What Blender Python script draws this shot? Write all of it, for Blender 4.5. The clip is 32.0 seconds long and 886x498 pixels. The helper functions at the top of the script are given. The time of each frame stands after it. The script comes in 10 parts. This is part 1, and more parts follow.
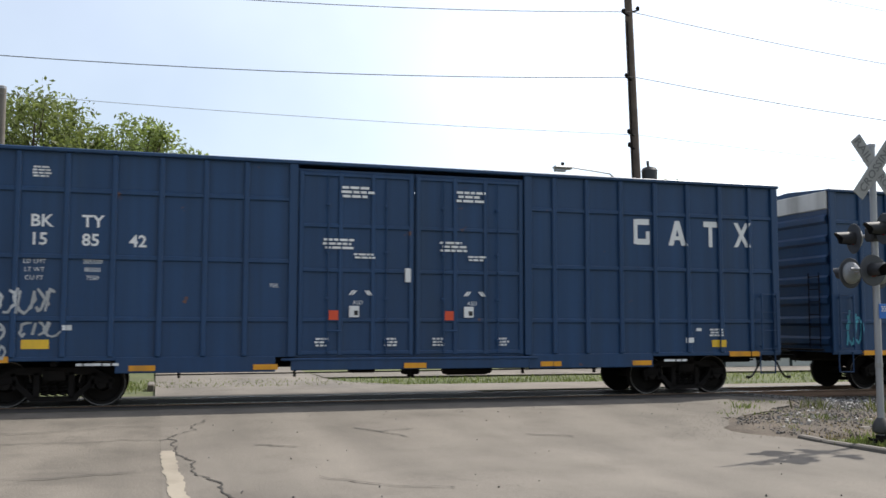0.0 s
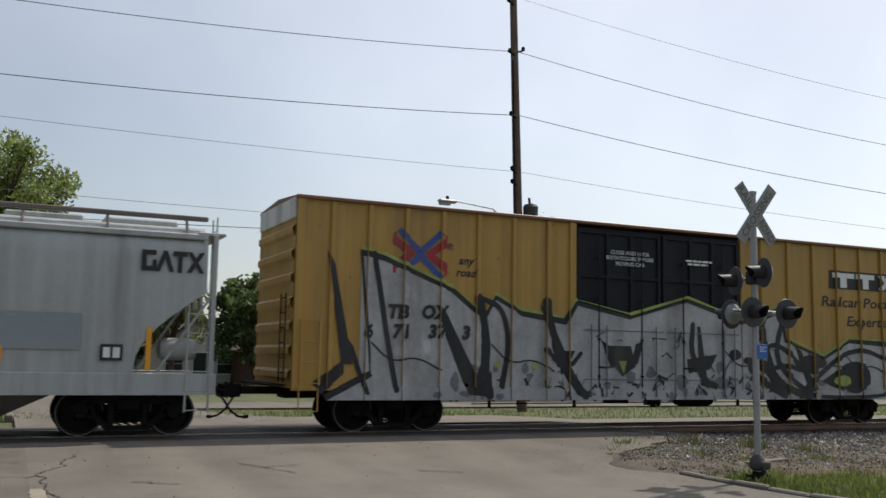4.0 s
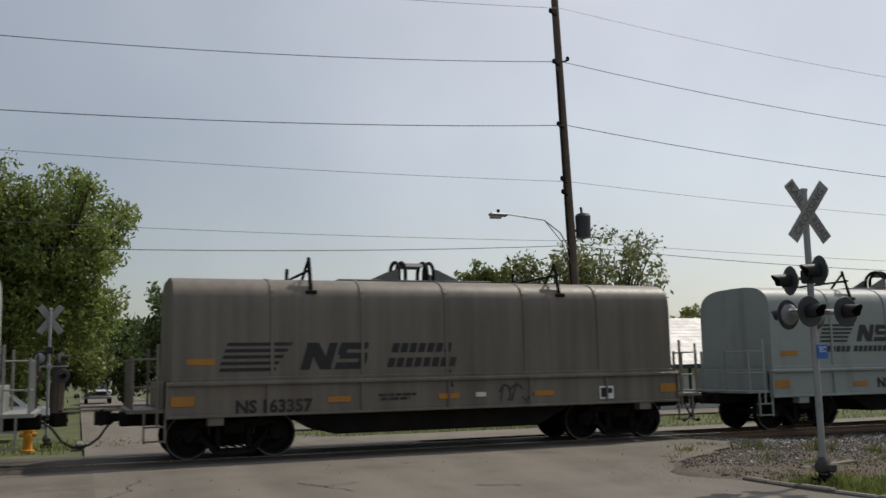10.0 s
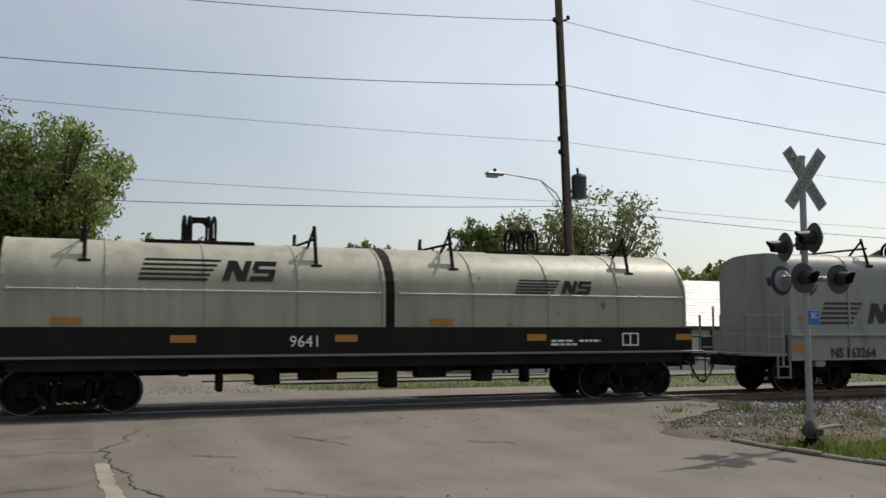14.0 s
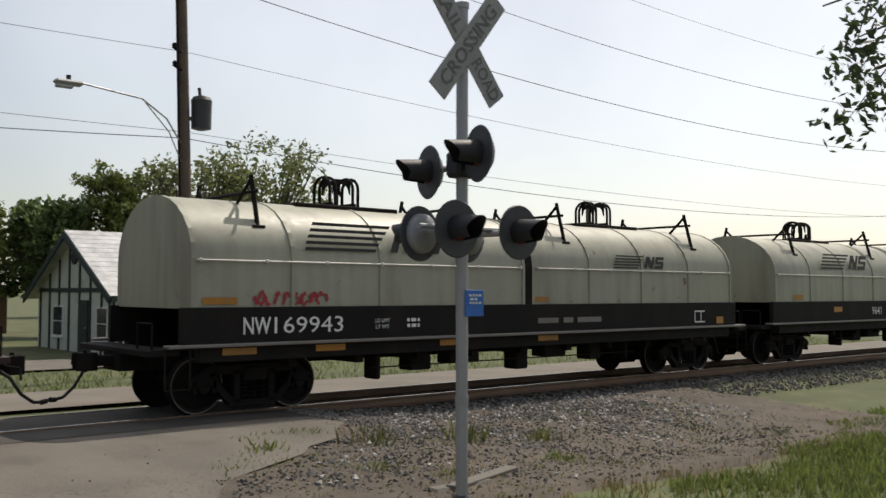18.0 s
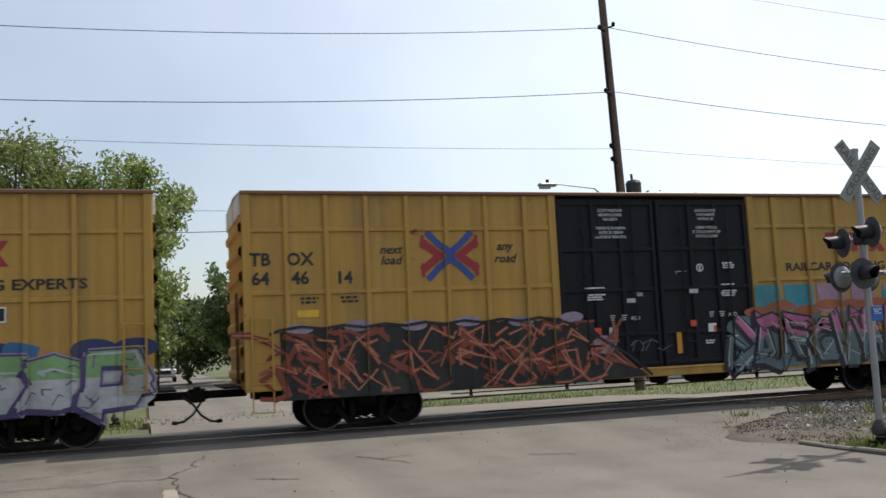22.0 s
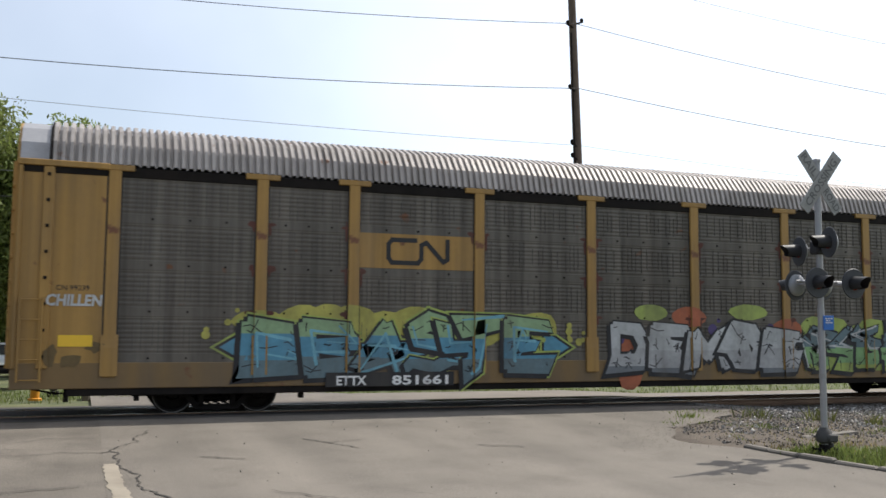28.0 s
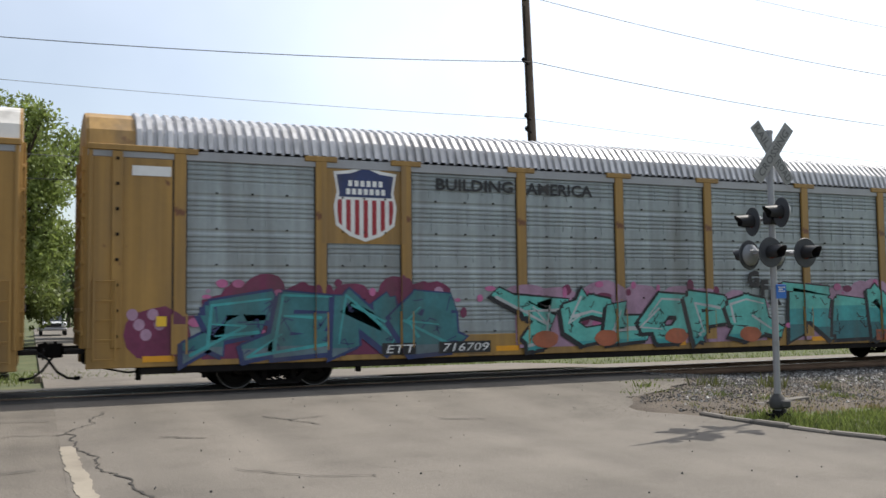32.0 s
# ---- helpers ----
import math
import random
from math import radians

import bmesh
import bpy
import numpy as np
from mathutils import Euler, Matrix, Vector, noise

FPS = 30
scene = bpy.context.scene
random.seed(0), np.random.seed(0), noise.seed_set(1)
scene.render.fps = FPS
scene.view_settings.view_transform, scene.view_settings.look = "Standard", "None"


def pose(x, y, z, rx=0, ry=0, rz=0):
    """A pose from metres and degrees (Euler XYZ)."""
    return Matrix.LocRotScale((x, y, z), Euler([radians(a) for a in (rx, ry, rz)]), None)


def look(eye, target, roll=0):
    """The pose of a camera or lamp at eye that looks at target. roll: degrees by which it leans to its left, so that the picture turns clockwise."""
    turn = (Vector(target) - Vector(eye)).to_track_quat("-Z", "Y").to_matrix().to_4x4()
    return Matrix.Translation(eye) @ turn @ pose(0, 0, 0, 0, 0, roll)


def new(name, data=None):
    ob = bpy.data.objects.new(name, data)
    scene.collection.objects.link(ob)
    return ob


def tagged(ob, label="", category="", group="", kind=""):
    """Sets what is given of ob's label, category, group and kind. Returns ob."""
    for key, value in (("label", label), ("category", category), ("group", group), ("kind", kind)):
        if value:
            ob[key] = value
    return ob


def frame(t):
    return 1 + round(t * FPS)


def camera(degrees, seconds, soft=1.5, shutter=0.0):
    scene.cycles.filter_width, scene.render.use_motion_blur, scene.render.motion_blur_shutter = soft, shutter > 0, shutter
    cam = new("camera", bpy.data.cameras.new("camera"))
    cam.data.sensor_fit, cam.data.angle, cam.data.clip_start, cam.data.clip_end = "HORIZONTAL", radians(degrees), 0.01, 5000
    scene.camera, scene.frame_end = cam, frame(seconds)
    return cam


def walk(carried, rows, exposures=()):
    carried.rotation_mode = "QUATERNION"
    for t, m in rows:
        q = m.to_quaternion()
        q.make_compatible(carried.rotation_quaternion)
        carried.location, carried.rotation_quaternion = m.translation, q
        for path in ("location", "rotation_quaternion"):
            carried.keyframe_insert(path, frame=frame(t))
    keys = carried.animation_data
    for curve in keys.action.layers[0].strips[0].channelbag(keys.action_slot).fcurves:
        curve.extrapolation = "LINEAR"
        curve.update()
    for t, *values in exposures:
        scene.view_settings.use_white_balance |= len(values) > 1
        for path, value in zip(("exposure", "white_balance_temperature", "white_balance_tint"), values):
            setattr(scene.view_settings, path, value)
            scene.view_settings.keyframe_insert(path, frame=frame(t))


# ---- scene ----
cam = camera(50.83, 32.0, soft=1.5, shutter=0.15)
# seconds, x, y, z, pitch, roll, yaw
PATH = [
    (0, 0.201, -0.440, 1.651, 4.65, -0.12, -17.00),
    (0.5, 0.166, -0.440, 1.658, 4.82, 0.81, -17.34),
    (1, 0.126, -0.510, 1.687, 5.22, 1.88, -16.96),
    (1.5, 0.057, -0.462, 1.687, 5.39, 2.64, -17.85),
    (2, 0.018, -0.352, 1.678, 5.79, 1.88, -19.69),
    (2.5, -0.019, -0.329, 1.663, 6.38, 2.22, -20.39),
    (3, -0.077, -0.258, 1.662, 6.58, 0.08, -22.45),
    (3.5, -0.108, -0.167, 1.679, 6.66, -1.07, -24.25),
    (4, -0.124, -0.117, 1.696, 6.60, -1.09, -25.05),
    (4.5, -0.122, -0.110, 1.700, 6.18, -1.36, -25.22),
    (6.5, -0.026, -0.166, 1.686, 5.68, 0.66, -22.38),
    (7, -0.016, -0.186, 1.697, 5.65, 1.78, -21.85),
    (7.5, 0.036, -0.180, 1.678, 5.86, 3.21, -21.85),
    (8, 0.001, -0.177, 1.675, 7.26, 2.40, -22.43),
    (8.5, -0.010, -0.168, 1.672, 7.22, 1.69, -22.92),
    (9, -0.010, -0.109, 1.663, 7.21, 1.78, -23.31),
    (9.5, -0.009, -0.124, 1.677, 7.26, 3.27, -23.30),
    (10, 0.016, -0.240, 1.669, 7.55, 1.17, -21.18),
    (10.5, 0.009, -0.367, 1.668, 6.30, 0.15, -19.34),
    (11, -0.015, -0.479, 1.674, 5.67, 0.30, -18.08),
    (11.5, -0.008, -0.483, 1.687, 5.13, 0.27, -17.70),
    (12, -0.025, -0.465, 1.684, 4.84, 0.14, -18.16),
    (12.5, -0.035, -0.452, 1.687, 4.90, -0.56, -18.78),
    (13, -0.082, -0.368, 1.692, 4.93, -0.69, -20.31),
    (13.5, -0.080, -0.327, 1.704, 4.84, -0.31, -20.95),
    (15.5, -0.095, -0.148, 1.703, 5.27, 0.44, -24.06),
    (16, -0.005, -0.219, 1.716, 5.13, 1.52, -21.18),
    (16.5, 0.017, -0.364, 1.699, 5.50, 0.00, -19.35),
    (16.8, 1.849, 2.322, 1.830, 5.69, -0.15, -20.91),
    (17, 3.269, 4.367, 1.986, 5.36, 0.09, -23.77),
    (17.2, 4.073, 5.222, 2.044, 4.63, 0.66, -28.44),
    (17.5, 4.948, 5.477, 2.017, 3.37, 0.41, -34.23),
    (18, 5.836, 5.746, 1.991, 2.63, -0.12, -40.35),
    (18.5, 6.260, 5.261, 1.857, 3.15, 0.03, -43.35),
    (19, 5.338, 5.397, 2.008, 2.95, 1.12, -39.60),
    (19.2, 3.413, 3.550, 1.869, 3.59, 1.69, -36.31),
    (19.4, 1.121, 1.222, 1.719, 3.85, 1.66, -33.78),
    (19.5, 0.245, 0.311, 1.679, 3.97, 1.79, -32.45),
    (20, -0.216, -0.113, 1.661, 4.36, 0.85, -26.46),
    (20.5, -0.028, -0.142, 1.675, 4.89, 1.11, -22.31),
    (21, 0.067, -0.277, 1.698, 5.59, 3.17, -19.45),
    (21.5, 0.097, -0.379, 1.698, 6.00, 2.98, -18.06),
    (22, 0.074, -0.433, 1.700, 5.91, 2.71, -17.65),
    (22.5, 0.034, -0.387, 1.682, 5.37, 2.38, -18.64),
    (23, -0.034, -0.323, 1.679, 5.11, 1.59, -20.19),
    (23.5, -0.060, -0.311, 1.701, 5.07, 0.37, -20.59),
    (24, -0.013, -0.277, 1.673, 4.75, 0.98, -20.41),
    (24.5, -0.012, -0.292, 1.691, 4.67, 1.61, -19.29),
    (25, 0.086, -0.379, 1.685, 4.69, 2.24, -16.92),
    (25.5, 0.107, -0.327, 1.679, 5.14, 1.58, -17.45),
    (27.5, 0.023, -0.231, 1.671, 4.99, -0.19, -20.29),
    (28, -0.027, -0.211, 1.688, 5.11, -0.38, -21.00),
    (28.5, -0.022, -0.208, 1.689, 4.98, -1.68, -21.39),
    (29, -0.058, -0.172, 1.682, 4.76, -0.63, -22.13),
    (29.5, -0.089, -0.147, 1.676, 4.71, -0.12, -22.98),
    (30, -0.128, -0.113, 1.672, 4.53, -0.35, -23.78),
    (30.5, -0.154, -0.098, 1.680, 4.03, -0.40, -24.33),
    (31, -0.167, -0.088, 1.693, 3.59, -0.64, -24.54),
    (31.5, -0.154, -0.096, 1.679, 3.46, -0.52, -24.51),
    (32, -0.095, -0.143, 1.683, 3.57, 0.61, -23.80),
]
# seconds, stops, kelvin, tint
EXPOSURE = [(0.0, 0.05, 6470, 10), (1.5, -0.1, 6470, 10), (2.4, -0.27, 6500, 10), (3.0, -0.4, 6530, 10), (4.0, -0.6, 6620, 10), (7.0, -0.78, 6770, 10), (8.3, -0.9, 6800, 10), (9.6, -0.96, 6800, 10), (11.0, -0.8, 6770, 10), (13.5, -0.7, 6740, 10), (16.0, -0.8, 6800, 10), (17.0, -0.85, 6830, 10.5), (18.0, -0.62, 6980, 10.5), (19.2, -0.66, 6980, 10.5), (20.0, -0.74, 6800, 10.5), (21.0, -0.48, 6620, 10), (22.0, -0.29, 6500, 10), (26.0, -0.18, 6500, 10), (28.0, -0.06, 6500, 10), (30.0, -0.08, 6500, 10), (32.0, -0.1, 6500, 10)]
walk(cam, [(t, pose(x, y, z, 90 + p, r, h)) for t, x, y, z, p, r, h in PATH], EXPOSURE)
# ---- daylight: hazy sky, sun high beyond the train ----
SUN_AZ, SUN_EL = radians(70), radians(53)
world = bpy.data.worlds.new("hazy_sky")
scene.world = world
world.use_nodes = True
wn, wl = world.node_tree.nodes, world.node_tree.links
wn.clear()
w_out = wn.new("ShaderNodeOutputWorld")
w_bg = wn.new("ShaderNodeBackground")
w_sky = wn.new("ShaderNodeTexSky")
w_sky.sky_type = "NISHITA"
w_sky.sun_disc = False
w_sky.sun_elevation, w_sky.sun_rotation = SUN_EL, SUN_AZ
w_sky.air_density, w_sky.dust_density, w_sky.ozone_density = 1.0, 1.6, 1.0
w_bg.inputs["Strength"].default_value = 0.12
# thin haze: whitens the sky, most of all round the sun
w_tc = wn.new("ShaderNodeTexCoord")
w_dot = wn.new("ShaderNodeVectorMath")
w_dot.operation = "DOT_PRODUCT"
w_dot.inputs[1].default_value = (math.sin(SUN_AZ) * math.cos(SUN_EL), math.cos(SUN_AZ) * math.cos(SUN_EL), math.sin(SUN_EL))
wl.new(w_tc.outputs["Generated"], w_dot.inputs[0])
w_near = wn.new("ShaderNodeMapRange")
w_near.interpolation_type = "SMOOTHSTEP"
for key, val in (("From Min", 0.1), ("From Max", 1.0), ("To Min", 0.34), ("To Max", 1.0)):
    w_near.inputs[key].default_value = val
wl.new(w_dot.outputs["Value"], w_near.inputs["Value"])
w_cloud = wn.new("ShaderNodeTexNoise")
w_cloud.inputs["Scale"].default_value, w_cloud.inputs["Detail"].default_value = 2.2, 5
wl.new(w_tc.outputs["Generated"], w_cloud.inputs["Vector"])
w_thin = wn.new("ShaderNodeMapRange")
for key, val in (("From Min", 0.35), ("From Max", 0.75), ("To Min", 0.8), ("To Max", 1.25)):
    w_thin.inputs[key].default_value = val
wl.new(w_cloud.outputs["Fac"], w_thin.inputs["Value"])
w_mul = wn.new("ShaderNodeMath")
w_mul.operation = "MULTIPLY"
wl.new(w_near.outputs[0], w_mul.inputs[0])
wl.new(w_thin.outputs[0], w_mul.inputs[1])
# the half of the sky away from the sun is clearer, so less bright
w_away = wn.new("ShaderNodeMapRange")
w_away.interpolation_type = "SMOOTHSTEP"
for key, val in (("From Min", -0.55), ("From Max", 0.25), ("To Min", 0.35), ("To Max", 1.0)):
    w_away.inputs[key].default_value = val
wl.new(w_dot.outputs["Value"], w_away.inputs["Value"])
w_clear = wn.new("ShaderNodeMath")
w_clear.operation = "MULTIPLY"
wl.new(w_mul.outputs[0], w_clear.inputs[0])
wl.new(w_away.outputs[0], w_clear.inputs[1])
w_haze = wn.new("ShaderNodeVectorMath")
w_haze.operation = "SCALE"
w_haze.inputs[0].default_value = (7.0, 7.0, 6.9)
wl.new(w_clear.outputs[0], w_haze.inputs["Scale"])
w_sum = wn.new("ShaderNodeVectorMath")
w_sum.operation = "ADD"
wl.new(w_sky.outputs[0], w_sum.inputs[0])
wl.new(w_haze.outputs[0], w_sum.inputs[1])
wl.new(w_sum.outputs[0], w_bg.inputs[0])
wl.new(w_bg.outputs[0], w_out.inputs[0])
sun = new("sun", bpy.data.lights.new("sun", "SUN"))
sun.data.energy, sun.data.angle, sun.data.color = 5.0, radians(0.6), (1.0, 0.95, 0.87)
sun.matrix_world = look((math.sin(SUN_AZ) * math.cos(SUN_EL) * 60, math.cos(SUN_AZ) * math.cos(SUN_EL) * 60, math.sin(SUN_EL) * 60), (0, 0, 0))

# ---- mesh tools ----
class Shape:
    """Collects vertices and faces for one mesh."""
    def __init__(self):
        self.v, self.f = [], []

    def add(self, verts, faces):
        n = len(self.v)
        self.v += [tuple(p) for p in verts]
        self.f += [tuple(i + n for i in f) for f in faces]
        return self

    def box(self, x0, x1, y0, y1, z0, z1, b=0.0):
        """A box, with its edges chamfered by b."""
        if b <= 0:
            v = [(x, y, z) for x in (x0, x1) for y in (y0, y1) for z in (z0, z1)]
            return self.add(v, [(0, 1, 3, 2), (4, 6, 7, 5), (0, 4, 5, 1), (2, 3, 7, 6), (0, 2, 6, 4), (1, 5, 7, 3)])
        b = min(b, (x1 - x0) * 0.45, (y1 - y0) * 0.45, (z1 - z0) * 0.45)
        v, ids = [], {}
        for sx in (0, 1):
            for sy in (0, 1):
                for sz in (0, 1):
                    c = [(x0, x1)[sx], (y0, y1)[sy], (z0, z1)[sz]]
                    d = [(b, -b)[sx], (b, -b)[sy], (b, -b)[sz]]
                    for ax in range(3):
                        p = [c[i] + (0 if i == ax else d[i]) for i in range(3)]
                        ids[sx, sy, sz, ax] = len(v)
                        v.append(p)
        f = []
        for ax in range(3):
            i, j = [k for k in range(3) if k != ax]
            for s in (0, 1):
                ring = []
                for p, q in ((0, 0), (1, 0), (1, 1), (0, 1)):
                    k = [0, 0, 0]
                    k[ax], k[i], k[j] = s, p, q
                    ring.append(ids[(*k, ax)])
                f.append(ring)
            for p in (0, 1):
                for q in (0, 1):
                    k0, k1 = [0, 0, 0], [0, 0, 0]
                    k0[i], k0[j], k0[ax] = p, q, 0
                    k1[i], k1[j], k1[ax] = p, q, 1
                    f.append([ids[(*k0, i)], ids[(*k1, i)], ids[(*k1, j)], ids[(*k0, j)]])
        for k in [(a, c, d) for a in (0, 1) for c in (0, 1) for d in (0, 1)]:
            f.append([ids[(*k, 0)], ids[(*k, 1)], ids[(*k, 2)]])
        return self.add(v, f)

    def tube(self, pts, r, n=8, caps=True):
        """A round bar along points; r may be one radius or one for each point."""
        pts = [Vector(p) for p in pts]
        rs = r if isinstance(r, (list, tuple)) else [r] * len(pts)
        v, f = [], []
        for i, p in enumerate(pts):
            d = (pts[min(i + 1, len(pts) - 1)] - pts[max(i - 1, 0)]).normalized()
            a = d.orthogonal().normalized() if i == 0 else (a - d * a.dot(d)).normalized()
            c = d.cross(a)
            v += [p + (a * math.cos(t) + c * math.sin(t)) * rs[i] for t in (2 * math.pi * k / n for k in range(n))]
        for i in range(len(pts) - 1):
            f += [(i * n + k, i * n + (k + 1) % n, (i + 1) * n + (k + 1) % n, (i + 1) * n + k) for k in range(n)]
        if caps:
            f += [tuple(range(n))[::-1], tuple((len(pts) - 1) * n + k for k in range(n))]
        return self.add(v, f)

    def lathe(self, prof, n=24, axis="z", at=(0, 0, 0), caps=True):
        """A profile of (radius, height) turned round an axis."""
        v, f = [], []
        for r, h in prof:
            for k in range(n):
                c, s = r * math.cos(2 * math.pi * k / n), r * math.sin(2 * math.pi * k / n)
                p = {"z": (c, s, h), "y": (c, h, s), "x": (h, c, s)}[axis]
                v.append((p[0] + at[0], p[1] + at[1], p[2] + at[2]))
        for i in range(len(prof) - 1):
            f += [(i * n + k, i * n + (k + 1) % n, (i + 1) * n + (k + 1) % n, (i + 1) * n + k) for k in range(n)]
        if caps:
            f += [tuple(range(n)), tuple((len(prof) - 1) * n + k for k in range(n))]
        return self.add(v, f)

    def prism(self, poly, axis, lo, hi):
        """A polygon in the plane across an axis, drawn out from lo to hi."""
        n = len(poly)
        put = {"x": lambda p, h: (h, p[0], p[1]), "y": lambda p, h: (p[0], h, p[1]), "z": lambda p, h: (p[0], p[1], h)}[axis]
        v = [put(p, lo) for p in poly] + [put(p, hi) for p in poly]
        f = [tuple(range(n)), tuple(range(2 * n - 1, n - 1, -1))]
        f += [(k, k + n, (k + 1) % n + n, (k + 1) % n) for k in range(n)]
        return self.add(v, f)

    def sheet(self, prof, axis, lo, hi, thick=0.0):
        """An open profile drawn out along an axis."""
        n = len(prof)
        put = {"x": lambda p, h: (h, p[0], p[1]), "y": lambda p, h: (p[0], h, p[1]), "z": lambda p, h: (p[0], p[1], h)}[axis]
        return self.add([put(p, lo) for p in prof] + [put(p, hi) for p in prof], [(k, k + 1, k + 1 + n, k + n) for k in range(n - 1)])

    def mesh(self, name, material, smooth=False):
        me = bpy.data.meshes.new(name)
        me.from_pydata(self.v, [], self.f)
        bm = bmesh.new()
        bm.from_mesh(me)
        bmesh.ops.recalc_face_normals(bm, faces=bm.faces)
        if smooth:
            for f in bm.faces:
                f.smooth = True
            for e in bm.edges:
                if len(e.link_faces) == 2 and e.calc_face_angle(0) > radians(38):
                    e.smooth = False
        bm.to_mesh(me)
        bm.free()
        for m in material if isinstance(material, (list, tuple)) else [material]:
            me.materials.append(m)
        return me


def part(name, shape, material, parent, label="", smooth=False):
    """Links a shape, or a mesh, as one mesh object under a thing or a part."""
    me = shape.mesh(name, material, smooth) if isinstance(shape, Shape) else shape
    ob = new(name, me)
    ob.parent = parent
    return tagged(ob, label)


def thing(name, label, category, group="", at=(0, 0, 0), rz=0):
    ob = new(name)
    ob.empty_display_size = 0.3
    ob.matrix_basis = pose(*at, 0, 0, rz)
    return tagged(ob, label, category, group)


def setting(name, shape, material, label, category="", smooth=False):
    ob = new(name, shape.mesh(name, material, smooth) if isinstance(shape, Shape) else shape)
    return tagged(ob, label, category, kind="structure")


def single(name, shape, material, label, category, group="", smooth=False, kind=""):
    ob = new(name, shape.mesh(name, material, smooth) if isinstance(shape, Shape) else shape)
    return tagged(ob, label, category, group, kind)


# ---- materials ----
def material(name, color, rough=0.6, metal=0.0, vary=0.15, scale=6.0, fine=60.0, bump=0.15, dirt=None, dirt_amount=0.0, streak=False, rust=0.0, spec=0.4):
    """A surface with patches, grain, relief and, where asked, dirt, running streaks and rust spots."""
    m = bpy.data.materials.new(name)
    m.use_nodes = True
    n, l = m.node_tree.nodes, m.node_tree.links
    b = n["Principled BSDF"]
    b.inputs["Roughness"].default_value, b.inputs["Metallic"].default_value = rough, metal
    b.inputs["Specular IOR Level"].default_value = spec
    tc = n.new("ShaderNodeTexCoord")

    def noise_of(s, detail, stretch=None):
        t = n.new("ShaderNodeTexNoise")
        t.inputs["Scale"].default_value, t.inputs["Detail"].default_value = s, detail
        src = tc.outputs["Object"]
        if stretch:
            mp = n.new("ShaderNodeMapping")
            mp.inputs["Scale"].default_value = stretch
            l.new(src, mp.inputs[0])
            src = mp.outputs[0]
        l.new(src, t.inputs["Vector"])
        return t.outputs["Fac"]

    def ramp(src, a, c):
        r = n.new("ShaderNodeMapRange")
        r.inputs["From Min"].default_value, r.inputs["From Max"].default_value = a, c
        l.new(src, r.inputs["Value"])
        return r.outputs["Result"]

    def mix(fac, a, c, kind="MIX"):
        x = n.new("ShaderNodeMix")
        x.data_type, x.blend_type = "RGBA", kind
        for sock, val in ((x.inputs[0], fac), (x.inputs[6], a), (x.inputs[7], c)):
            if isinstance(val, (int, float)):
                sock.default_value = val
            elif isinstance(val, tuple):
                sock.default_value = (*val[:3], 1)
            else:
                l.new(val, sock)
        return x.outputs[2]

    big, small = noise_of(scale / 6, 4), noise_of(fine / 4, 5)
    lo, hi = tuple(c * (1 - vary) for c in color), tuple(min(1, c * (1 + vary)) for c in color)
    col = mix(ramp(big, 0.3, 0.7), lo, hi)
    col = mix(0.35, col, mix(ramp(small, 0.3, 0.7), lo, hi))
    if dirt_amount:
        d = noise_of(1.1, 6, (1.6, 1.6, 0.22) if streak else None)
        col = mix(ramp(d, 0.62 - 0.35 * dirt_amount, 0.78), col, mix(0.35 + 0.5 * dirt_amount, col, dirt or (0.12, 0.1, 0.08)))
    if rust:
        s = noise_of(2.3, 8)
        col = mix(ramp(s, 0.72 - 0.2 * rust, 0.76 - 0.12 * rust), col, (0.16, 0.07, 0.035))
    l.new(col, b.inputs["Base Color"])
    rr = n.new("ShaderNodeMapRange")
    rr.inputs["To Min"].default_value, rr.inputs["To Max"].default_value = max(0.05, rough - 0.12), min(1, rough + 0.12)
    l.new(small, rr.inputs["Value"])
    l.new(rr.outputs[0], b.inputs["Roughness"])
    if bump:
        bp = n.new("ShaderNodeBump")
        bp.inputs["Strength"].default_value, bp.inputs["Distance"].default_value = bump, 0.02
        l.new(small, bp.inputs["Height"])
        l.new(bp.outputs[0], b.inputs["Normal"])
    return m


def glow(name, color, strength):
    m = material(name, color, 0.4)
    b = m.node_tree.nodes["Principled BSDF"]
    b.inputs["Emission Color"].default_value, b.inputs["Emission Strength"].default_value = (*color, 1), strength
    return m


def foliage(name, color):
    """Leaf colour that differs from clump to clump, with a little light through it."""
    m = material(name, color, 0.55, vary=0.3, scale=9, fine=30, bump=0)
    n, l = m.node_tree.nodes, m.node_tree.links
    b = n["Principled BSDF"]
    geo = n.new("ShaderNodeNewGeometry")
    hsv = n.new("ShaderNodeHueSaturation")
    src = b.inputs["Base Color"].links[0].from_socket
    mr = n.new("ShaderNodeMapRange")
    mr.inputs["To Min"].default_value, mr.inputs["To Max"].default_value = 0.55, 1.5
    l.new(geo.outputs["Random Per Island"], mr.inputs["Value"])
    l.new(mr.outputs[0], hsv.inputs["Value"])
    l.new(src, hsv.inputs["Color"])
    l.new(hsv.outputs[0], b.inputs["Base Color"])
    tr = n.new("ShaderNodeBsdfTranslucent")
    l.new(hsv.outputs[0], tr.inputs["Color"])
    mx = n.new("ShaderNodeMixShader")
    mx.inputs[0].default_value = 0.45
    l.new(b.outputs[0], mx.inputs[1])
    l.new(tr.outputs[0], mx.inputs[2])
    l.new(mx.outputs[0], n["Material Output"].inputs["Surface"])
    return m


ASPHALT = material("pale_worn_asphalt", (0.152, 0.135, 0.113), 0.9, vary=0.1, scale=2.6, fine=160, bump=0.35, dirt=(0.105, 0.092, 0.075), dirt_amount=0.3)


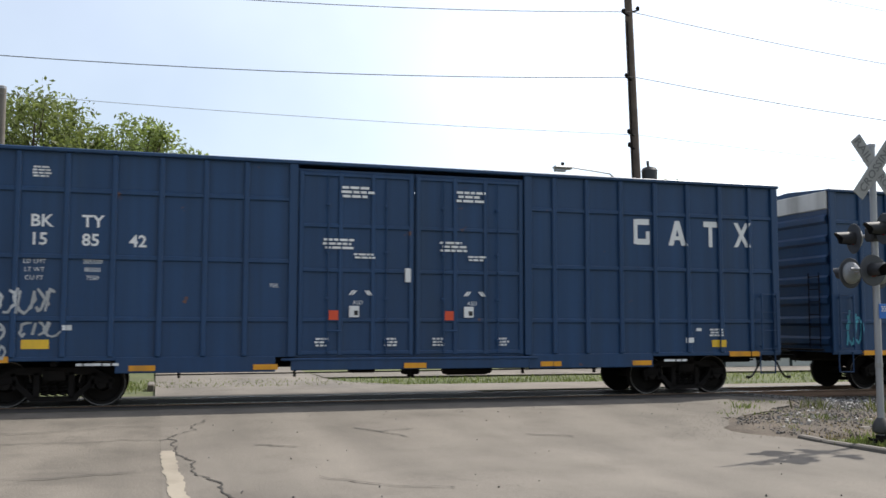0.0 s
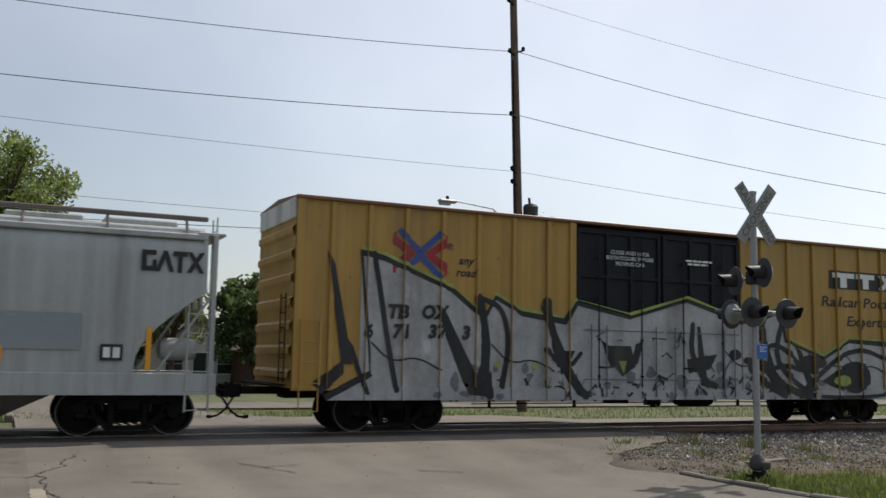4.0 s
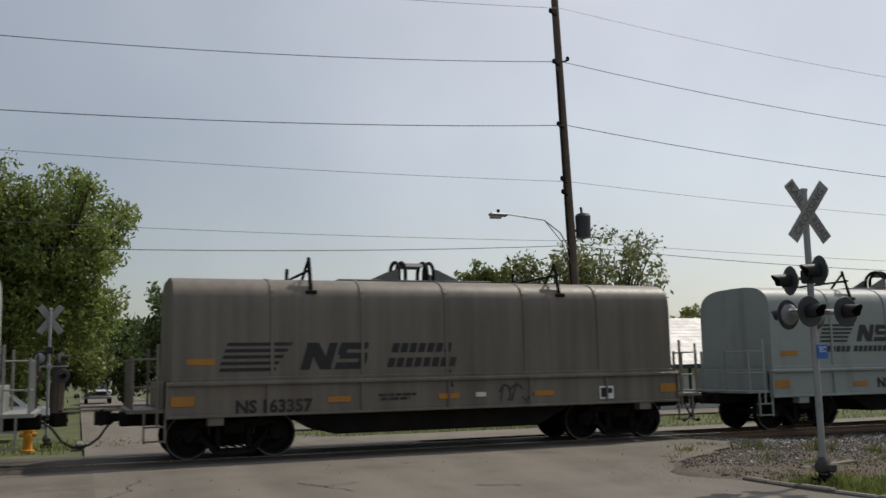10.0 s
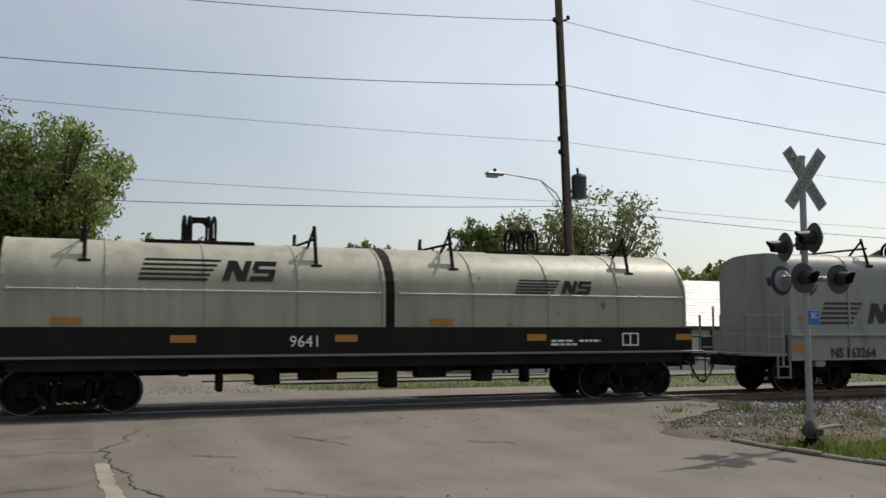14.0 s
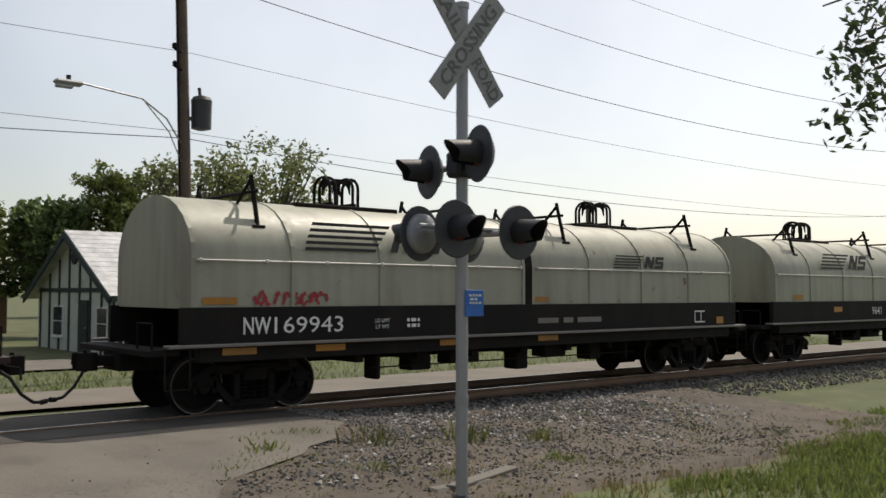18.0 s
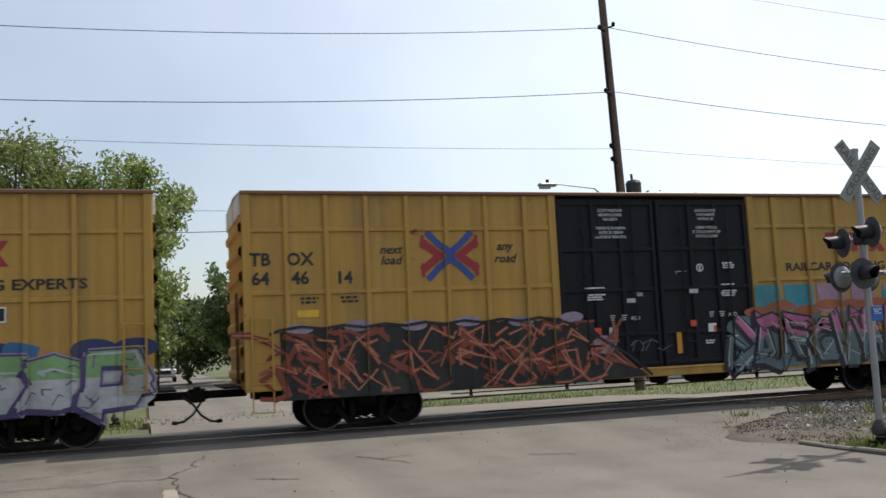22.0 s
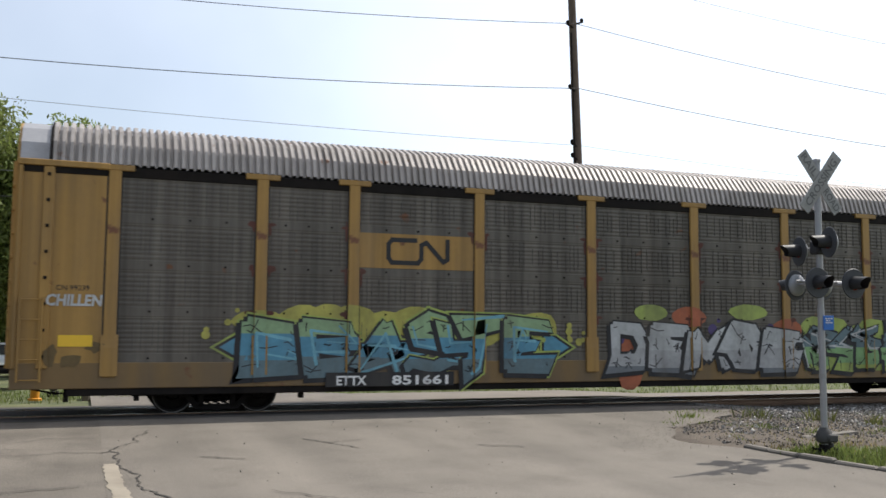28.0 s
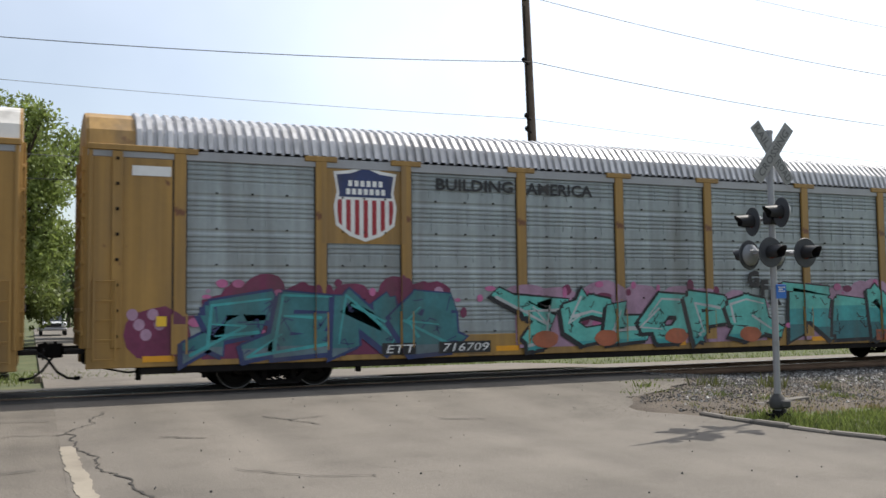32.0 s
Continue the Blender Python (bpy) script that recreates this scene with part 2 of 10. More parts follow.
def weather_road(m, cracks=0.5):
    """Adds pale and dark aggregate, long worn bands along the street and fine map cracks to a road surface."""
    n, l = m.node_tree.nodes, m.node_tree.links
    b = n["Principled BSDF"]
    col = b.inputs["Base Color"].links[0].from_socket
    tc = n.new("ShaderNodeTexCoord")

    def value(src, lo, hi, a, c):
        r = n.new("ShaderNodeMapRange")
        for k, v in (("From Min", lo), ("From Max", hi), ("To Min", a), ("To Max", c)):
            r.inputs[k].default_value = v
        l.new(src, r.inputs["Value"])
        return r.outputs[0]

    def texture(kind, scale, stretch=None, detail=5):
        t = n.new(kind)
        t.inputs["Scale"].default_value = scale
        if kind == "ShaderNodeTexNoise":
            t.inputs["Detail"].default_value = detail
        src = tc.outputs["Object"]
        if stretch:
            mp = n.new("ShaderNodeMapping")
            mp.inputs["Scale"].default_value, mp.inputs["Rotation"].default_value = stretch, (0, 0, 0.16)
            l.new(src, mp.inputs[0])
            src = mp.outputs[0]
        l.new(src, t.inputs["Vector"])
        return t

    def scaled(col, val):
        h = n.new("ShaderNodeHueSaturation")
        l.new(val, h.inputs["Value"])
        l.new(col, h.inputs["Color"])
        return h.outputs[0]

    col = scaled(col, value(texture("ShaderNodeTexNoise", 90, detail=3).outputs["Fac"], 0.36, 0.66, 0.72, 1.28))
    col = scaled(col, value(texture("ShaderNodeTexNoise", 1.0, (0.9, 0.07, 1)).outputs["Fac"], 0.3, 0.7, 0.84, 1.14))
    col = scaled(col, value(texture("ShaderNodeTexNoise", 0.55).outputs["Fac"], 0.35, 0.7, 1.1, 0.86))
    v = texture("ShaderNodeTexVoronoi", 0.55)
    v.feature = "DISTANCE_TO_EDGE"
    w = texture("ShaderNodeTexNoise", 3.0)
    add = n.new("ShaderNodeVectorMath")
    add.operation = "MULTIPLY_ADD"
    add.inputs[1].default_value = (0.35, 0.35, 0.35)
    l.new(w.outputs["Color"], add.inputs[0])
    l.new(tc.outputs["Object"], add.inputs[2])
    l.new(add.outputs[0], v.inputs["Vector"])
    line = value(v.outputs["Distance"], 0.0, 0.006, cracks, 0.0)
    mask = value(texture("ShaderNodeTexNoise", 0.3).outputs["Fac"], 0.5, 0.62, 0.0, 1.0)
    mul = n.new("ShaderNodeMath")
    mul.operation = "MULTIPLY"
    l.new(line, mul.inputs[0])
    l.new(mask, mul.inputs[1])
    col = scaled(col, value(mul.outputs[0], 0, 1, 1, 0.25))
    l.new(col, b.inputs["Base Color"])


ASPHALT_OLD = material("dark_broken_asphalt", (0.145, 0.128, 0.106), 0.92, vary=0.14, scale=5, fine=120, bump=0.6, dirt=(0.085, 0.074, 0.062), dirt_amount=0.35)
weather_road(ASPHALT)
weather_road(ASPHALT_OLD, 0.9)
# crossing asphalt with the train's shadow band put into its colour
PANEL_DARK = material("shaded_crossing_asphalt", (0.068, 0.062, 0.056), 0.9, vary=0.25, scale=6, fine=120, bump=0.4)
GRASS_SOIL = material("grass_ground", (0.08, 0.094, 0.037), 0.95, vary=0.35, scale=4, fine=90, bump=0.8, dirt=(0.2, 0.16, 0.09), dirt_amount=0.35)
LANE = material("pale_lane_gravel", (0.165, 0.145, 0.12), 0.95, vary=0.2, scale=5, fine=120, bump=0.5)
DIRT = material("dusty_dirt", (0.095, 0.076, 0.058), 0.95, vary=0.45, scale=14, fine=120, bump=0.8, dirt=(0.05, 0.044, 0.038), dirt_amount=0.45)
BALLAST_BED = material("ballast_bed", (0.085, 0.078, 0.072), 0.95, vary=0.35, scale=12, fine=160, bump=1.0)
STONE = material("ballast_stone", (0.14, 0.13, 0.118), 0.9, vary=0.35, scale=20, fine=80, bump=0.3)
CONCRETE = material("worn_concrete", (0.16, 0.145, 0.125), 0.9, vary=0.2, scale=6, fine=90, bump=0.4, dirt_amount=0.4)
RAIL = material("rail_steel", (0.2, 0.13, 0.09), 0.6, 0.6, vary=0.3)
RAIL_TOP = material("polished_rail_head", (0.55, 0.54, 0.52), 0.25, 1.0)
TIE = material("creosoted_tie", (0.09, 0.075, 0.06), 0.9, vary=0.3)
PAINT_WHITE = material("worn_road_paint", (0.29, 0.255, 0.2), 0.8, vary=0.2, dirt_amount=0.5)
# shade beneath the cars is put into these two near-black colours, over the grime
STEEL_DARK = material("shaded_grimy_running_gear", (0.013, 0.011, 0.01), 0.85, 0.0, vary=0.4, scale=20, dirt=(0.03, 0.023, 0.018), dirt_amount=0.4, spec=0.15)
WHEEL = material("wheel_steel", (0.018, 0.015, 0.013), 0.75, 0.2, vary=0.3, spec=0.2)
TREAD = material("bright_wheel_rim", (0.2, 0.185, 0.17), 0.4, 0.8)
GALV = material("galvanised_mast", (0.34, 0.34, 0.35), 0.5, 0.45, vary=0.12, dirt_amount=0.2)
BLACK = material("flat_black", (0.018, 0.018, 0.02), 0.55, vary=0.3)
WOOD_POLE = material("weathered_pole", (0.12, 0.09, 0.07), 0.9, vary=0.3, scale=12, bump=0.6)
SIGN_WHITE = material("sign_white", (0.3, 0.3, 0.29), 0.6, vary=0.15, dirt_amount=0.5)
# ---- ground, street, crossing, track ----
TRACK_Y = 20.68
STREET_R = 10.6


def ease(a, b, v):
    t = min(1, max(0, (v - a) / (b - a)))
    return t * t * (3 - 2 * t)


def rise(x, y):
    """Height of the ground: level with the rails at the crossing, lower to both sides."""
    near = -0.32 + 0.07 * ease(6, 12.5, y) + 0.22 * ease(12.5, 18.2, y)
    far = -0.03 - 0.25 * ease(23, 34, y)
    z = near if y < 20 else far
    return z - 0.16 * ease(13.5, 17, x) * ease(11, 15, y) * (1 - ease(26, 30, y))


def span(a, b, step):
    n = max(1, round((b - a) / step))
    return [a + (b - a) * i / n for i in range(n + 1)]


def surface(name, xs, ys, lift, mat, label, category, edge=None, wob=0.0, sink=0.0):
    """A sheet that follows the ground; edge(x, y) may move its points sideways."""
    s = Shape()
    nx, ny = len(xs), len(ys)
    v = []
    for y in ys:
        for x in xs:
            px, py = edge(x, y) if edge else (x, y)
            low = sink if x in (xs[0], xs[-1]) or y in (ys[0], ys[-1]) else 0.0
            v.append((px, py, rise(px, py) + (lift(px, py) if callable(lift) else lift) - low + wob * noise.noise((px * 1.3, py * 1.3, 0))))
    f = [(j * nx + i, j * nx + i + 1, (j + 1) * nx + i + 1, (j + 1) * nx + i) for j in range(ny - 1) for i in range(nx - 1)]
    s.add(v, f)
    return setting(name, s, mat, label, category, smooth=True)


GX = [-2500, -900, -300, -120] + span(-60, 80, 2) + [150, 400, 1000, 2500]
GY = [-2500, -900, -300, -100, -40, -20] + span(-10, 17, 1) + span(17.5, 24, 0.5) + span(25, 60, 2) + [90, 200, 500, 1200, 2500]
surface("ground", GX, GY, -0.06, GRASS_SOIL, "dry green grass and soil around the crossing", "ground", wob=0.03)


# how far the asphalt reaches past its straight edge, by distance to the rails
VERGE_EDGE = ((-12.0, 1.3), (7.0, 1.3), (8.95, 0.64), (9.6, 0.44), (10.4, 0.2), (11.2, 0.06), (12.0, 0.0), (12.9, 0.0), (14.1, -0.65), (15.2, 0.1), (16.3, 1.85), (16.95, 2.85), (18.6, 4.05))


def street_edge(x, y):
    """Widens the street to the right as it nears the rails, with a ragged edge."""
    k = (x - 0.3) / (STREET_R - 0.3)
    wide = 0.0
    for (ya, wa), (yb, wb) in zip(VERGE_EDGE, VERGE_EDGE[1:]):
        if ya <= y:
            wide = wa + (wb - wa) * ease(ya, yb, y)
    rag = 0.22 * noise.noise((y * 1.7, 3.1, 0)) * ease(13, 14, y)
    return x + (wide + rag) * k * k, y


surface("road", span(0.3, STREET_R - 0.02, 0.7), span(-12, 18.95, 0.35), 0.0, ASPHALT, "pale worn asphalt street leading up to the railway crossing", "road", street_edge, 0.004)
surface("road_shoulder", span(-60, 0.31, 1.2), span(-12, 18.95, 0.5), -0.003, ASPHALT_OLD, "darker broken asphalt beside the street", "road", wob=0.003)
def verge_lift(x, y):
    """The verge spills over the street's ragged edge and dips under the asphalt past it."""
    return -0.035 + 0.045 * ease(-0.7, 0.4, x - street_edge(STREET_R, y)[0] + 0.7 * noise.noise((x * 0.9, y * 0.9, 8)) + 0.5 * noise.noise((x * 2.6, y * 2.6, 3)))


surface("dirt_verge", span(9.9, 24, 0.25), span(12.9, 18.9, 0.25), verge_lift, DIRT, "dusty dirt verge between kerb and ballast", "ground", lambda x, y: (x + 0.3 * noise.noise((y, 1, 0)), y + 0.35 * noise.noise((x, 2, 5))), 0.02, 0.09)
surface("far_lane", span(6.2, 90, 1.5), span(22.4, 25.6, 0.4), 0.012, LANE, "pale gravel lane along the far side of the track", "road", lambda x, y: (x, y + 0.25 * noise.noise((x * 0.6, 2, 5)) * (1 if y > 25 else 0)), 0.01)
surface("far_street", span(0.2, 6.0, 0.7), span(22.4, 120, 1.2), 0.016, ASPHALT, "pale asphalt street going on beyond the railway", "road", lambda x, y: (x + (x - 0.2) / 5.8 * 1.6 * (1 - ease(22.4, 30, y)), y))
surface("cross_street", span(6.1, 120, 2), span(33.6, 37.6, 0.6), 0.014, ASPHALT, "asphalt side street in front of the houses", "road")
surface("crossing_panel", span(-60, 14.7, 1.2), span(18.97, 19.92, 0.24), 0.004, PANEL_DARK, "asphalt strip of the crossing in front of the rails, darkened for the train's shadow", "crossing")
s = Shape().box(-60, 14.6, 20.02, 21.34, -0.2, -0.008)
setting("crossing_infill", s, PANEL_DARK, "asphalt between the rails of the crossing, darkened for the train's shadow", "crossing")
s = Shape().box(-60, 8.0, 21.5, 22.45, -0.2, -0.012)
setting("crossing_edge", s, PANEL_DARK, "asphalt strip beyond the rails, darkened for the train's shadow", "crossing")

# track: rails, ties and ballast
RP = [(-0.07, -0.171), (0.07, -0.171), (0.07, -0.158), (0.012, -0.14), (0.009, -0.05), (0.036, -0.035), (0.036, -0.006), (0.03, 0.0), (-0.03, 0.0), (-0.036, -0.006), (-0.036, -0.035), (-0.009, -0.05), (-0.012, -0.14), (-0.07, -0.158)]
track = thing("railway_track", "two steel rails on dark wooden ties", "railway track")
for sy in (-1, 1):
    yc = TRACK_Y + sy * 0.753
    part("rail", Shape().prism([(yc + a, b - 0.002) for a, b in RP], "x", -320, 330), RAIL, track)
    part("rail_head", Shape().box(-320, 330, yc - 0.026, yc + 0.026, -0.003, 0.0008), RAIL_TOP, track)
tm = Shape().box(-0.11, 0.11, -1.3, 1.3, -0.36, -0.173, 0.015).mesh("tie", TIE)
for k in range(110):
    t = part("tie", tm, None, track)
    t.location = (14.9 + k * 0.52, TRACK_Y + random.uniform(-0.04, 0.04), random.uniform(-0.01, 0.01))
s = Shape()
xs = [14.7] + span(15.5, 80, 1.5) + [330]
cross = [(16.9, -0.62), (18.2, -0.42), (19.0, -0.23), (22.3, -0.23), (23.0, -0.4), (24.3, -0.62)]
s.add([(x, y + 0.12 * noise.noise((x, y, 1)), z + 0.03 * noise.noise((x * 2, y * 2, 4))) for x in xs for y, z in cross], [(i * 6 + j, i * 6 + j + 1, (i + 1) * 6 + j + 1, (i + 1) * 6 + j) for i in range(len(xs) - 1) for j in range(5)])
setting("ballast", s, BALLAST_BED, "grey crushed stone bed of the track", "ballast", smooth=True)


def stones(name, count, place, lo, hi, mat, label, seed):
    """Loose crushed stones, joined: nobody could count them."""
    r = random.Random(seed)
    v, f = [], []
    for _ in range(count):
        x, y, z = place(r)
        k = len(v)
        a = r.uniform(lo, hi)
        rot = Euler((r.uniform(0, 6), r.uniform(0, 6), r.uniform(0, 6))).to_matrix()
        for q in ((1, 0, 0), (-1, 0.1, 0), (0.1, 1, 0), (0, -1, 0.2), (0, 0.1, 0.8), (0.1, 0, -0.8)):
            p = rot @ Vector([c * a * r.uniform(0.6, 1.1) for c in q])
            v.append((x + p.x, y + p.y, z + p.z))
        f += [tuple(k + i for i in t) for t in ((0, 2, 4), (2, 1, 4), (1, 3, 4), (3, 0, 4), (2, 0, 5), (1, 2, 5), (3, 1, 5), (0, 3, 5))]
    me = bpy.data.meshes.new(name)
    me.from_pydata(v, [], f)
    me.materials.append(mat)
    return tagged(new(name, me), label, "stones", kind="stuff")


def varied(m, lo, hi):
    """Lets each loose piece of a joined mesh differ in brightness."""
    n, l = m.node_tree.nodes, m.node_tree.links
    b = n["Principled BSDF"]
    geo, hsv, mr = n.new("ShaderNodeNewGeometry"), n.new("ShaderNodeHueSaturation"), n.new("ShaderNodeMapRange")
    mr.inputs["To Min"].default_value, mr.inputs["To Max"].default_value = lo, hi
    src = b.inputs["Base Color"].links[0].from_socket
    l.new(geo.outputs["Random Per Island"], mr.inputs["Value"])
    l.new(mr.outputs[0], hsv.inputs["Value"])
    l.new(src, hsv.inputs["Color"])
    l.new(hsv.outputs[0], b.inputs["Base Color"])


varied(STONE, 0.45, 1.7)


def bed_height(y):
    for (ya, za), (yb, zb) in zip(cross, cross[1:]):
        if ya <= y <= yb:
            return za + (zb - za) * (y - ya) / (yb - ya)
    return -0.6


def on_bed(r):
    x = 14.2 + 40 * r.random() ** 1.6
    y = r.uniform(16.9, 19.8)
    return x, y, max(bed_height(y), rise(x, y) - 0.02) + 0.01


def on_verge(r):
    x, y = r.uniform(10.6, 21), r.uniform(13.4, 18.9)
    while r.random() > (0.25 + 0.75 * ease(13.5, 17.5, y)) * (0.35 + 1.6 * max(0, noise.noise((x * 0.9, y * 0.9, 21)) + 0.2)) or x < street_edge(STREET_R, y)[0] + 0.15:
        x, y = r.uniform(10.6, 21), r.uniform(13.4, 18.9)
    return x, y, rise(x, y) + verge_lift(x, y) + 0.004


stones("ballast_stones", 8000, on_bed, 0.025, 0.06, STONE, "loose grey and pale crushed ballast stones", 5)
stones("verge_gravel", 5200, on_verge, 0.01, 0.045, STONE, "scattered gravel and pale rubble beside the crossing", 6)
CHIP = material("pale_broken_stone", (0.42, 0.4, 0.37), 0.9, vary=0.25, scale=20, fine=80, bump=0.3)
varied(CHIP, 0.35, 1.35)


def among_rubble(r):
    """Pale rubble lies thickest along the foot of the ballast and round the mast."""
    while True:
        x, y = r.uniform(10.6, 22), 13.3 + 5.4 * r.random() ** 0.7
        if x > street_edge(STREET_R, y)[0] + 1.0 and noise.noise((x * 0.8, y * 0.8, 31)) + 0.55 * ease(14, 17, y) > r.uniform(-0.1, 0.6):
            return x, y, rise(x, y) + verge_lift(x, y) + 0.008


stones("pale_rubble", 1000, among_rubble, 0.014, 0.062, CHIP, "pale broken stone strewn over the dirt verge", 12)
CINDER = material("dark_cinder", (0.045, 0.039, 0.033), 0.95, vary=0.4)
varied(CINDER, 0.6, 1.8)


def on_edge(r):
    y = 13.2 + 5.5 * r.random()
    x, _ = street_edge(STREET_R, y)
    x += -0.15 + r.gauss(0, 0.6) - 0.55 * abs(r.gauss(0, 1)) * (noise.noise((y * 0.9, 4, 2)) + 0.5)
    return x, y, rise(x, y) + 0.003


stones("cinder_spill", 1300, on_edge, 0.003, 0.008, CINDER, "dark cinders and grit spilled over the road edge", 8)
stones("verge_cinders", 3500, lambda r: (lambda x, y: (x, y, rise(x, y) + verge_lift(x, y)))(r.uniform(10.7, 20), r.uniform(13.0, 18.8)), 0.01, 0.03, CINDER, "dark cinders between kerb and ballast", 9)
stones("road_grit", 90, lambda r: (lambda x, y: (x, y, rise(x, y) + 0.006))(r.uniform(0.5, 11.5), r.uniform(8, 17.5)), 0.008, 0.022, STONE, "small stones lying on the street", 7)

# kerb stones along the street
kerb = thing("kerb", "worn low concrete kerb with chipped edges", "kerb")
kx = [(10.68, 13.1), (10.66, 12.45), (10.68, 11.8), (10.74, 11.1), (10.87, 10.4), (11.1, 9.6), (11.32, 8.95)]
for (ax, ay), (bx, by) in zip(kx, kx[1:]):
    d = Vector((bx - ax, by - ay, 0))
    L = d.length - 0.025
    s = Shape().box(0, L, -0.075, 0.075, -0.2, 0.06, 0.025)
    p = part("kerb_stone", s, CONCRETE, kerb)
    p.location = (ax, ay, rise(ax, ay) + random.uniform(-0.015, 0.015))
    p.rotation_euler = (random.uniform(-0.03, 0.03), random.uniform(-0.01, 0.01) + math.atan2(rise(ax, ay) - rise(bx, by), L), math.atan2(d.y, d.x))
for (ax, ay), (bx, by) in (((12.03, 8.76), (12.4, 8.05)), ((12.42, 8.0), (12.95, 7.0)), ((12.97, 6.95), (13.7, 5.8))):
    d = Vector((bx - ax, by - ay, 0))
    p = part("kerb_stone", Shape().box(0, d.length - 0.02, -0.09, 0.09, -0.2, 0.13, 0.03), CONCRETE, kerb)
    p.location = (ax, ay, rise(ax, ay))
    p.rotation_euler = (0, 0, math.atan2(d.y, d.x))


def strip(pts, w, lift, r=None, jit=0.0):
    """A thin band on the road along points."""
    s = Shape()
    v = []
    for i, (x, y) in enumerate(pts):
        a, b = pts[max(0, i - 1)], pts[min(len(pts) - 1, i + 1)]
        d = Vector((b[0] - a[0], b[1] - a[1])).normalized()
        k = w / 2 * (1 + (r.uniform(-jit, jit) if r else 0))
        for sg in (-1, 1):
            px, py = x - d.y * k * sg, y + d.x * k * sg
            v.append((px, py, rise(px, py) + lift))
    return s.add(v, [(2 * i, 2 * i + 1, 2 * i + 3, 2 * i + 2) for i in range(len(pts) - 1)])


def wander(a, b, n, jit, r):
    """A line that strays from a to b, as a crack does."""
    off, at = [0.0], 0.0
    for _ in range(n):
        at = at * 0.93 + r.uniform(-jit, jit)
        off.append(at)
    d = Vector((b[0] - a[0], b[1] - a[1])).normalized()
    out = []
    for i in range(n + 1):
        k = off[i] - off[n] * i / n
        out.append((a[0] + (b[0] - a[0]) * i / n - d.y * k, a[1] + (b[1] - a[1]) * i / n + d.x * k))
    return out


r = random.Random(9)
CRACK = material("open_crack", (0.05, 0.045, 0.04), 0.95)
setting("edge_line", strip(wander((0.4, 14.05), (0.52, 8.2), 60, 0.02, r), 0.2, 0.008, r, 0.12), PAINT_WHITE, "worn pale edge line painted on the street", "road marking")
CRACKS = (((0.42, 15.05), (0.84, 11.6), 46, 0.05, 0.026, CRACK), ((0.42, 15.05), (-2.5, 14.8), 40, 0.06, 0.02, CRACK), ((0.42, 15.05), (1.11, 17.0), 30, 0.06, 0.02, CRACK), ((0.84, 11.6), (1.05, 6.8), 46, 0.05, 0.028, CRACK),
          ((3.5, 15.6), (3.85, 15.15), 14, 0.03, 0.028, CRACK), ((3.85, 15.15), (4.2, 14.55), 16, 0.03, 0.026, CRACK), ((3.85, 15.15), (4.5, 15.3), 16, 0.03, 0.022, CRACK), ((1.67, 14.3), (2.3, 14.0), 16, 0.03, 0.03, CRACK),
          ((-5, 11.5), (0, 12.4), 50, 0.08, 0.025, CRACK), ((-4, 15.9), (0.2, 16.2), 50, 0.08, 0.02, CRACK), ((2.2, 11.4), (3.6, 10.2), 30, 0.05, 0.02, CRACK), ((6.2, 14.4), (6.9, 14.0), 14, 0.03, 0.03, CRACK))
for i, (a, b, n, j, w, m) in enumerate(CRACKS):
    setting("road_crack", strip(wander(a, b, n, j, r), w, 0.009 + 0.0008 * i, r, 0.6), m, "dark crack or tar line in the asphalt", "crack")
# ---- the train: metres travelled by each second ----
TRAVEL = [(0.0, -0.063), (1.0, 7.643), (2.0, 15.314), (3.0, 22.954), (4.0, 30.583), (5.0, 38.224), (6.0, 45.89), (7.0, 53.593), (8.0, 61.331), (9.0, 69.091), (10.0, 76.865), (11.0, 84.647), (12.0, 92.448), (13.0, 100.176), (14.0, 107.837), (15.0, 115.475), (16.0, 123.086), (17.0, 130.686), (18.0, 138.292), (19.0, 145.946), (20.0, 153.685), (21.0, 161.491), (22.0, 169.311), (23.0, 177.103), (24.0, 184.94), (25.0, 192.799), (26.0, 200.605), (27.0, 208.403), (28.0, 216.194), (29.0, 223.968), (30.0, 231.738), (31.0, 239.514), (32.0, 247.377)]
# ---- paint on car sides: flat pieces that follow posts and ribs ----
def clip(poly, axis, at, keep_less):
    out = []
    for i, p in enumerate(poly):
        q = poly[(i + 1) % len(poly)]
        a, b = p[axis] - at, q[axis] - at
        if (a <= 0) == keep_less or a == 0:
            out.append(p)
        if (a < 0 < b) or (b < 0 < a):
            t = a / (a - b)
            out.append((p[0] + (q[0] - p[0]) * t, p[1] + (q[1] - p[1]) * t))
    return out


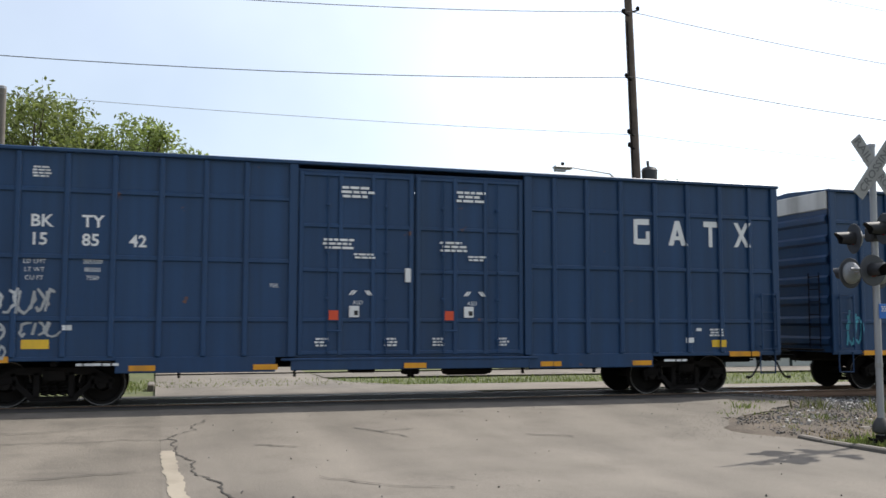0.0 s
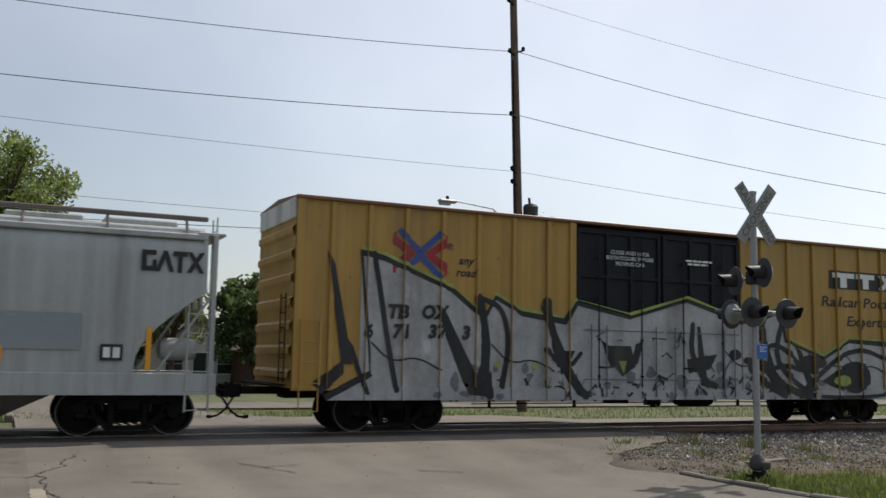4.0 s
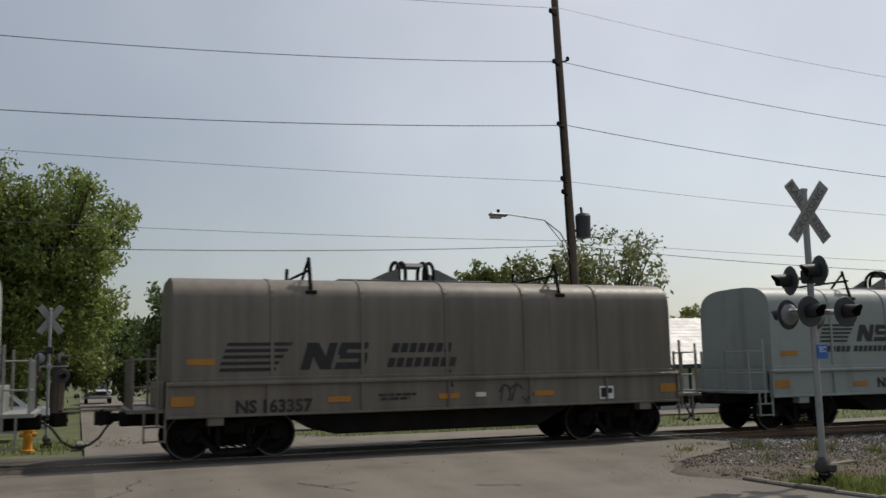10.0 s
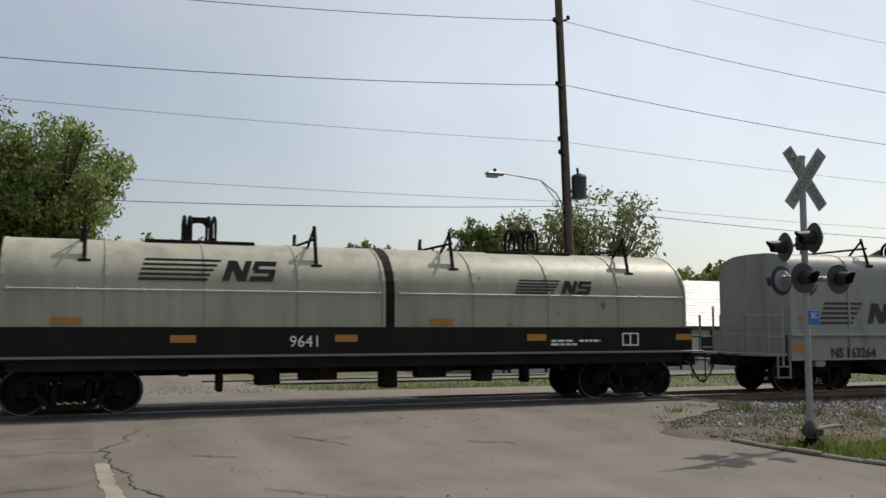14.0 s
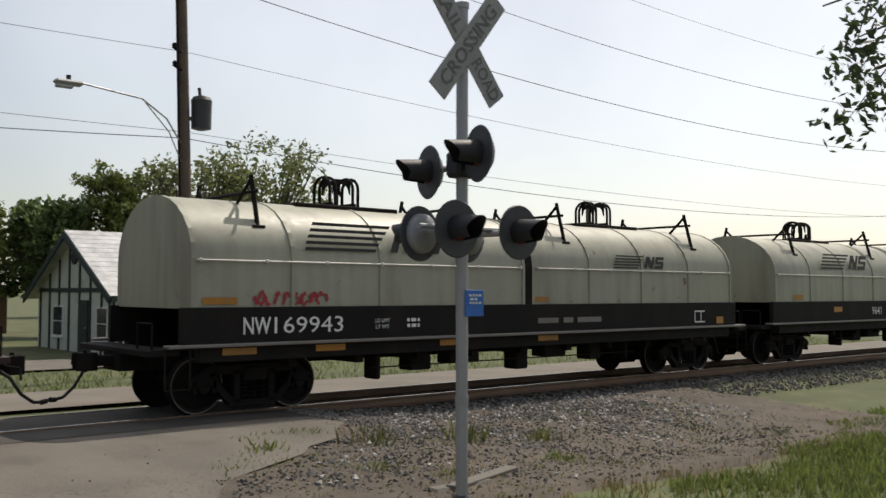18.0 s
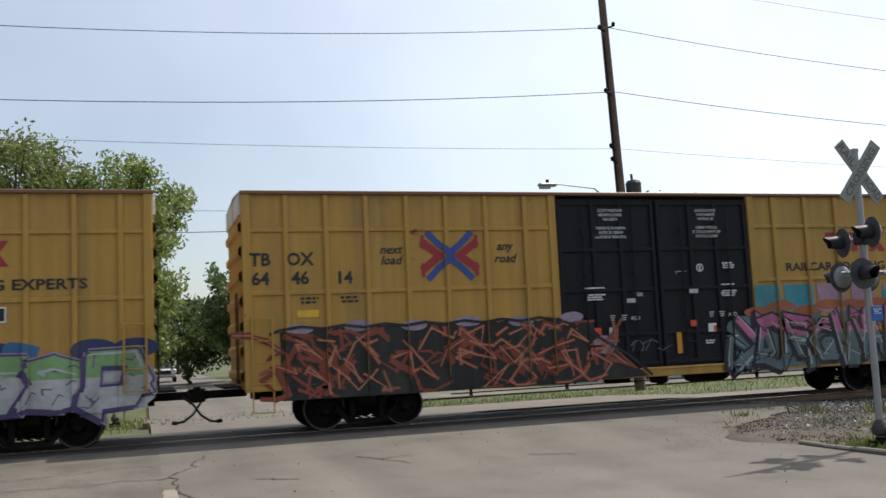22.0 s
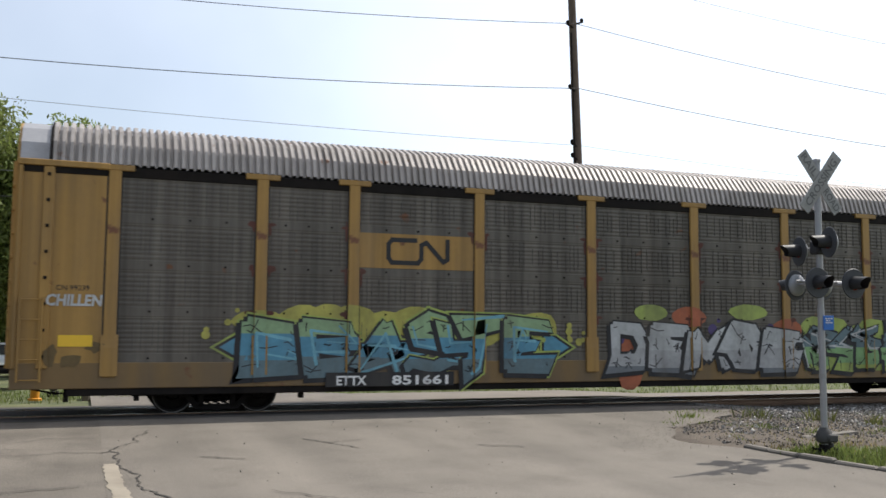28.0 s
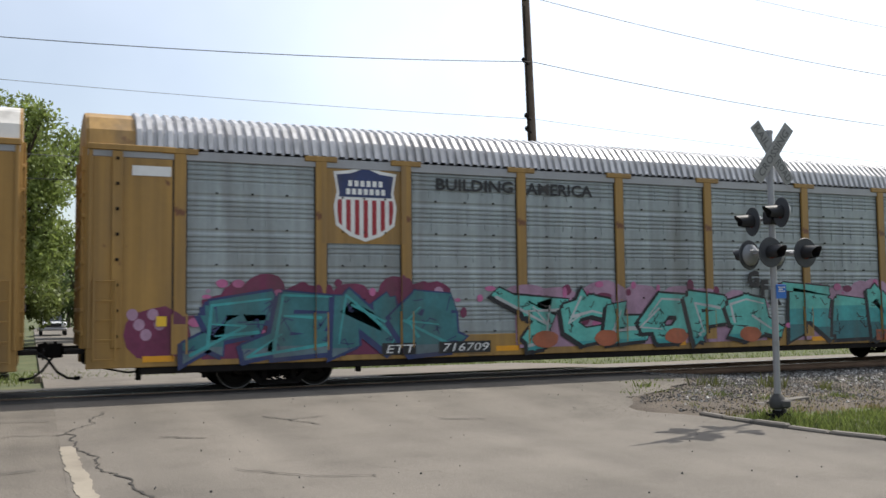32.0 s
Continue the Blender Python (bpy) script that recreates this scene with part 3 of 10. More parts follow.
class Side:
    """The near side of a car: the depth of its sheet, posts and ribs, on which paint lies."""
    def __init__(self, sheet, posts=(), ribs=(), areas=()):
        self.sheet, self.posts, self.ribs, self.areas = sheet, posts, ribs, areas
        xs, zs = set(), set()
        for c, w, y in posts:
            xs |= {c - w, c + w}
        for c, w, y in ribs:
            zs |= {c - w, c + w}
        for x0, x1, z0, z1, y in areas:
            xs |= {x0, x1}
            zs |= {z0, z1}
        self.xs, self.zs = sorted(xs), sorted(zs)

    def depth(self, x, z):
        y = self.sheet
        for x0, x1, z0, z1, d in self.areas:
            if x0 <= x <= x1 and z0 <= z <= z1:
                y = d
        for c, w, d in self.ribs:
            if abs(z - c) <= w:
                y = min(y, d)
        for c, w, d in self.posts:
            if abs(x - c) <= w:
                y = min(y, d)
        return y

    def pieces(self, poly):
        todo = [poly]
        for axis, cuts in ((0, self.xs), (1, self.zs)):
            for c in cuts:
                nxt = []
                for p in todo:
                    v = [q[axis] for q in p]
                    if min(v) < c - 1e-6 and max(v) > c + 1e-6:
                        nxt += [k for k in (clip(p, axis, c, True), clip(p, axis, c, False)) if len(k) > 2]
                    else:
                        nxt.append(p)
                todo = nxt
        return todo


def painted(root, name, polys, mat, side, level=0, label="", step=0.00025, levels=None):
    """One mesh of convex flat polygons laid on a side, each a little above the one before."""
    s = Shape()
    for i, poly in enumerate(polys):
        for p in side.pieces(poly):
            cx, cz = sum(q[0] for q in p) / len(p), sum(q[1] for q in p) / len(p)
            y = side.depth(cx, cz) - 0.004 - 0.003 * (levels[i] if levels else level) - step * (i % 24)
            s.add([(q[0], y, q[1]) for q in p], [tuple(range(len(p)))])
    if not s.f:
        return None
    me = bpy.data.meshes.new(name)
    me.from_pydata(s.v, [], s.f)
    me.materials.append(mat)
    ob = new(name, me)
    ob.parent = root
    return tagged(ob, label, kind="stuff" if name.split("_")[0] in ("graffiti", "stencil", "spray", "lettering", "emblem") else "")


def rect(x, z, w, h, slant=0.0):
    k = h / 2 * slant
    return [(x - w / 2 - k, z - h / 2), (x + w / 2 - k, z - h / 2), (x + w / 2 + k, z + h / 2), (x - w / 2 + k, z + h / 2)]


def lettering(root, text, x, z, cap, mat, side, slant=0.0, width=None, bold=0.0, level=2):
    """Words in the built-in font, centred, with the given height of capitals."""
    cu = bpy.data.curves.new("lettering", "FONT")
    cu.body, cu.size, cu.align_x, cu.align_y, cu.resolution_u, cu.offset, cu.shear = text, cap / 0.7, "CENTER", "CENTER", 2, bold * cap, slant
    ob = bpy.data.objects.new("lettering", cu)
    me = bpy.data.meshes.new_from_object(ob)
    co = [v.co.copy() for v in me.vertices]
    faces = [tuple(p.vertices) for p in me.polygons]
    bpy.data.objects.remove(ob)
    bpy.data.curves.remove(cu)
    bpy.data.meshes.remove(me)
    if not co:
        return None
    have = max(c.x for c in co) - min(c.x for c in co)
    k = width / have if width else 1.0
    my = (max(c.y for c in co) + min(c.y for c in co)) / 2
    return painted(root, "lettering", [[(x + co[i].x * k, z + co[i].y - my) for i in f] for f in faces], mat, side, level, step=0)


def stencil(root, x, z, w, rows, h, mat, side, seed=1):
    """Small print too worn to read: short bars in rows."""
    r = random.Random(seed)
    polys = []
    for i in range(rows):
        at, end = x - w / 2 + r.random() * w * 0.1, x + w / 2 - r.random() * w * 0.25
        while at < end - 0.02:
            ln = min(end - at, w * r.uniform(0.12, 0.35))
            polys.append(rect(at + ln / 2, z - i * h * 1.7, ln, h))
            at += ln + h * 0.6
    return painted(root, "stencil_lines", polys, mat, side, 2)


def line_of(pts, w, r=None, jit=0.0, taper=0.0):
    """Quads along a stroke."""
    out = []
    for i in range(len(pts) - 1):
        (ax, az), (bx, bz) = pts[i], pts[i + 1]
        d = math.hypot(bx - ax, bz - az) or 1e-6
        ux, uz = (bx - ax) / d, (bz - az) / d
        w0 = w * (1 + (r.uniform(-jit, jit) if r else 0)) / 2
        w1 = w * (1 + (r.uniform(-jit, jit) if r else 0) - taper) / 2
        e = w * 0.32
        out.append([(ax - ux * e - uz * w0, az - uz * e + ux * w0), (ax - ux * e + uz * w0, az - uz * e - ux * w0),
                    (bx + ux * e + uz * w1, bz + uz * e - ux * w1), (bx + ux * e - uz * w1, bz + uz * e + ux * w1)])
    return out


def blob(x, z, rx, rz, r, n=14, rough=0.08):
    return [(x + rx * math.cos(2 * math.pi * k / n) * (1 + r.uniform(-rough, rough)), z + rz * math.sin(2 * math.pi * k / n) * (1 + r.uniform(-rough, rough))) for k in range(n)]


STROKES = [
    [[(0.05, 0), (0.45, 1), (0.95, 0)], [(0.2, 0.38), (0.8, 0.38)]],
    [[(1, 0.95), (0.1, 1), (0.05, 0), (1, 0.05)], [(0.1, 0.5), (0.75, 0.5)]],
    [[(0.05, 0), (0.1, 1), (0.9, 0), (0.95, 1)]],
    [[(0.05, 0), (0.05, 1), (0.85, 0.85), (0.8, 0.5), (0.1, 0.5)], [(0.4, 0.5), (1, 0)]],
    [[(0.95, 0.85), (0.5, 1), (0.08, 0.8), (0.2, 0.55), (0.85, 0.45), (0.92, 0.15), (0.5, 0), (0.02, 0.12)]],
    [[(0.95, 0.9), (0.4, 1), (0.05, 0.55), (0.3, 0.02), (0.9, 0.05), (0.95, 0.45), (0.6, 0.45)]],
    [[(0, 0.95), (1, 1)], [(0.5, 0.95), (0.45, 0), (0.25, -0.05)]],
    [[(0.05, 1), (0.1, 0.1), (0.5, 0), (0.9, 0.15), (0.95, 1)]],
    [[(0.05, 0), (0.1, 1)], [(0.95, 1), (0.15, 0.45), (1, 0)]],
    [[(0.05, 0.5), (0.3, 0.98), (0.8, 0.95), (0.97, 0.5), (0.7, 0.02), (0.25, 0.05), (0.05, 0.5)]],
    [[(0.02, 0), (0.12, 1), (0.5, 0.35), (0.9, 1), (1, 0)]],
    [[(0.05, 0), (0.05, 1), (0.8, 0.92), (0.82, 0.6), (0.2, 0.52)], [(0.3, 0.52), (0.95, 0.4), (0.9, 0.05), (0.05, 0.0)]],
    [[(0.05, 0), (0.08, 1), (0.75, 0.95), (0.98, 0.5), (0.75, 0.05), (0.05, 0.0)]],
    [[(0.98, 1), (0.1, 0.95), (0.08, 0)], [(0.1, 0.52), (0.8, 0.56)]],
    [[(0.98, 0.85), (0.5, 1), (0.06, 0.75), (0.06, 0.25), (0.5, 0), (1, 0.12)]],
    [[(0.08, 1), (0.05, 0.02), (1, 0.0)]],
    [[(0.06, 0), (0.06, 1), (0.9, 0.92), (0.92, 0.52), (0.12, 0.42)]],
    [[(0.02, 1), (0.25, 0), (0.5, 0.65), (0.75, 0), (1, 1)]],
    [[(0.35, 0), (0.6, 0.62)], [(0.5, 0.9), (0.8, 0.98)]],
]


def curved(pts):
    """A stroke with its corners rounded off."""
    for _ in range(1 if len(pts) > 5 else 2):
        out = [pts[0]]
        for p, q in zip(pts, pts[1:]):
            out += [(0.75 * p[0] + 0.25 * q[0], 0.75 * p[1] + 0.25 * q[1]), (0.25 * p[0] + 0.75 * q[0], 0.25 * p[1] + 0.75 * q[1])]
        pts = out + [pts[-1]]
    return pts


def soften(pts):
    """A stroke with each corner cut once."""
    out = [pts[0]]
    for p, q in zip(pts, pts[1:]):
        out += [(0.75 * p[0] + 0.25 * q[0], 0.75 * p[1] + 0.25 * q[1]), (0.25 * p[0] + 0.75 * q[0], 0.25 * p[1] + 0.75 * q[1])]
    return out + [pts[-1]]


def band(pts, w, lean=0.0, square=False):
    """A round-ended band along a curve: a quad for each step and a disc for each bend; it may widen along its way."""
    out, n = [], len(pts) - 1
    width = [w * (1 + lean * (k / n - 0.5)) / 2 for k in range(n + 1)]
    for k in range(n):
        (ax, az), (bx, bz) = pts[k], pts[k + 1]
        d = math.hypot(bx - ax, bz - az)
        if d < 1e-4:
            continue
        ux, uz = (bx - ax) / d, (bz - az) / d
        u, v = width[k], width[k + 1]
        if square is True:
            # straight bars with slanted ends that run past one another at the bends
            e, g = (1.0, 0.15) if k == 0 else (0.55, 0.55), (0.2, 1.15) if k == n - 1 else (0.55, 0.55)
            out.append([(ax - uz * u - ux * u * e[0], az + ux * u - uz * u * e[0]), (ax + uz * u - ux * u * e[1], az - ux * u - uz * u * e[1]),
                        (bx + uz * v + ux * v * g[0], bz - ux * v + uz * v * g[0]), (bx - uz * v + ux * v * g[1], bz + ux * v + uz * v * g[1])])
            continue
        if square and k == 0:
            ax, az = ax - ux * u * 0.6, az - uz * u * 0.6
        if square and k == n - 1:
            bx, bz = bx + ux * v * 0.6, bz + uz * v * 0.6
        out.append([(ax - uz * u, az + ux * u), (ax + uz * u, az - ux * u), (bx + uz * v, bz - ux * v), (bx - uz * v, bz + ux * v)])
    for k in () if square is True else range(1, n) if square else range(n + 1):
        out.append([(pts[k][0] + width[k] * math.cos(math.pi * j / 5), pts[k][1] + width[k] * math.sin(math.pi * j / 5)) for j in range(10)])
    return out


def beside(pts, d):
    """The same curve moved sideways."""
    out = []
    for k in range(len(pts)):
        a, b = pts[max(0, k - 1)], pts[min(len(pts) - 1, k + 1)]
        q = math.hypot(b[0] - a[0], b[1] - a[1]) or 1e-6
        out.append((pts[k][0] - (b[1] - a[1]) / q * d, pts[k][1] + (b[0] - a[0]) / q * d))
    return out


def sprayed(root, side, letters, z_cut, upper, lower, edge, r, halo=None, shine=None, third=None, line=0.07, label="", ticks=0, square=False):
    """Letters, each a list of (curve, width): outline, fill in two tones, thin highlights."""
    got = {k: [] for k in ("halo", "edge", "up", "low", "third", "tick", "shine")}
    for i, strokes in enumerate(letters):
        base = 5 + 0.9 * i
        for pts, w in strokes:
            lean = r.choice((-1, 1)) * r.uniform(0.3, 0.75) if square else r.uniform(-0.3, 0.3)
            if halo:
                got["halo"] += [(q, base + 0.033 * (k % 9)) for k, q in enumerate(band(pts, w + line * 1.8, lean, square))]
            rim = band(pts, w + line, lean, square)
            if square is True:
                rim += [[(x - 0.07, z - 0.055) for x, z in q] for q in rim]
            got["edge"] += [(q, base + 0.3 + 0.033 * (k % 9)) for k, q in enumerate(rim)]
            zc = z_cut + r.uniform(-0.05, 0.05)
            zb = zc - 0.45 + r.uniform(-0.05, 0.05) if third else -9.0
            for k, q in enumerate(band(pts, w, lean, square)):
                lev = base + 0.6 + 0.033 * (k % 9)
                up, lo = clip(q, 1, zc, False), clip(q, 1, zc, True)
                mid, foot = clip(lo, 1, zb, False) if len(lo) > 2 else [], clip(lo, 1, zb, True) if len(lo) > 2 else []
                for poly, key in ((up, "up"), (mid, "low"), (foot, "third")):
                    if len(poly) > 2:
                        got[key].append((poly, lev))
            for _ in range(ticks):
                a = r.randrange(len(pts))
                x, z = pts[a]
                dx, dz = r.uniform(-0.5, 0.5) * w, r.uniform(-0.5, 0.5) * w
                got["tick"] += [(q, base + 0.95) for q in line_of([(x - dx, z - dz), (x + dx * 0.2, z + dz * 0.6), (x + dx, z + dz * 0.3)], 0.022)]
            if shine:
                n = len(pts)
                a = r.randrange(0, max(1, n // 3))
                part_of = beside(pts, w * r.choice((-0.34, 0.34)))[a:a + max(3, n // 2)]
                got["shine"] += [(q, base + 1.0 + 0.033 * (k % 9)) for k, q in enumerate(band(part_of, min(0.055, w * 0.16), 0.8))]
    for k, name, mat, tag in (("halo", "graffiti_halo", halo, ""), ("edge", "graffiti_outline", edge, ""), ("up", "graffiti_fill", upper, label), ("low", "graffiti_lower_fill", lower, ""), ("third", "graffiti_fill", third, ""), ("tick", "graffiti_line", edge, ""), ("shine", "graffiti_highlight", shine, "")):
        if got[k]:
            painted(root, name, [q for q, _ in got[k]], mat, side, 0, tag, 0, [v for _, v in got[k]])


def graffiti(root, side, x0, x1, z0, z1, letters, seed, upper, lower, edge, cloud=None, shine=None, cut=0.45, weight=0.42, cloud_blobs=10, spots=None, label="", wild=0.27, third=None, halo=None, solid=True, sharp=False, block=False):
    """A spray-painted piece: cloud, crowded thick letter forms, two tones of fill and thin highlights."""
    r = random.Random(seed)
    w, h = x1 - x0, z1 - z0
    if cloud:
        polys = []
        for i in range(cloud_blobs):
            x = x0 + w * (i + 0.5) / cloud_blobs + r.uniform(-0.2, 0.2)
            polys.append(blob(x, z0 + h * r.uniform(0.65, 1.0), w / cloud_blobs * 0.8, h * r.uniform(0.15, 0.3), r))
        if solid:
            polys += [rect(x0 + w / 2, z0 + h * 0.42, w * 1.02, h * 0.84)]
        painted(root, "graffiti_cloud", polys, cloud, side, 0, step=0.0002)
    if spots:
        painted(root, "graffiti_dot", [blob(x0 + w * r.random(), z0 + h * r.uniform(0.2, 1.05), q, q, r, 10, 0.03) for q in [r.uniform(0.04, 0.14) for _ in range(14)]], spots, side, 3, step=0.0002)
    given = letters if isinstance(letters, tuple) else None
    letters = len(given) if given else letters
    wild = 0.07 if given else wild
    lw, last, forms = w / letters, -1, []
    sw = min(weight * lw, h * 0.32)
    for i in range(letters):
        k = r.randrange(len(STROKES))
        while k == last:
            k = r.randrange(len(STROKES))
        k = given[i] if given else k
        last = k
        bx, bw = x0 + lw * (i - 0.04) + sw * 0.4, lw * 1.08 - sw * 0.6
        tilt = r.uniform(-0.15, 0.15)
        base, top = sw * 0.45 / h + r.uniform(0.0, 0.05), r.uniform(0.8, 1.0) - sw * 0.4 / h
        flip = r.random() < 0.3 and not given
        strokes = []
        for stroke in STROKES[k]:
            if flip:
                stroke = [(1 - px, pz) for px, pz in stroke]
            pts = [(bx + bw * (px + tilt * (pz - 0.5) + r.uniform(-wild, wild)), z0 + h * (base + (top - base) * pz + r.uniform(-wild, wild) * 0.4)) for px, pz in stroke]
            if r.random() < 0.5:
                p, q = pts[-2], pts[-1]
                pts.append((q[0] + (q[0] - p[0]) * 0.15 + r.uniform(-0.2, 0.2) * lw, q[1] + r.uniform(-0.1, 0.1) * h))
            strokes.append((soften(pts) if given and not block else pts if sharp else curved(pts), sw * r.uniform(0.85, 1.15)))
        for _ in range(1 if given else 2 if sharp else 1):
            x, z = bx + bw * r.random(), z0 + h * r.uniform(0.2, 0.8)
            strokes.insert(0, ([(x, z), (x + r.uniform(-0.6, 0.6) * lw, z + r.uniform(-0.25, 0.25) * h), (x + r.uniform(-0.8, 0.8) * lw, min(z0 + h, max(z0 + sw * 0.4, z + r.uniform(-0.6, 0.6) * h)))], sw * r.uniform(0.5, 0.8)))
        forms.append(strokes)
    sprayed(root, side, forms, z0 + h * cut, upper, lower, edge, r, halo, shine, third, 0.09 if sharp else 0.06, label, 5 if sharp else 1, sharp)


def scrawl(root, side, x0, x1, z0, z1, letters, seed, mat, w=0.05):
    """A hand-sprayed tag of thin loose loops and hooks."""
    r = random.Random(seed)
    lw, h, polys = (x1 - x0) / letters, z1 - z0, []
    for i in range(letters):
        cx, cz = x0 + lw * (i + 0.5), (z0 + z1) / 2
        a, turn = r.uniform(0, 6.28), r.choice((-1, 1)) * r.uniform(0.35, 0.75)
        n = r.choice((6, 8, 10))
        pts = []
        for k in range(n):
            q = a + turn * k
            pts.append((cx + lw * 0.55 * math.cos(q) * r.uniform(0.6, 1.1) + 0.05 * lw * k, cz + h * 0.5 * math.sin(q) * r.uniform(0.6, 1.15)))
        polys += line_of(pts, w, r, 0.25)
        if r.random() < 0.6:
            polys += line_of([(cx - lw * 0.3, z0 + r.uniform(-0.1, 0.2) * h), (cx + r.uniform(-0.1, 0.3) * lw, z1 + r.uniform(-0.2, 0.15) * h)], w, r, 0.25)
    return painted(root, "spray_tag", polys, mat, side, 3)


# ---- paints ----
def paint(name, color, **k):
    return material(name, color, **{**dict(rough=0.5, vary=0.1, scale=3, fine=40, bump=0.06, dirt=(0.1, 0.085, 0.07), dirt_amount=0.3, streak=True), **k})


BLUE = paint("dark_blue_car_paint", (0.013, 0.047, 0.118), dirt=(0.025, 0.05, 0.09), rust=0.04, rough=0.42)
YELLOW = paint("faded_yellow_car_paint", (0.45, 0.26, 0.055), rust=0.1)
YELLOW_B = paint("tan_yellow_car_paint", (0.42, 0.25, 0.06), rust=0.12)
YELLOW_R = paint("rack_yellow_paint", (0.345, 0.2, 0.055), rust=0.25, dirt_amount=0.5)
YELLOW_SOOT = paint("sooty_rack_yellow_paint", (0.2, 0.125, 0.05), rust=0.2, dirt_amount=0.65)
DOOR_BLACK = paint("black_door_paint", (0.009, 0.0105, 0.015), dirt=(0.018, 0.018, 0.02), rough=0.62)
DOOR_BLACK.node_tree.nodes["Principled BSDF"].inputs["Specular IOR Level"].default_value = 0.25
PANEL_RUST = paint("red_brown_rust_stain", (0.11, 0.045, 0.035), rough=0.85, vary=0.3, scale=9)
ROOF_TAN = paint("rusty_roof_edge", (0.2, 0.1, 0.06), rust=0.3)
ROOF_GALV = paint("galvanised_roof", (0.46, 0.46, 0.47), metal=0.3, rough=0.45)
ROOF_DIRTY = paint("dirty_galvanised_roof", (0.36, 0.33, 0.31), metal=0.2, rough=0.5, dirt_amount=0.55, rust=0.2)
END_WHITE = paint("white_end_band", (0.6, 0.58, 0.54), dirt_amount=0.4)
HOPPER = paint("pale_grey_hopper_paint", (0.36, 0.375, 0.365), dirt_amount=0.3)
HOPPER_PATCH = paint("blue_grey_patch_paint", (0.25, 0.29, 0.305))
HOPPER_DIRT = paint("dust_brown_slope_sheet", (0.2, 0.18, 0.16), dirt_amount=0.5)
COIL_GREEN = paint("grey_green_cover_paint", (0.28, 0.31, 0.3), dirt_amount=0.2)
COIL_TAUPE = paint("sooty_taupe_cover_paint", (0.175, 0.153, 0.127), dirt_amount=0.6)
COIL_GREY = paint("pale_grey_cover_paint", (0.27, 0.275, 0.255), dirt_amount=0.3)
COIL_CREAM = paint("cream_grey_cover_paint", (0.335, 0.33, 0.255), dirt_amount=0.3, rust=0.14)
COIL_RED = paint("oxide_red_cover_paint", (0.113, 0.017, 0.018), dirt_amount=0.4)
# shade on the low sill is put into this black, besides soot
SILL_BLACK = paint("shaded_sooty_black_sill", (0.011, 0.0095, 0.009), dirt_amount=0.5, dirt=(0.026, 0.02, 0.017), rough=0.75, spec=0.2)
SILL_BROWN = paint("brown_red_sill", (0.029, 0.013, 0.011), dirt_amount=0.5)
RUN_BROWN = paint("grimy_running_board", (0.14, 0.12, 0.105), dirt_amount=0.4)
# the flange's sunlit look is put into this pale colour; name bars share it
FLANGE = paint("sunlit_dusty_flange", (0.19, 0.175, 0.16), dirt_amount=0.3)
RACK_DARK = paint("dirty_rack_panel", (0.117, 0.105, 0.089), metal=0.2, dirt_amount=0.6, rust=0.12, vary=0.2)
RACK_PALE = paint("galvanised_rack_panel", (0.3, 0.335, 0.34), metal=0.3, rough=0.5, dirt_amount=0.4, vary=0.16)
MARK_WHITE = paint("white_stencil_paint", (0.75, 0.75, 0.73), dirt_amount=0.2)
MARK_BLACK = paint("black_stencil_paint", (0.02, 0.02, 0.022))
MARK_RED = paint("faded_red_logo_paint", (0.33, 0.03, 0.04))
MARK_BLUE = paint("blue_logo_paint", (0.04, 0.08, 0.3))
REFLECT = paint("amber_reflector", (0.75, 0.33, 0.02), rough=0.35)
RACK_SEAM = paint("sooty_panel_seam", (0.065, 0.058, 0.05))
SOOT_FILM = paint("brown_soot_film", (0.13, 0.088, 0.035), vary=0.4)
REFLECT_DULL = paint("dirty_amber_reflector", (0.42, 0.19, 0.03), rough=0.5)
REFLECT_Y = paint("yellow_placard", (0.8, 0.5, 0.04))
STICK_RED = paint("red_placard", (0.65, 0.08, 0.03))


def streaked(m, amount, wide=5.0):
    """Upright runs of grime and wash marks."""
    n, l = m.node_tree.nodes, m.node_tree.links
    b = n["Principled BSDF"]
    src = b.inputs["Base Color"].links[0].from_socket
    tc, mp, t, mr, mx = n.new("ShaderNodeTexCoord"), n.new("ShaderNodeMapping"), n.new("ShaderNodeTexNoise"), n.new("ShaderNodeMapRange"), n.new("ShaderNodeHueSaturation")
    mp.inputs["Scale"].default_value = (wide, wide, 0.12)
    t.inputs["Scale"].default_value, t.inputs["Detail"].default_value = 1.0, 6
    mr.inputs["From Min"].default_value, mr.inputs["From Max"].default_value = 0.3, 0.7
    mr.inputs["To Min"].default_value, mr.inputs["To Max"].default_value = 1 - amount, 1 + amount
    l.new(tc.outputs["Object"], mp.inputs[0])
    l.new(mp.outputs[0], t.inputs["Vector"])
    l.new(t.outputs["Fac"], mr.inputs["Value"])
    l.new(mr.outputs[0], mx.inputs["Value"])
    l.new(src, mx.inputs["Color"])
    l.new(mx.outputs[0], b.inputs["Base Color"])


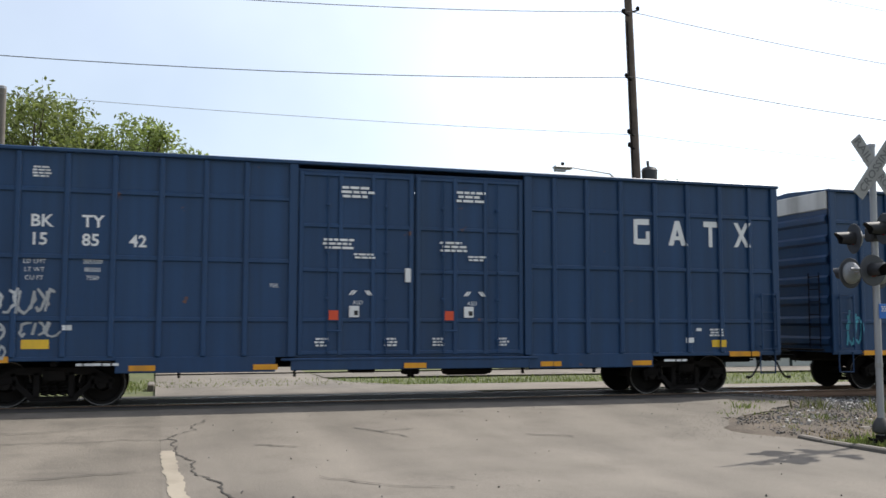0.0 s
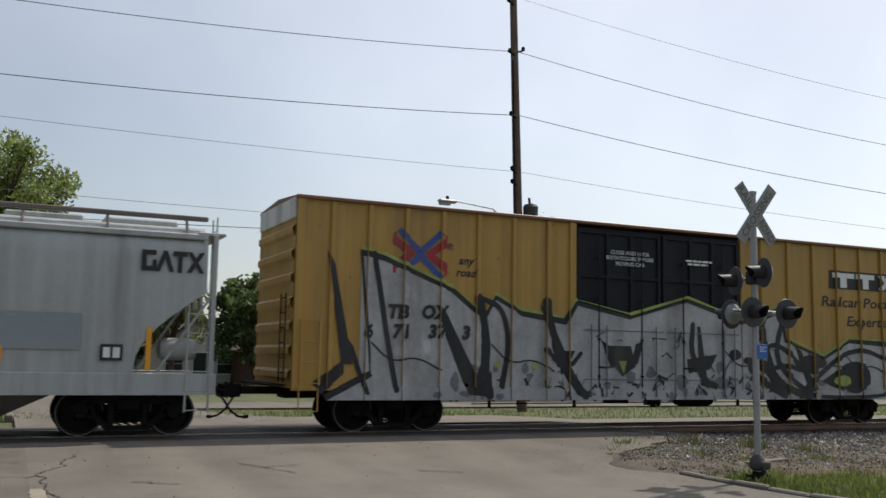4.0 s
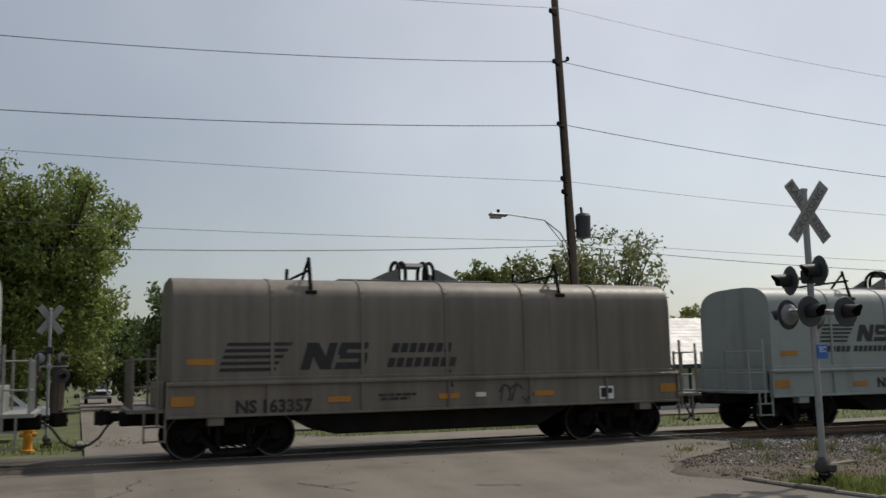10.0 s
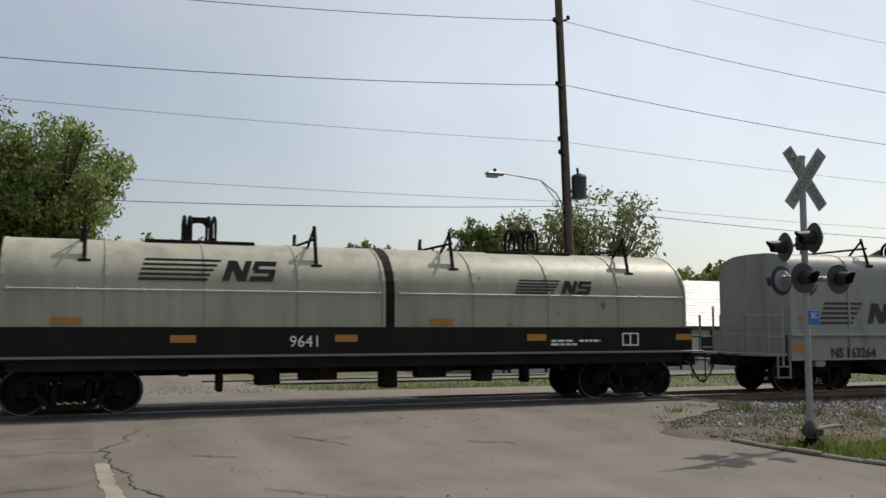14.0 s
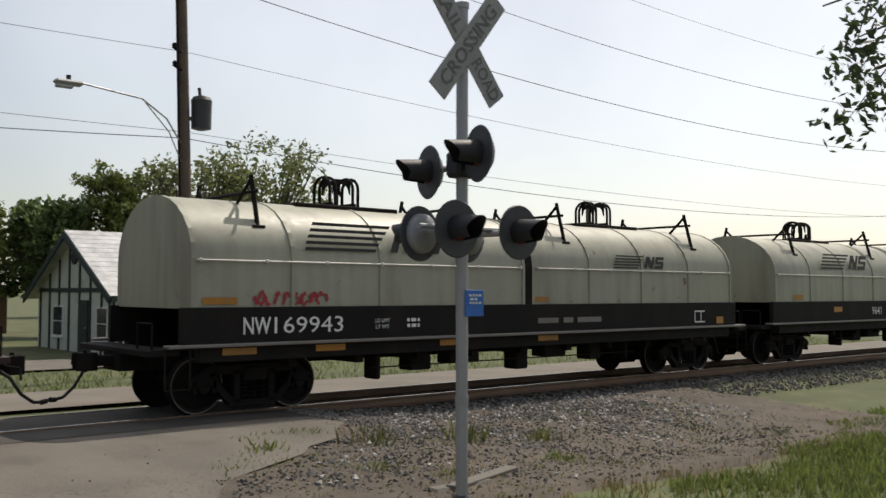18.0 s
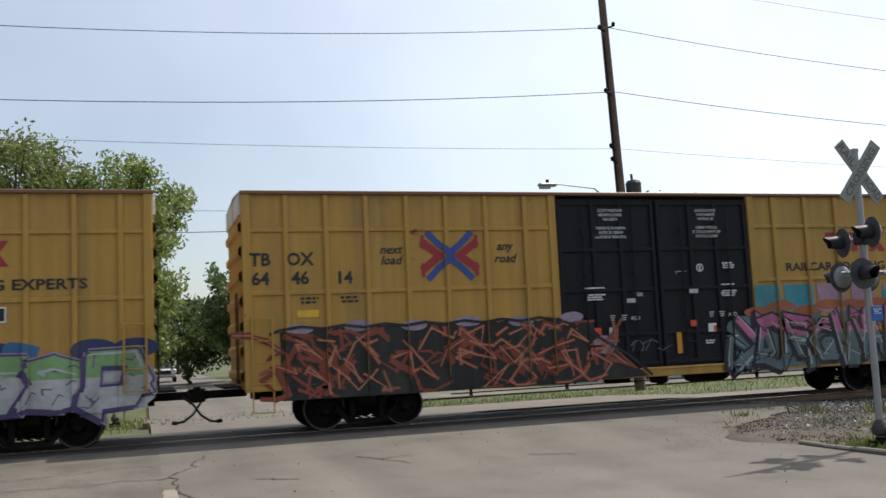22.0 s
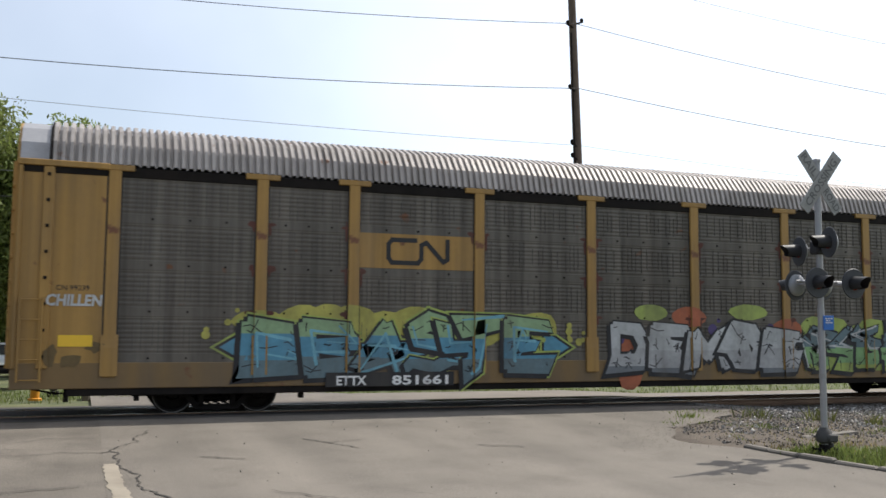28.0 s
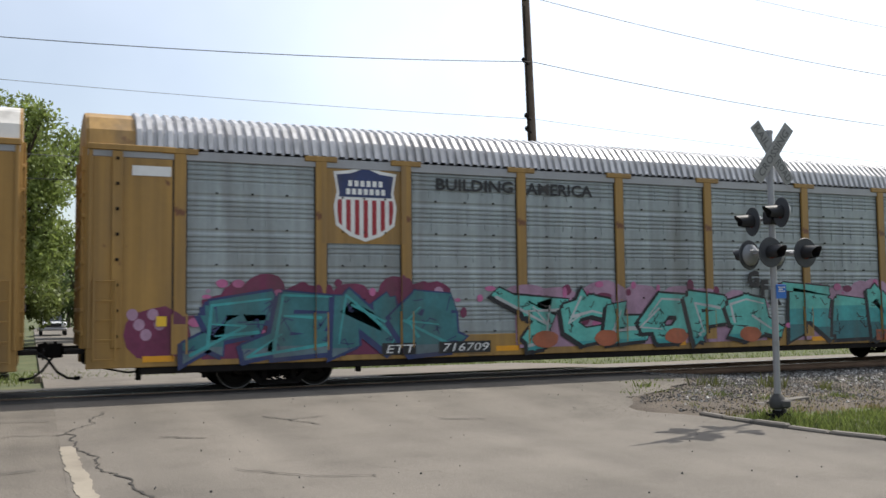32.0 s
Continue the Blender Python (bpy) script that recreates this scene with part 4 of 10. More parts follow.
for m_, a_ in ((RACK_DARK, 0.35), (RACK_PALE, 0.15), (YELLOW_R, 0.2), (COIL_CREAM, 0.07), (COIL_TAUPE, 0.14), (HOPPER, 0.12), (YELLOW, 0.12), (YELLOW_B, 0.12), (ROOF_GALV, 0.2), (BLUE, 0.15)):
    streaked(m_, a_)
SPRAY = {n: paint("spray_" + n, tuple(0.72 * v + 0.012 for v in c), dirt_amount=0.35, rough=0.6, vary=0.3, scale=9) for n, c in dict(
    silver=(0.5, 0.505, 0.51), black=(0.012, 0.012, 0.016), green=(0.27, 0.48, 0.2), white=(0.6, 0.62, 0.62), purple=(0.09, 0.06, 0.2), blue=(0.05, 0.2, 0.42),
    cyan=(0.06, 0.36, 0.46), pink=(0.62, 0.17, 0.36), teal=(0.06, 0.42, 0.42), magenta=(0.21, 0.03, 0.09), mauve=(0.5, 0.3, 0.42), brown=(0.22, 0.155, 0.12),
    orange=(0.5, 0.14, 0.06), yellow=(0.55, 0.55, 0.08), lime=(0.42, 0.52, 0.12), grey=(0.2, 0.22, 0.24), slate=(0.14, 0.22, 0.25), skyblue=(0.1, 0.32, 0.46), turquoise=(0.14, 0.58, 0.5), char=(0.05, 0.05, 0.06), deepteal=(0.045, 0.21, 0.23), paleblue=(0.2, 0.5, 0.62), straw=(0.5, 0.47, 0.1), lilac=(0.42, 0.34, 0.46), navy=(0.03, 0.05, 0.16)).items()}


# ---- running gear shared by all cars ----
def wheel_mesh(rad):
    s = Shape()
    rim = Shape()
    for sg in (-1, 1):
        y = sg * 0.72
        s.lathe([(0.09, y - sg * 0.05), (0.13, y - sg * 0.07), (0.17, y + sg * 0.03), (rad - 0.11, y - sg * 0.015), (rad - 0.075, y + sg * 0.06), (rad - 0.012, y + sg * 0.067),
                 (rad, y + sg * 0.055), (rad, y - sg * 0.045), (rad + 0.026, y - sg * 0.055), (rad + 0.024, y - sg * 0.075), (rad - 0.06, y - sg * 0.075), (rad - 0.12, y - sg * 0.05), (0.15, y - sg * 0.09), (0.09, y - sg * 0.09)], 28, "y", caps=False)
        for k in range(3):
            a = 2 * math.pi * k / 3
            s.tube([(0.06 * math.cos(a), sg * 1.06, 0.06 * math.sin(a)), (0.06 * math.cos(a), sg * 1.085, 0.06 * math.sin(a))], 0.014, 6)
        s.lathe([(0.02, sg * 1.06), (0.1, sg * 1.055), (0.12, sg * 1.0), (0.12, sg * 0.86), (0.08, sg * 0.84)], 14, "y")
    s.tube([(0, -0.9, 0), (0, 0.9, 0)], 0.085, 12)
    return s.mesh("wheelset", WHEEL, True)


def rim_mesh(rad):
    s = Shape()
    for sg in (1,):
        y = sg * 0.72
        s.lathe([(rad - 0.022, y + sg * 0.0685), (rad - 0.012, y + sg * 0.0705), (rad - 0.006, y + sg * 0.066)], 32, "y", caps=False)
    return s.mesh("bright_rim", TREAD, True)


def frame_mesh(rad):
    """One cast side frame: arch bar, tension bar, columns and pedestals."""
    s = Shape()
    y0, y1 = -0.085, 0.085
    z = rad
    s.prism([(-1.12, z + 0.12), (-0.72, z + 0.33), (0.72, z + 0.33), (1.12, z + 0.12), (1.12, z + 0.02), (0.7, z + 0.19), (-0.7, z + 0.19), (-1.12, z + 0.02)], "y", y0, y1)
    s.prism([(-0.62, z + 0.02), (-0.34, z - 0.24), (0.34, z - 0.24), (0.62, z + 0.02), (0.76, z + 0.02), (0.42, z - 0.33), (-0.42, z - 0.33), (-0.76, z + 0.02)], "y", y0, y1)
    for sx in (-1, 1):
        s.box(sx * 0.32 - 0.06, sx * 0.32 + 0.06, y0, y1, z - 0.28, z + 0.25, 0.015)
        s.prism([(sx * 0.62, z + 0.02), (sx * 0.72, z + 0.24), (sx * 0.8, z + 0.2), (sx * 0.76, z + 0.02)], "y", y0, y1)
        s.box(sx * 0.89 - 0.15, sx * 0.89 + 0.15, y0 - 0.01, y1 + 0.01, z + 0.0, z + 0.16, 0.02)
        s.box(sx * 1.06 - 0.04, sx * 1.06 + 0.04, y0, y1, z - 0.12, z + 0.1, 0.012)
        s.box(sx * 0.72 - 0.04, sx * 0.72 + 0.04, y0, y1, z - 0.1, z + 0.1, 0.012)
    return s.mesh("side_frame", STEEL_DARK)


def spring_mesh(rad):
    s = Shape()
    for dx in (-0.17, 0, 0.17):
        pts = [(dx + 0.065 * math.cos(a), 0.065 * math.sin(a), rad - 0.23 + 0.3 * k / 30) for k, a in ((k, k * 0.9) for k in range(31))]
        s.tube(pts, 0.017, 5)
    return s.mesh("spring_nest", STEEL_DARK, True)


def bolster_mesh(rad):
    s = Shape()
    s.box(-0.22, 0.22, -1.12, 1.12, rad + 0.06, rad + 0.3, 0.03)
    s.tube([(0, 0, rad + 0.25), (0, 0, rad + 0.42)], 0.2, 16)
    s.box(-0.42, 0.42, -0.5, 0.5, rad - 0.2, rad + 0.1, 0.03)
    for sx in (-1, 1):
        s.box(sx * 0.47 - 0.06, sx * 0.47 + 0.06, -0.86, 0.86, rad - 0.1, rad + 0.02, 0.02)
        for sy in (-1, 1):
            s.box(sx * 0.53 - 0.05, sx * 0.53 + 0.05, sy * 0.72 - 0.07, sy * 0.72 + 0.07, rad - 0.14, rad + 0.16, 0.02)
        s.tube([(sx * 0.47, 0.1, rad - 0.05), (-sx * 0.2, 0.1, rad + 0.1)], 0.025, 6)
    return s.mesh("bogie", STEEL_DARK)


GEAR = {r: (wheel_mesh(r), rim_mesh(r), frame_mesh(r), spring_mesh(r), bolster_mesh(r)) for r in (0.457, 0.42)}
WHEELS = []


def bogie(car, x, rad=0.457, base=1.78):
    wh, rim, fr, sp, bo = GEAR[rad]
    b = part("bogie", bo, None, car)
    b.location.x = x
    for sy in (-1, 1):
        f = part("side_frame", fr, None, b)
        f.location.y = sy * 0.99
        p = part("spring_nest", sp, None, b)
        p.location.y = sy * 0.99
    for sx in (-1, 1):
        w = part("wheelset", wh, None, b)
        w.location = (sx * base / 2, 0, rad)
        WHEELS.append((w, sx * base / 2, rad))
        for sy in (-1, 1):
            part("bright_rim", rim, None, w).scale.y = sy


def coupler_mesh():
    s = Shape()
    s.box(-0.9, 0.0, -0.09, 0.09, 0.8, 0.97, 0.02)
    s.prism([(0, -0.1), (0.1, -0.2), (0.3, -0.19), (0.34, -0.08), (0.18, -0.04), (0.2, 0.04), (0.33, 0.07), (0.3, 0.17), (0.12, 0.2), (0, 0.1)], "z", 0.74, 1.02)
    s.tube([(0.2, 0.1, 0.72), (0.2, 0.1, 1.06)], 0.035, 8)
    s.tube([(-0.05, 0, 0.97), (-0.02, -0.45, 0.9), (-0.05, -1.2, 0.92), (-0.05, -1.25, 0.75)], 0.016, 6)
    return s.mesh("coupler", STEEL_DARK)


def hose_mesh():
    s = Shape()
    s.tube([(-0.1, -0.35, 0.86), (0.1, -0.36, 0.72), (0.28, -0.3, 0.46), (0.48, -0.2, 0.32), (0.66, -0.1, 0.3)], 0.026, 8)
    s.tube([(0.62, -0.12, 0.3), (0.72, -0.06, 0.31)], 0.04, 8)
    return s.mesh("air_hose", BLACK, True)


COUPLER, HOSE = coupler_mesh(), hose_mesh()


def ends_gear(car, right, left=None):
    for sg in (-1, 1):
        L = right if sg > 0 or left is None else left
        c = part("coupler", COUPLER, None, car)
        c.location.x, c.rotation_euler.z = sg * L, 0 if sg > 0 else math.pi
        h = part("air_hose", HOSE, None, car)
        h.location.x, h.rotation_euler.z = sg * (L - 0.05), 0 if sg > 0 else math.pi


def ladder_shape(x, y, z0, z1, w=0.42, step=0.38, out=0.1):
    s = Shape()
    n = max(2, int((z1 - z0) / step))
    for sx in (-w / 2, w / 2):
        s.box(x + sx - 0.02, x + sx + 0.02, y - out, y - out + 0.04, z0, z1, 0.006)
        for z in (z0 + 0.1, z1 - 0.1):
            s.box(x + sx - 0.015, x + sx + 0.015, y - out + 0.02, y + 0.02, z - 0.02, z + 0.02)
    for i in range(n + 1):
        z = z0 + 0.04 + (z1 - z0 - 0.08) * i / n
        s.tube([(x - w / 2, y - out + 0.02, z), (x + w / 2, y - out + 0.02, z)], 0.012, 6)
    return s


def underframe(car, L, hang, tank=True):
    s = Shape()
    s.box(-L, L, -0.33, 0.33, 0.72, 1.02, 0.02)
    for k in range(-5, 6):
        x = L * 0.75 * k / 5
        s.box(x - 0.06, x + 0.06, -1.4, 1.4, 0.82, 1.02, 0.01)
    part("centre_sill", s, STEEL_DARK, car)
    p = Shape()
    p.tube([(-L * 0.55, -1.15, hang), (L * 0.5, -1.1, hang + 0.03)], 0.014, 6)
    for x in (-0.5, -0.25, 0.02, 0.3, 0.49):
        p.box(x * L - 0.025, x * L + 0.025, -1.17, -1.1, hang - 0.07, 0.84)
    p.tube([(-L, -0.45, 0.78), (L, -0.45, 0.78)], 0.022, 6)
    part("brake_rigging", p, STEEL_DARK, car)
    if tank:
        t = Shape()
        t.lathe([(0.05, -0.6), (0.17, -0.56), (0.2, -0.45), (0.2, 0.45), (0.17, 0.56), (0.05, 0.6)], 16, "x", (1.6, -0.8, 0.72))
        part("air_reservoir", t, STEEL_DARK, car, smooth=True)
        v = Shape()
        v.box(0.1, 0.45, -0.95, -0.6, 0.55, 0.86, 0.03).tube([(0.28, -0.8, 0.5), (0.28, -0.8, 0.62)], 0.08, 10)
        part("brake_valve", v, STEEL_DARK, car)
        part("brake_cylinder", Shape().box(-1.1, -0.55, -0.9, -0.5, 0.6, 0.84, 0.03), STEEL_DARK, car)
# ---- box cars ----
def boxcar(label, paint_mat, door_mat, posts, ribs, door=(-2.6, 2.6), eave=5.11, roof_mat=None, dip=0.7, end_band=True, sill_mat=None, door_low=0.97, panel_post=0.055, reach=(9.45, 9.45)):
    car = thing("boxcar", label, "boxcar", "cars of the freight train")
    L, Y = 9.45, 1.53
    LL, LR = reach
    top = eave - 0.06
    for sy in (-1, 1):
        for a, b in ((-LL, door[0]), (door[1], LR)):
            s = Shape()
            y0, y1 = (-Y, -Y + 0.05) if sy < 0 else (Y - 0.05, Y)
            s.box(a, b, y0, y1, 0.98, top)
            yo = -Y - 0.03 if sy < 0 else Y - 0.01
            for z in ribs:
                part("rib", Shape().box(a + 0.02, b - 0.02, yo - 0.012 if sy < 0 else yo, yo + 0.04 if sy < 0 else yo + 0.052, z - 0.05, z + 0.05, 0.015), paint_mat, car)
            side = part("side_wall", s, paint_mat, car)
        # corner posts and door posts
        for x in (-LL + 0.09, LR - 0.09, door[0] - 0.09, door[1] + 0.09):
            yo = -Y - 0.07 if sy < 0 else Y - 0.01
            part("corner_post", Shape().box(x - 0.09, x + 0.09, yo, yo + 0.08, 0.98, top, 0.012), paint_mat, car)
        pm = Shape().box(-panel_post, panel_post, -0.07, 0.01, 1.0, top - 0.02, 0.02).mesh("post", paint_mat)
        for x in posts:
            for k in (x, -x):
                p = part("post", pm, None, car)
                p.location.y = -Y if sy < 0 else Y
                p.location.x = k
                if sy > 0:
                    p.rotation_euler.z = math.pi
        # doors with pressed frames, lock rods and handles
        mid = (door[0] + door[1]) / 2
        for a, b in ((door[0] + 0.01, mid - 0.012), (mid + 0.012, door[1] - 0.01)):
            d = Shape()
            yo = -Y + 0.005 if sy < 0 else Y - 0.055
            d.box(a, b, yo, yo + 0.05, door_low, top - 0.1)
            dr = part("door", d, door_mat, car)
            yr = yo - 0.05 if sy < 0 else yo + 0.05
            w = b - a
            for x in (a + 0.07, a + w * 0.36, a + w * 0.64, b - 0.07):
                part("door_stile", Shape().box(x - 0.05, x + 0.05, yr, yr + 0.05, door_low + 0.03, top - 0.14, 0.015), door_mat, dr)
            for z in (1.06, 1.75, 2.8, 3.75, top - 0.2):
                part("door_rail", Shape().box(a + 0.05, b - 0.05, yr + 0.008, yr + 0.05, z - 0.045, z + 0.045, 0.015), door_mat, dr)
            if sy < 0:
                for x in (a + w * 0.25, b - w * 0.25):
                    rod = Shape().tube([(x, yr - 0.03, door_low + 0.06), (x, yr - 0.03, top - 0.25)], 0.016, 6)
                    for z in (1.3, 2.2, 3.2, 4.2):
                        rod.box(x - 0.04, x + 0.04, yr - 0.05, yr + 0.01, z - 0.03, z + 0.03, 0.008)
                    part("lock_rod", rod, door_mat, dr)
                part("door_handle", Shape().box(a + w * 0.25 - 0.02, a + w * 0.25 + 0.3, yr - 0.06, yr - 0.035, 1.5, 1.54, 0.008), door_mat, dr)
        s = Shape()
        yo = -Y - 0.06 if sy < 0 else Y - 0.02
        s.box(door[0] - 0.1, door[1] + 0.1, yo, yo + 0.08, dip + 0.02, 0.96, 0.012)
        s.box(door[0] - 0.3, door[1] + 0.3, yo - 0.02, yo + 0.06, 0.9, 0.95, 0.01)
        part("door_track", s, sill_mat or paint_mat, car)
        s = Shape()
        yo = -Y - 0.04 if sy < 0 else Y - 0.02
        for sg in (-1, 1):
            a, b = sorted((sg * (door[1] + 0.1), sg * 5.95))
            s = Shape().box(a, b, yo, yo + 0.06, dip, 1.0, 0.012)
            a, b = sorted((sg * 5.95, sg * (LL if sg < 0 else LR)))
            s.box(a, b, yo, yo + 0.06, 0.93, 1.02, 0.012)
            part("side_sill", s, paint_mat, car)
        part("eave_rail", Shape().box(-LL - 0.03, LR + 0.03, sy * (Y + 0.05) - 0.05, sy * (Y + 0.05) + 0.05, top - 0.02, eave, 0.015), roof_mat or ROOF_TAN, car)
    for sg in (-1, 1):
        L = LL if sg < 0 else LR
        prof, n = [], 7
        zs = [1.0 + (eave - 0.5 - 1.0) * k / n for k in range(n + 1)]
        for a, b in zip(zs, zs[1:]):
            h = b - a
            prof += [(sg * (L - 0.03), a), (sg * (L - 0.03), a + h * 0.2), (sg * (L + 0.07), a + h * 0.38), (sg * (L + 0.07), a + h * 0.62), (sg * (L - 0.03), a + h * 0.8)]
        prof.append((sg * (L - 0.03), zs[-1]))
        e = Shape().sheet(prof, "y", -1.48, 1.48)
        e.box(min(sg * L, sg * (L - 0.12)), max(sg * L, sg * (L - 0.12)), -1.53, 1.53, 0.98, eave - 0.02)
        part("end_wall", e, paint_mat, car)
        x0, x1 = sorted((sg * (L - 0.02), sg * (L + 0.05)))
        part("end_band", Shape().box(x0, x1, -1.5, 1.5, eave - 0.5, eave - 0.04, 0.02), END_WHITE if end_band else paint_mat, car)
        lad = ladder_shape(sg * (L - 0.36), -Y - 0.07, 1.05, 2.45, out=0.09)
        part("ladder", lad, paint_mat, car)
        st = Shape().tube([(sg * (L - 0.58), -Y - 0.05, 1.0), (sg * (L - 0.58), -Y - 0.05, 0.5), (sg * (L - 0.16), -Y - 0.05, 0.5), (sg * (L - 0.16), -Y - 0.05, 1.0)], 0.018, 6)
        part("stirrup_step", st, paint_mat, car)
        pf = Shape().box(*sorted((sg * (L + 0.05), sg * (L + 0.42))), -1.3, 1.3, 1.02, 1.06, 0.008)
        for y in (-1.2, -0.8):
            pf.tube([(sg * (L + 0.08), y, 1.1), (sg * (L + 0.08), y, 3.0)], 0.014, 6)
        for k in range(6):
            pf.tube([(sg * (L + 0.09), -1.2, 1.3 + k * 0.32), (sg * (L + 0.09), -0.8, 1.3 + k * 0.32)], 0.012, 6)
        part("end_platform", pf, STEEL_DARK, car)
    r, prof = Shape(), []
    r.prism([(-Y - 0.06, eave - 0.01), (0, eave + 0.1), (Y + 0.06, eave - 0.01), (Y + 0.06, eave - 0.05), (-Y - 0.06, eave - 0.05)], "x", -LL - 0.02, LR + 0.02)
    L = 9.45
    for k in range(16):
        x = -L + 0.6 + k * (2 * L - 1.2) / 15
        r.prism([(-Y, eave + 0.005), (0, eave + 0.13), (Y, eave + 0.005), (Y, eave - 0.03), (-Y, eave - 0.03)], "x", x - 0.05, x + 0.05)
    part("roof", r, roof_mat or ROOF_TAN, car)
    underframe(car, L, 0.62)
    ends_gear(car, LR + 0.72, LL + 0.72)
    bogie(car, -7.1)
    bogie(car, 7.1)
    allp = [x for p in posts for x in (p, -p)]
    side = Side(-Y, [(x, panel_post, -Y - 0.07) for x in allp] + [(-LL + 0.09, 0.09, -Y - 0.07), (LR - 0.09, 0.09, -Y - 0.07)] + [(door[0] - 0.09, 0.09, -Y - 0.07), (door[1] + 0.09, 0.09, -Y - 0.07)],
                [(z, 0.04, -Y - 0.03) for z in ribs], [(-LL, LR, dip, 1.0, -Y - 0.04), (-LL, LR, 1.0, 1.02, -Y - 0.04), (door[0], door[1], 1.0, top, -Y - 0.047), (door[0] - 0.3, door[1] + 0.3, dip, 1.0, -Y - 0.085)])
    return car, side


P_TTX = (3.37, 4.33, 5.27, 6.18, 7.09, 7.97, 8.83)
P_BK = (3.46, 4.28, 5.15, 6.05, 6.93, 7.82, 8.66)
CARS = []


def reflectors(car, side, xs, z, w=0.5, h=0.13, mat=None):
    for x in xs:
        painted(car, "reflector", [rect(x, z, w, h)], mat or REFLECT, side, 3)


def door_marks(car, side, xs, ink=None):
    ink = ink or MARK_WHITE
    for i, x in enumerate(xs):
        stencil(car, x, 4.58, 0.72, 3, 0.055, ink, side, 3 + i)
        stencil(car, x - 0.4, 3.45, 0.7, 3, 0.05, ink, side, 7 + i)
        stencil(car, x + 0.15, 3.15, 0.5, 2, 0.04, ink, side, 9 + i)
        stencil(car, x + 0.75, 1.35, 0.3, 3, 0.04, ink, side, 11 + i)
        stencil(car, x - 0.75, 1.35, 0.3, 3, 0.04, ink, side, 15 + i)
        lettering(car, "ASD", x + 0.02, 2.12, 0.085, ink, side)
        painted(car, "placard", [rect(x - 0.06, 1.93, 0.22, 0.24)], ink, side, 3)
        painted(car, "placard_print", [rect(x - 0.02, 1.9, 0.09, 0.1)], MARK_BLACK, side, 5)
        for dx, sl in ((-0.12, 0.8), (0.22, -0.8)):
            painted(car, "latch_mark", [rect(x + dx, 2.33, 0.05, 0.1, sl), rect(x + dx + 0.06, 2.33, 0.04, 0.1, sl)], ink, side, 3)


def tall(polys):
    """Stretches blocks upwards and downwards about their middle height."""
    return [[(x, 3.85 + (z - 3.85) * 1.38) for x, z in p] for p in polys]


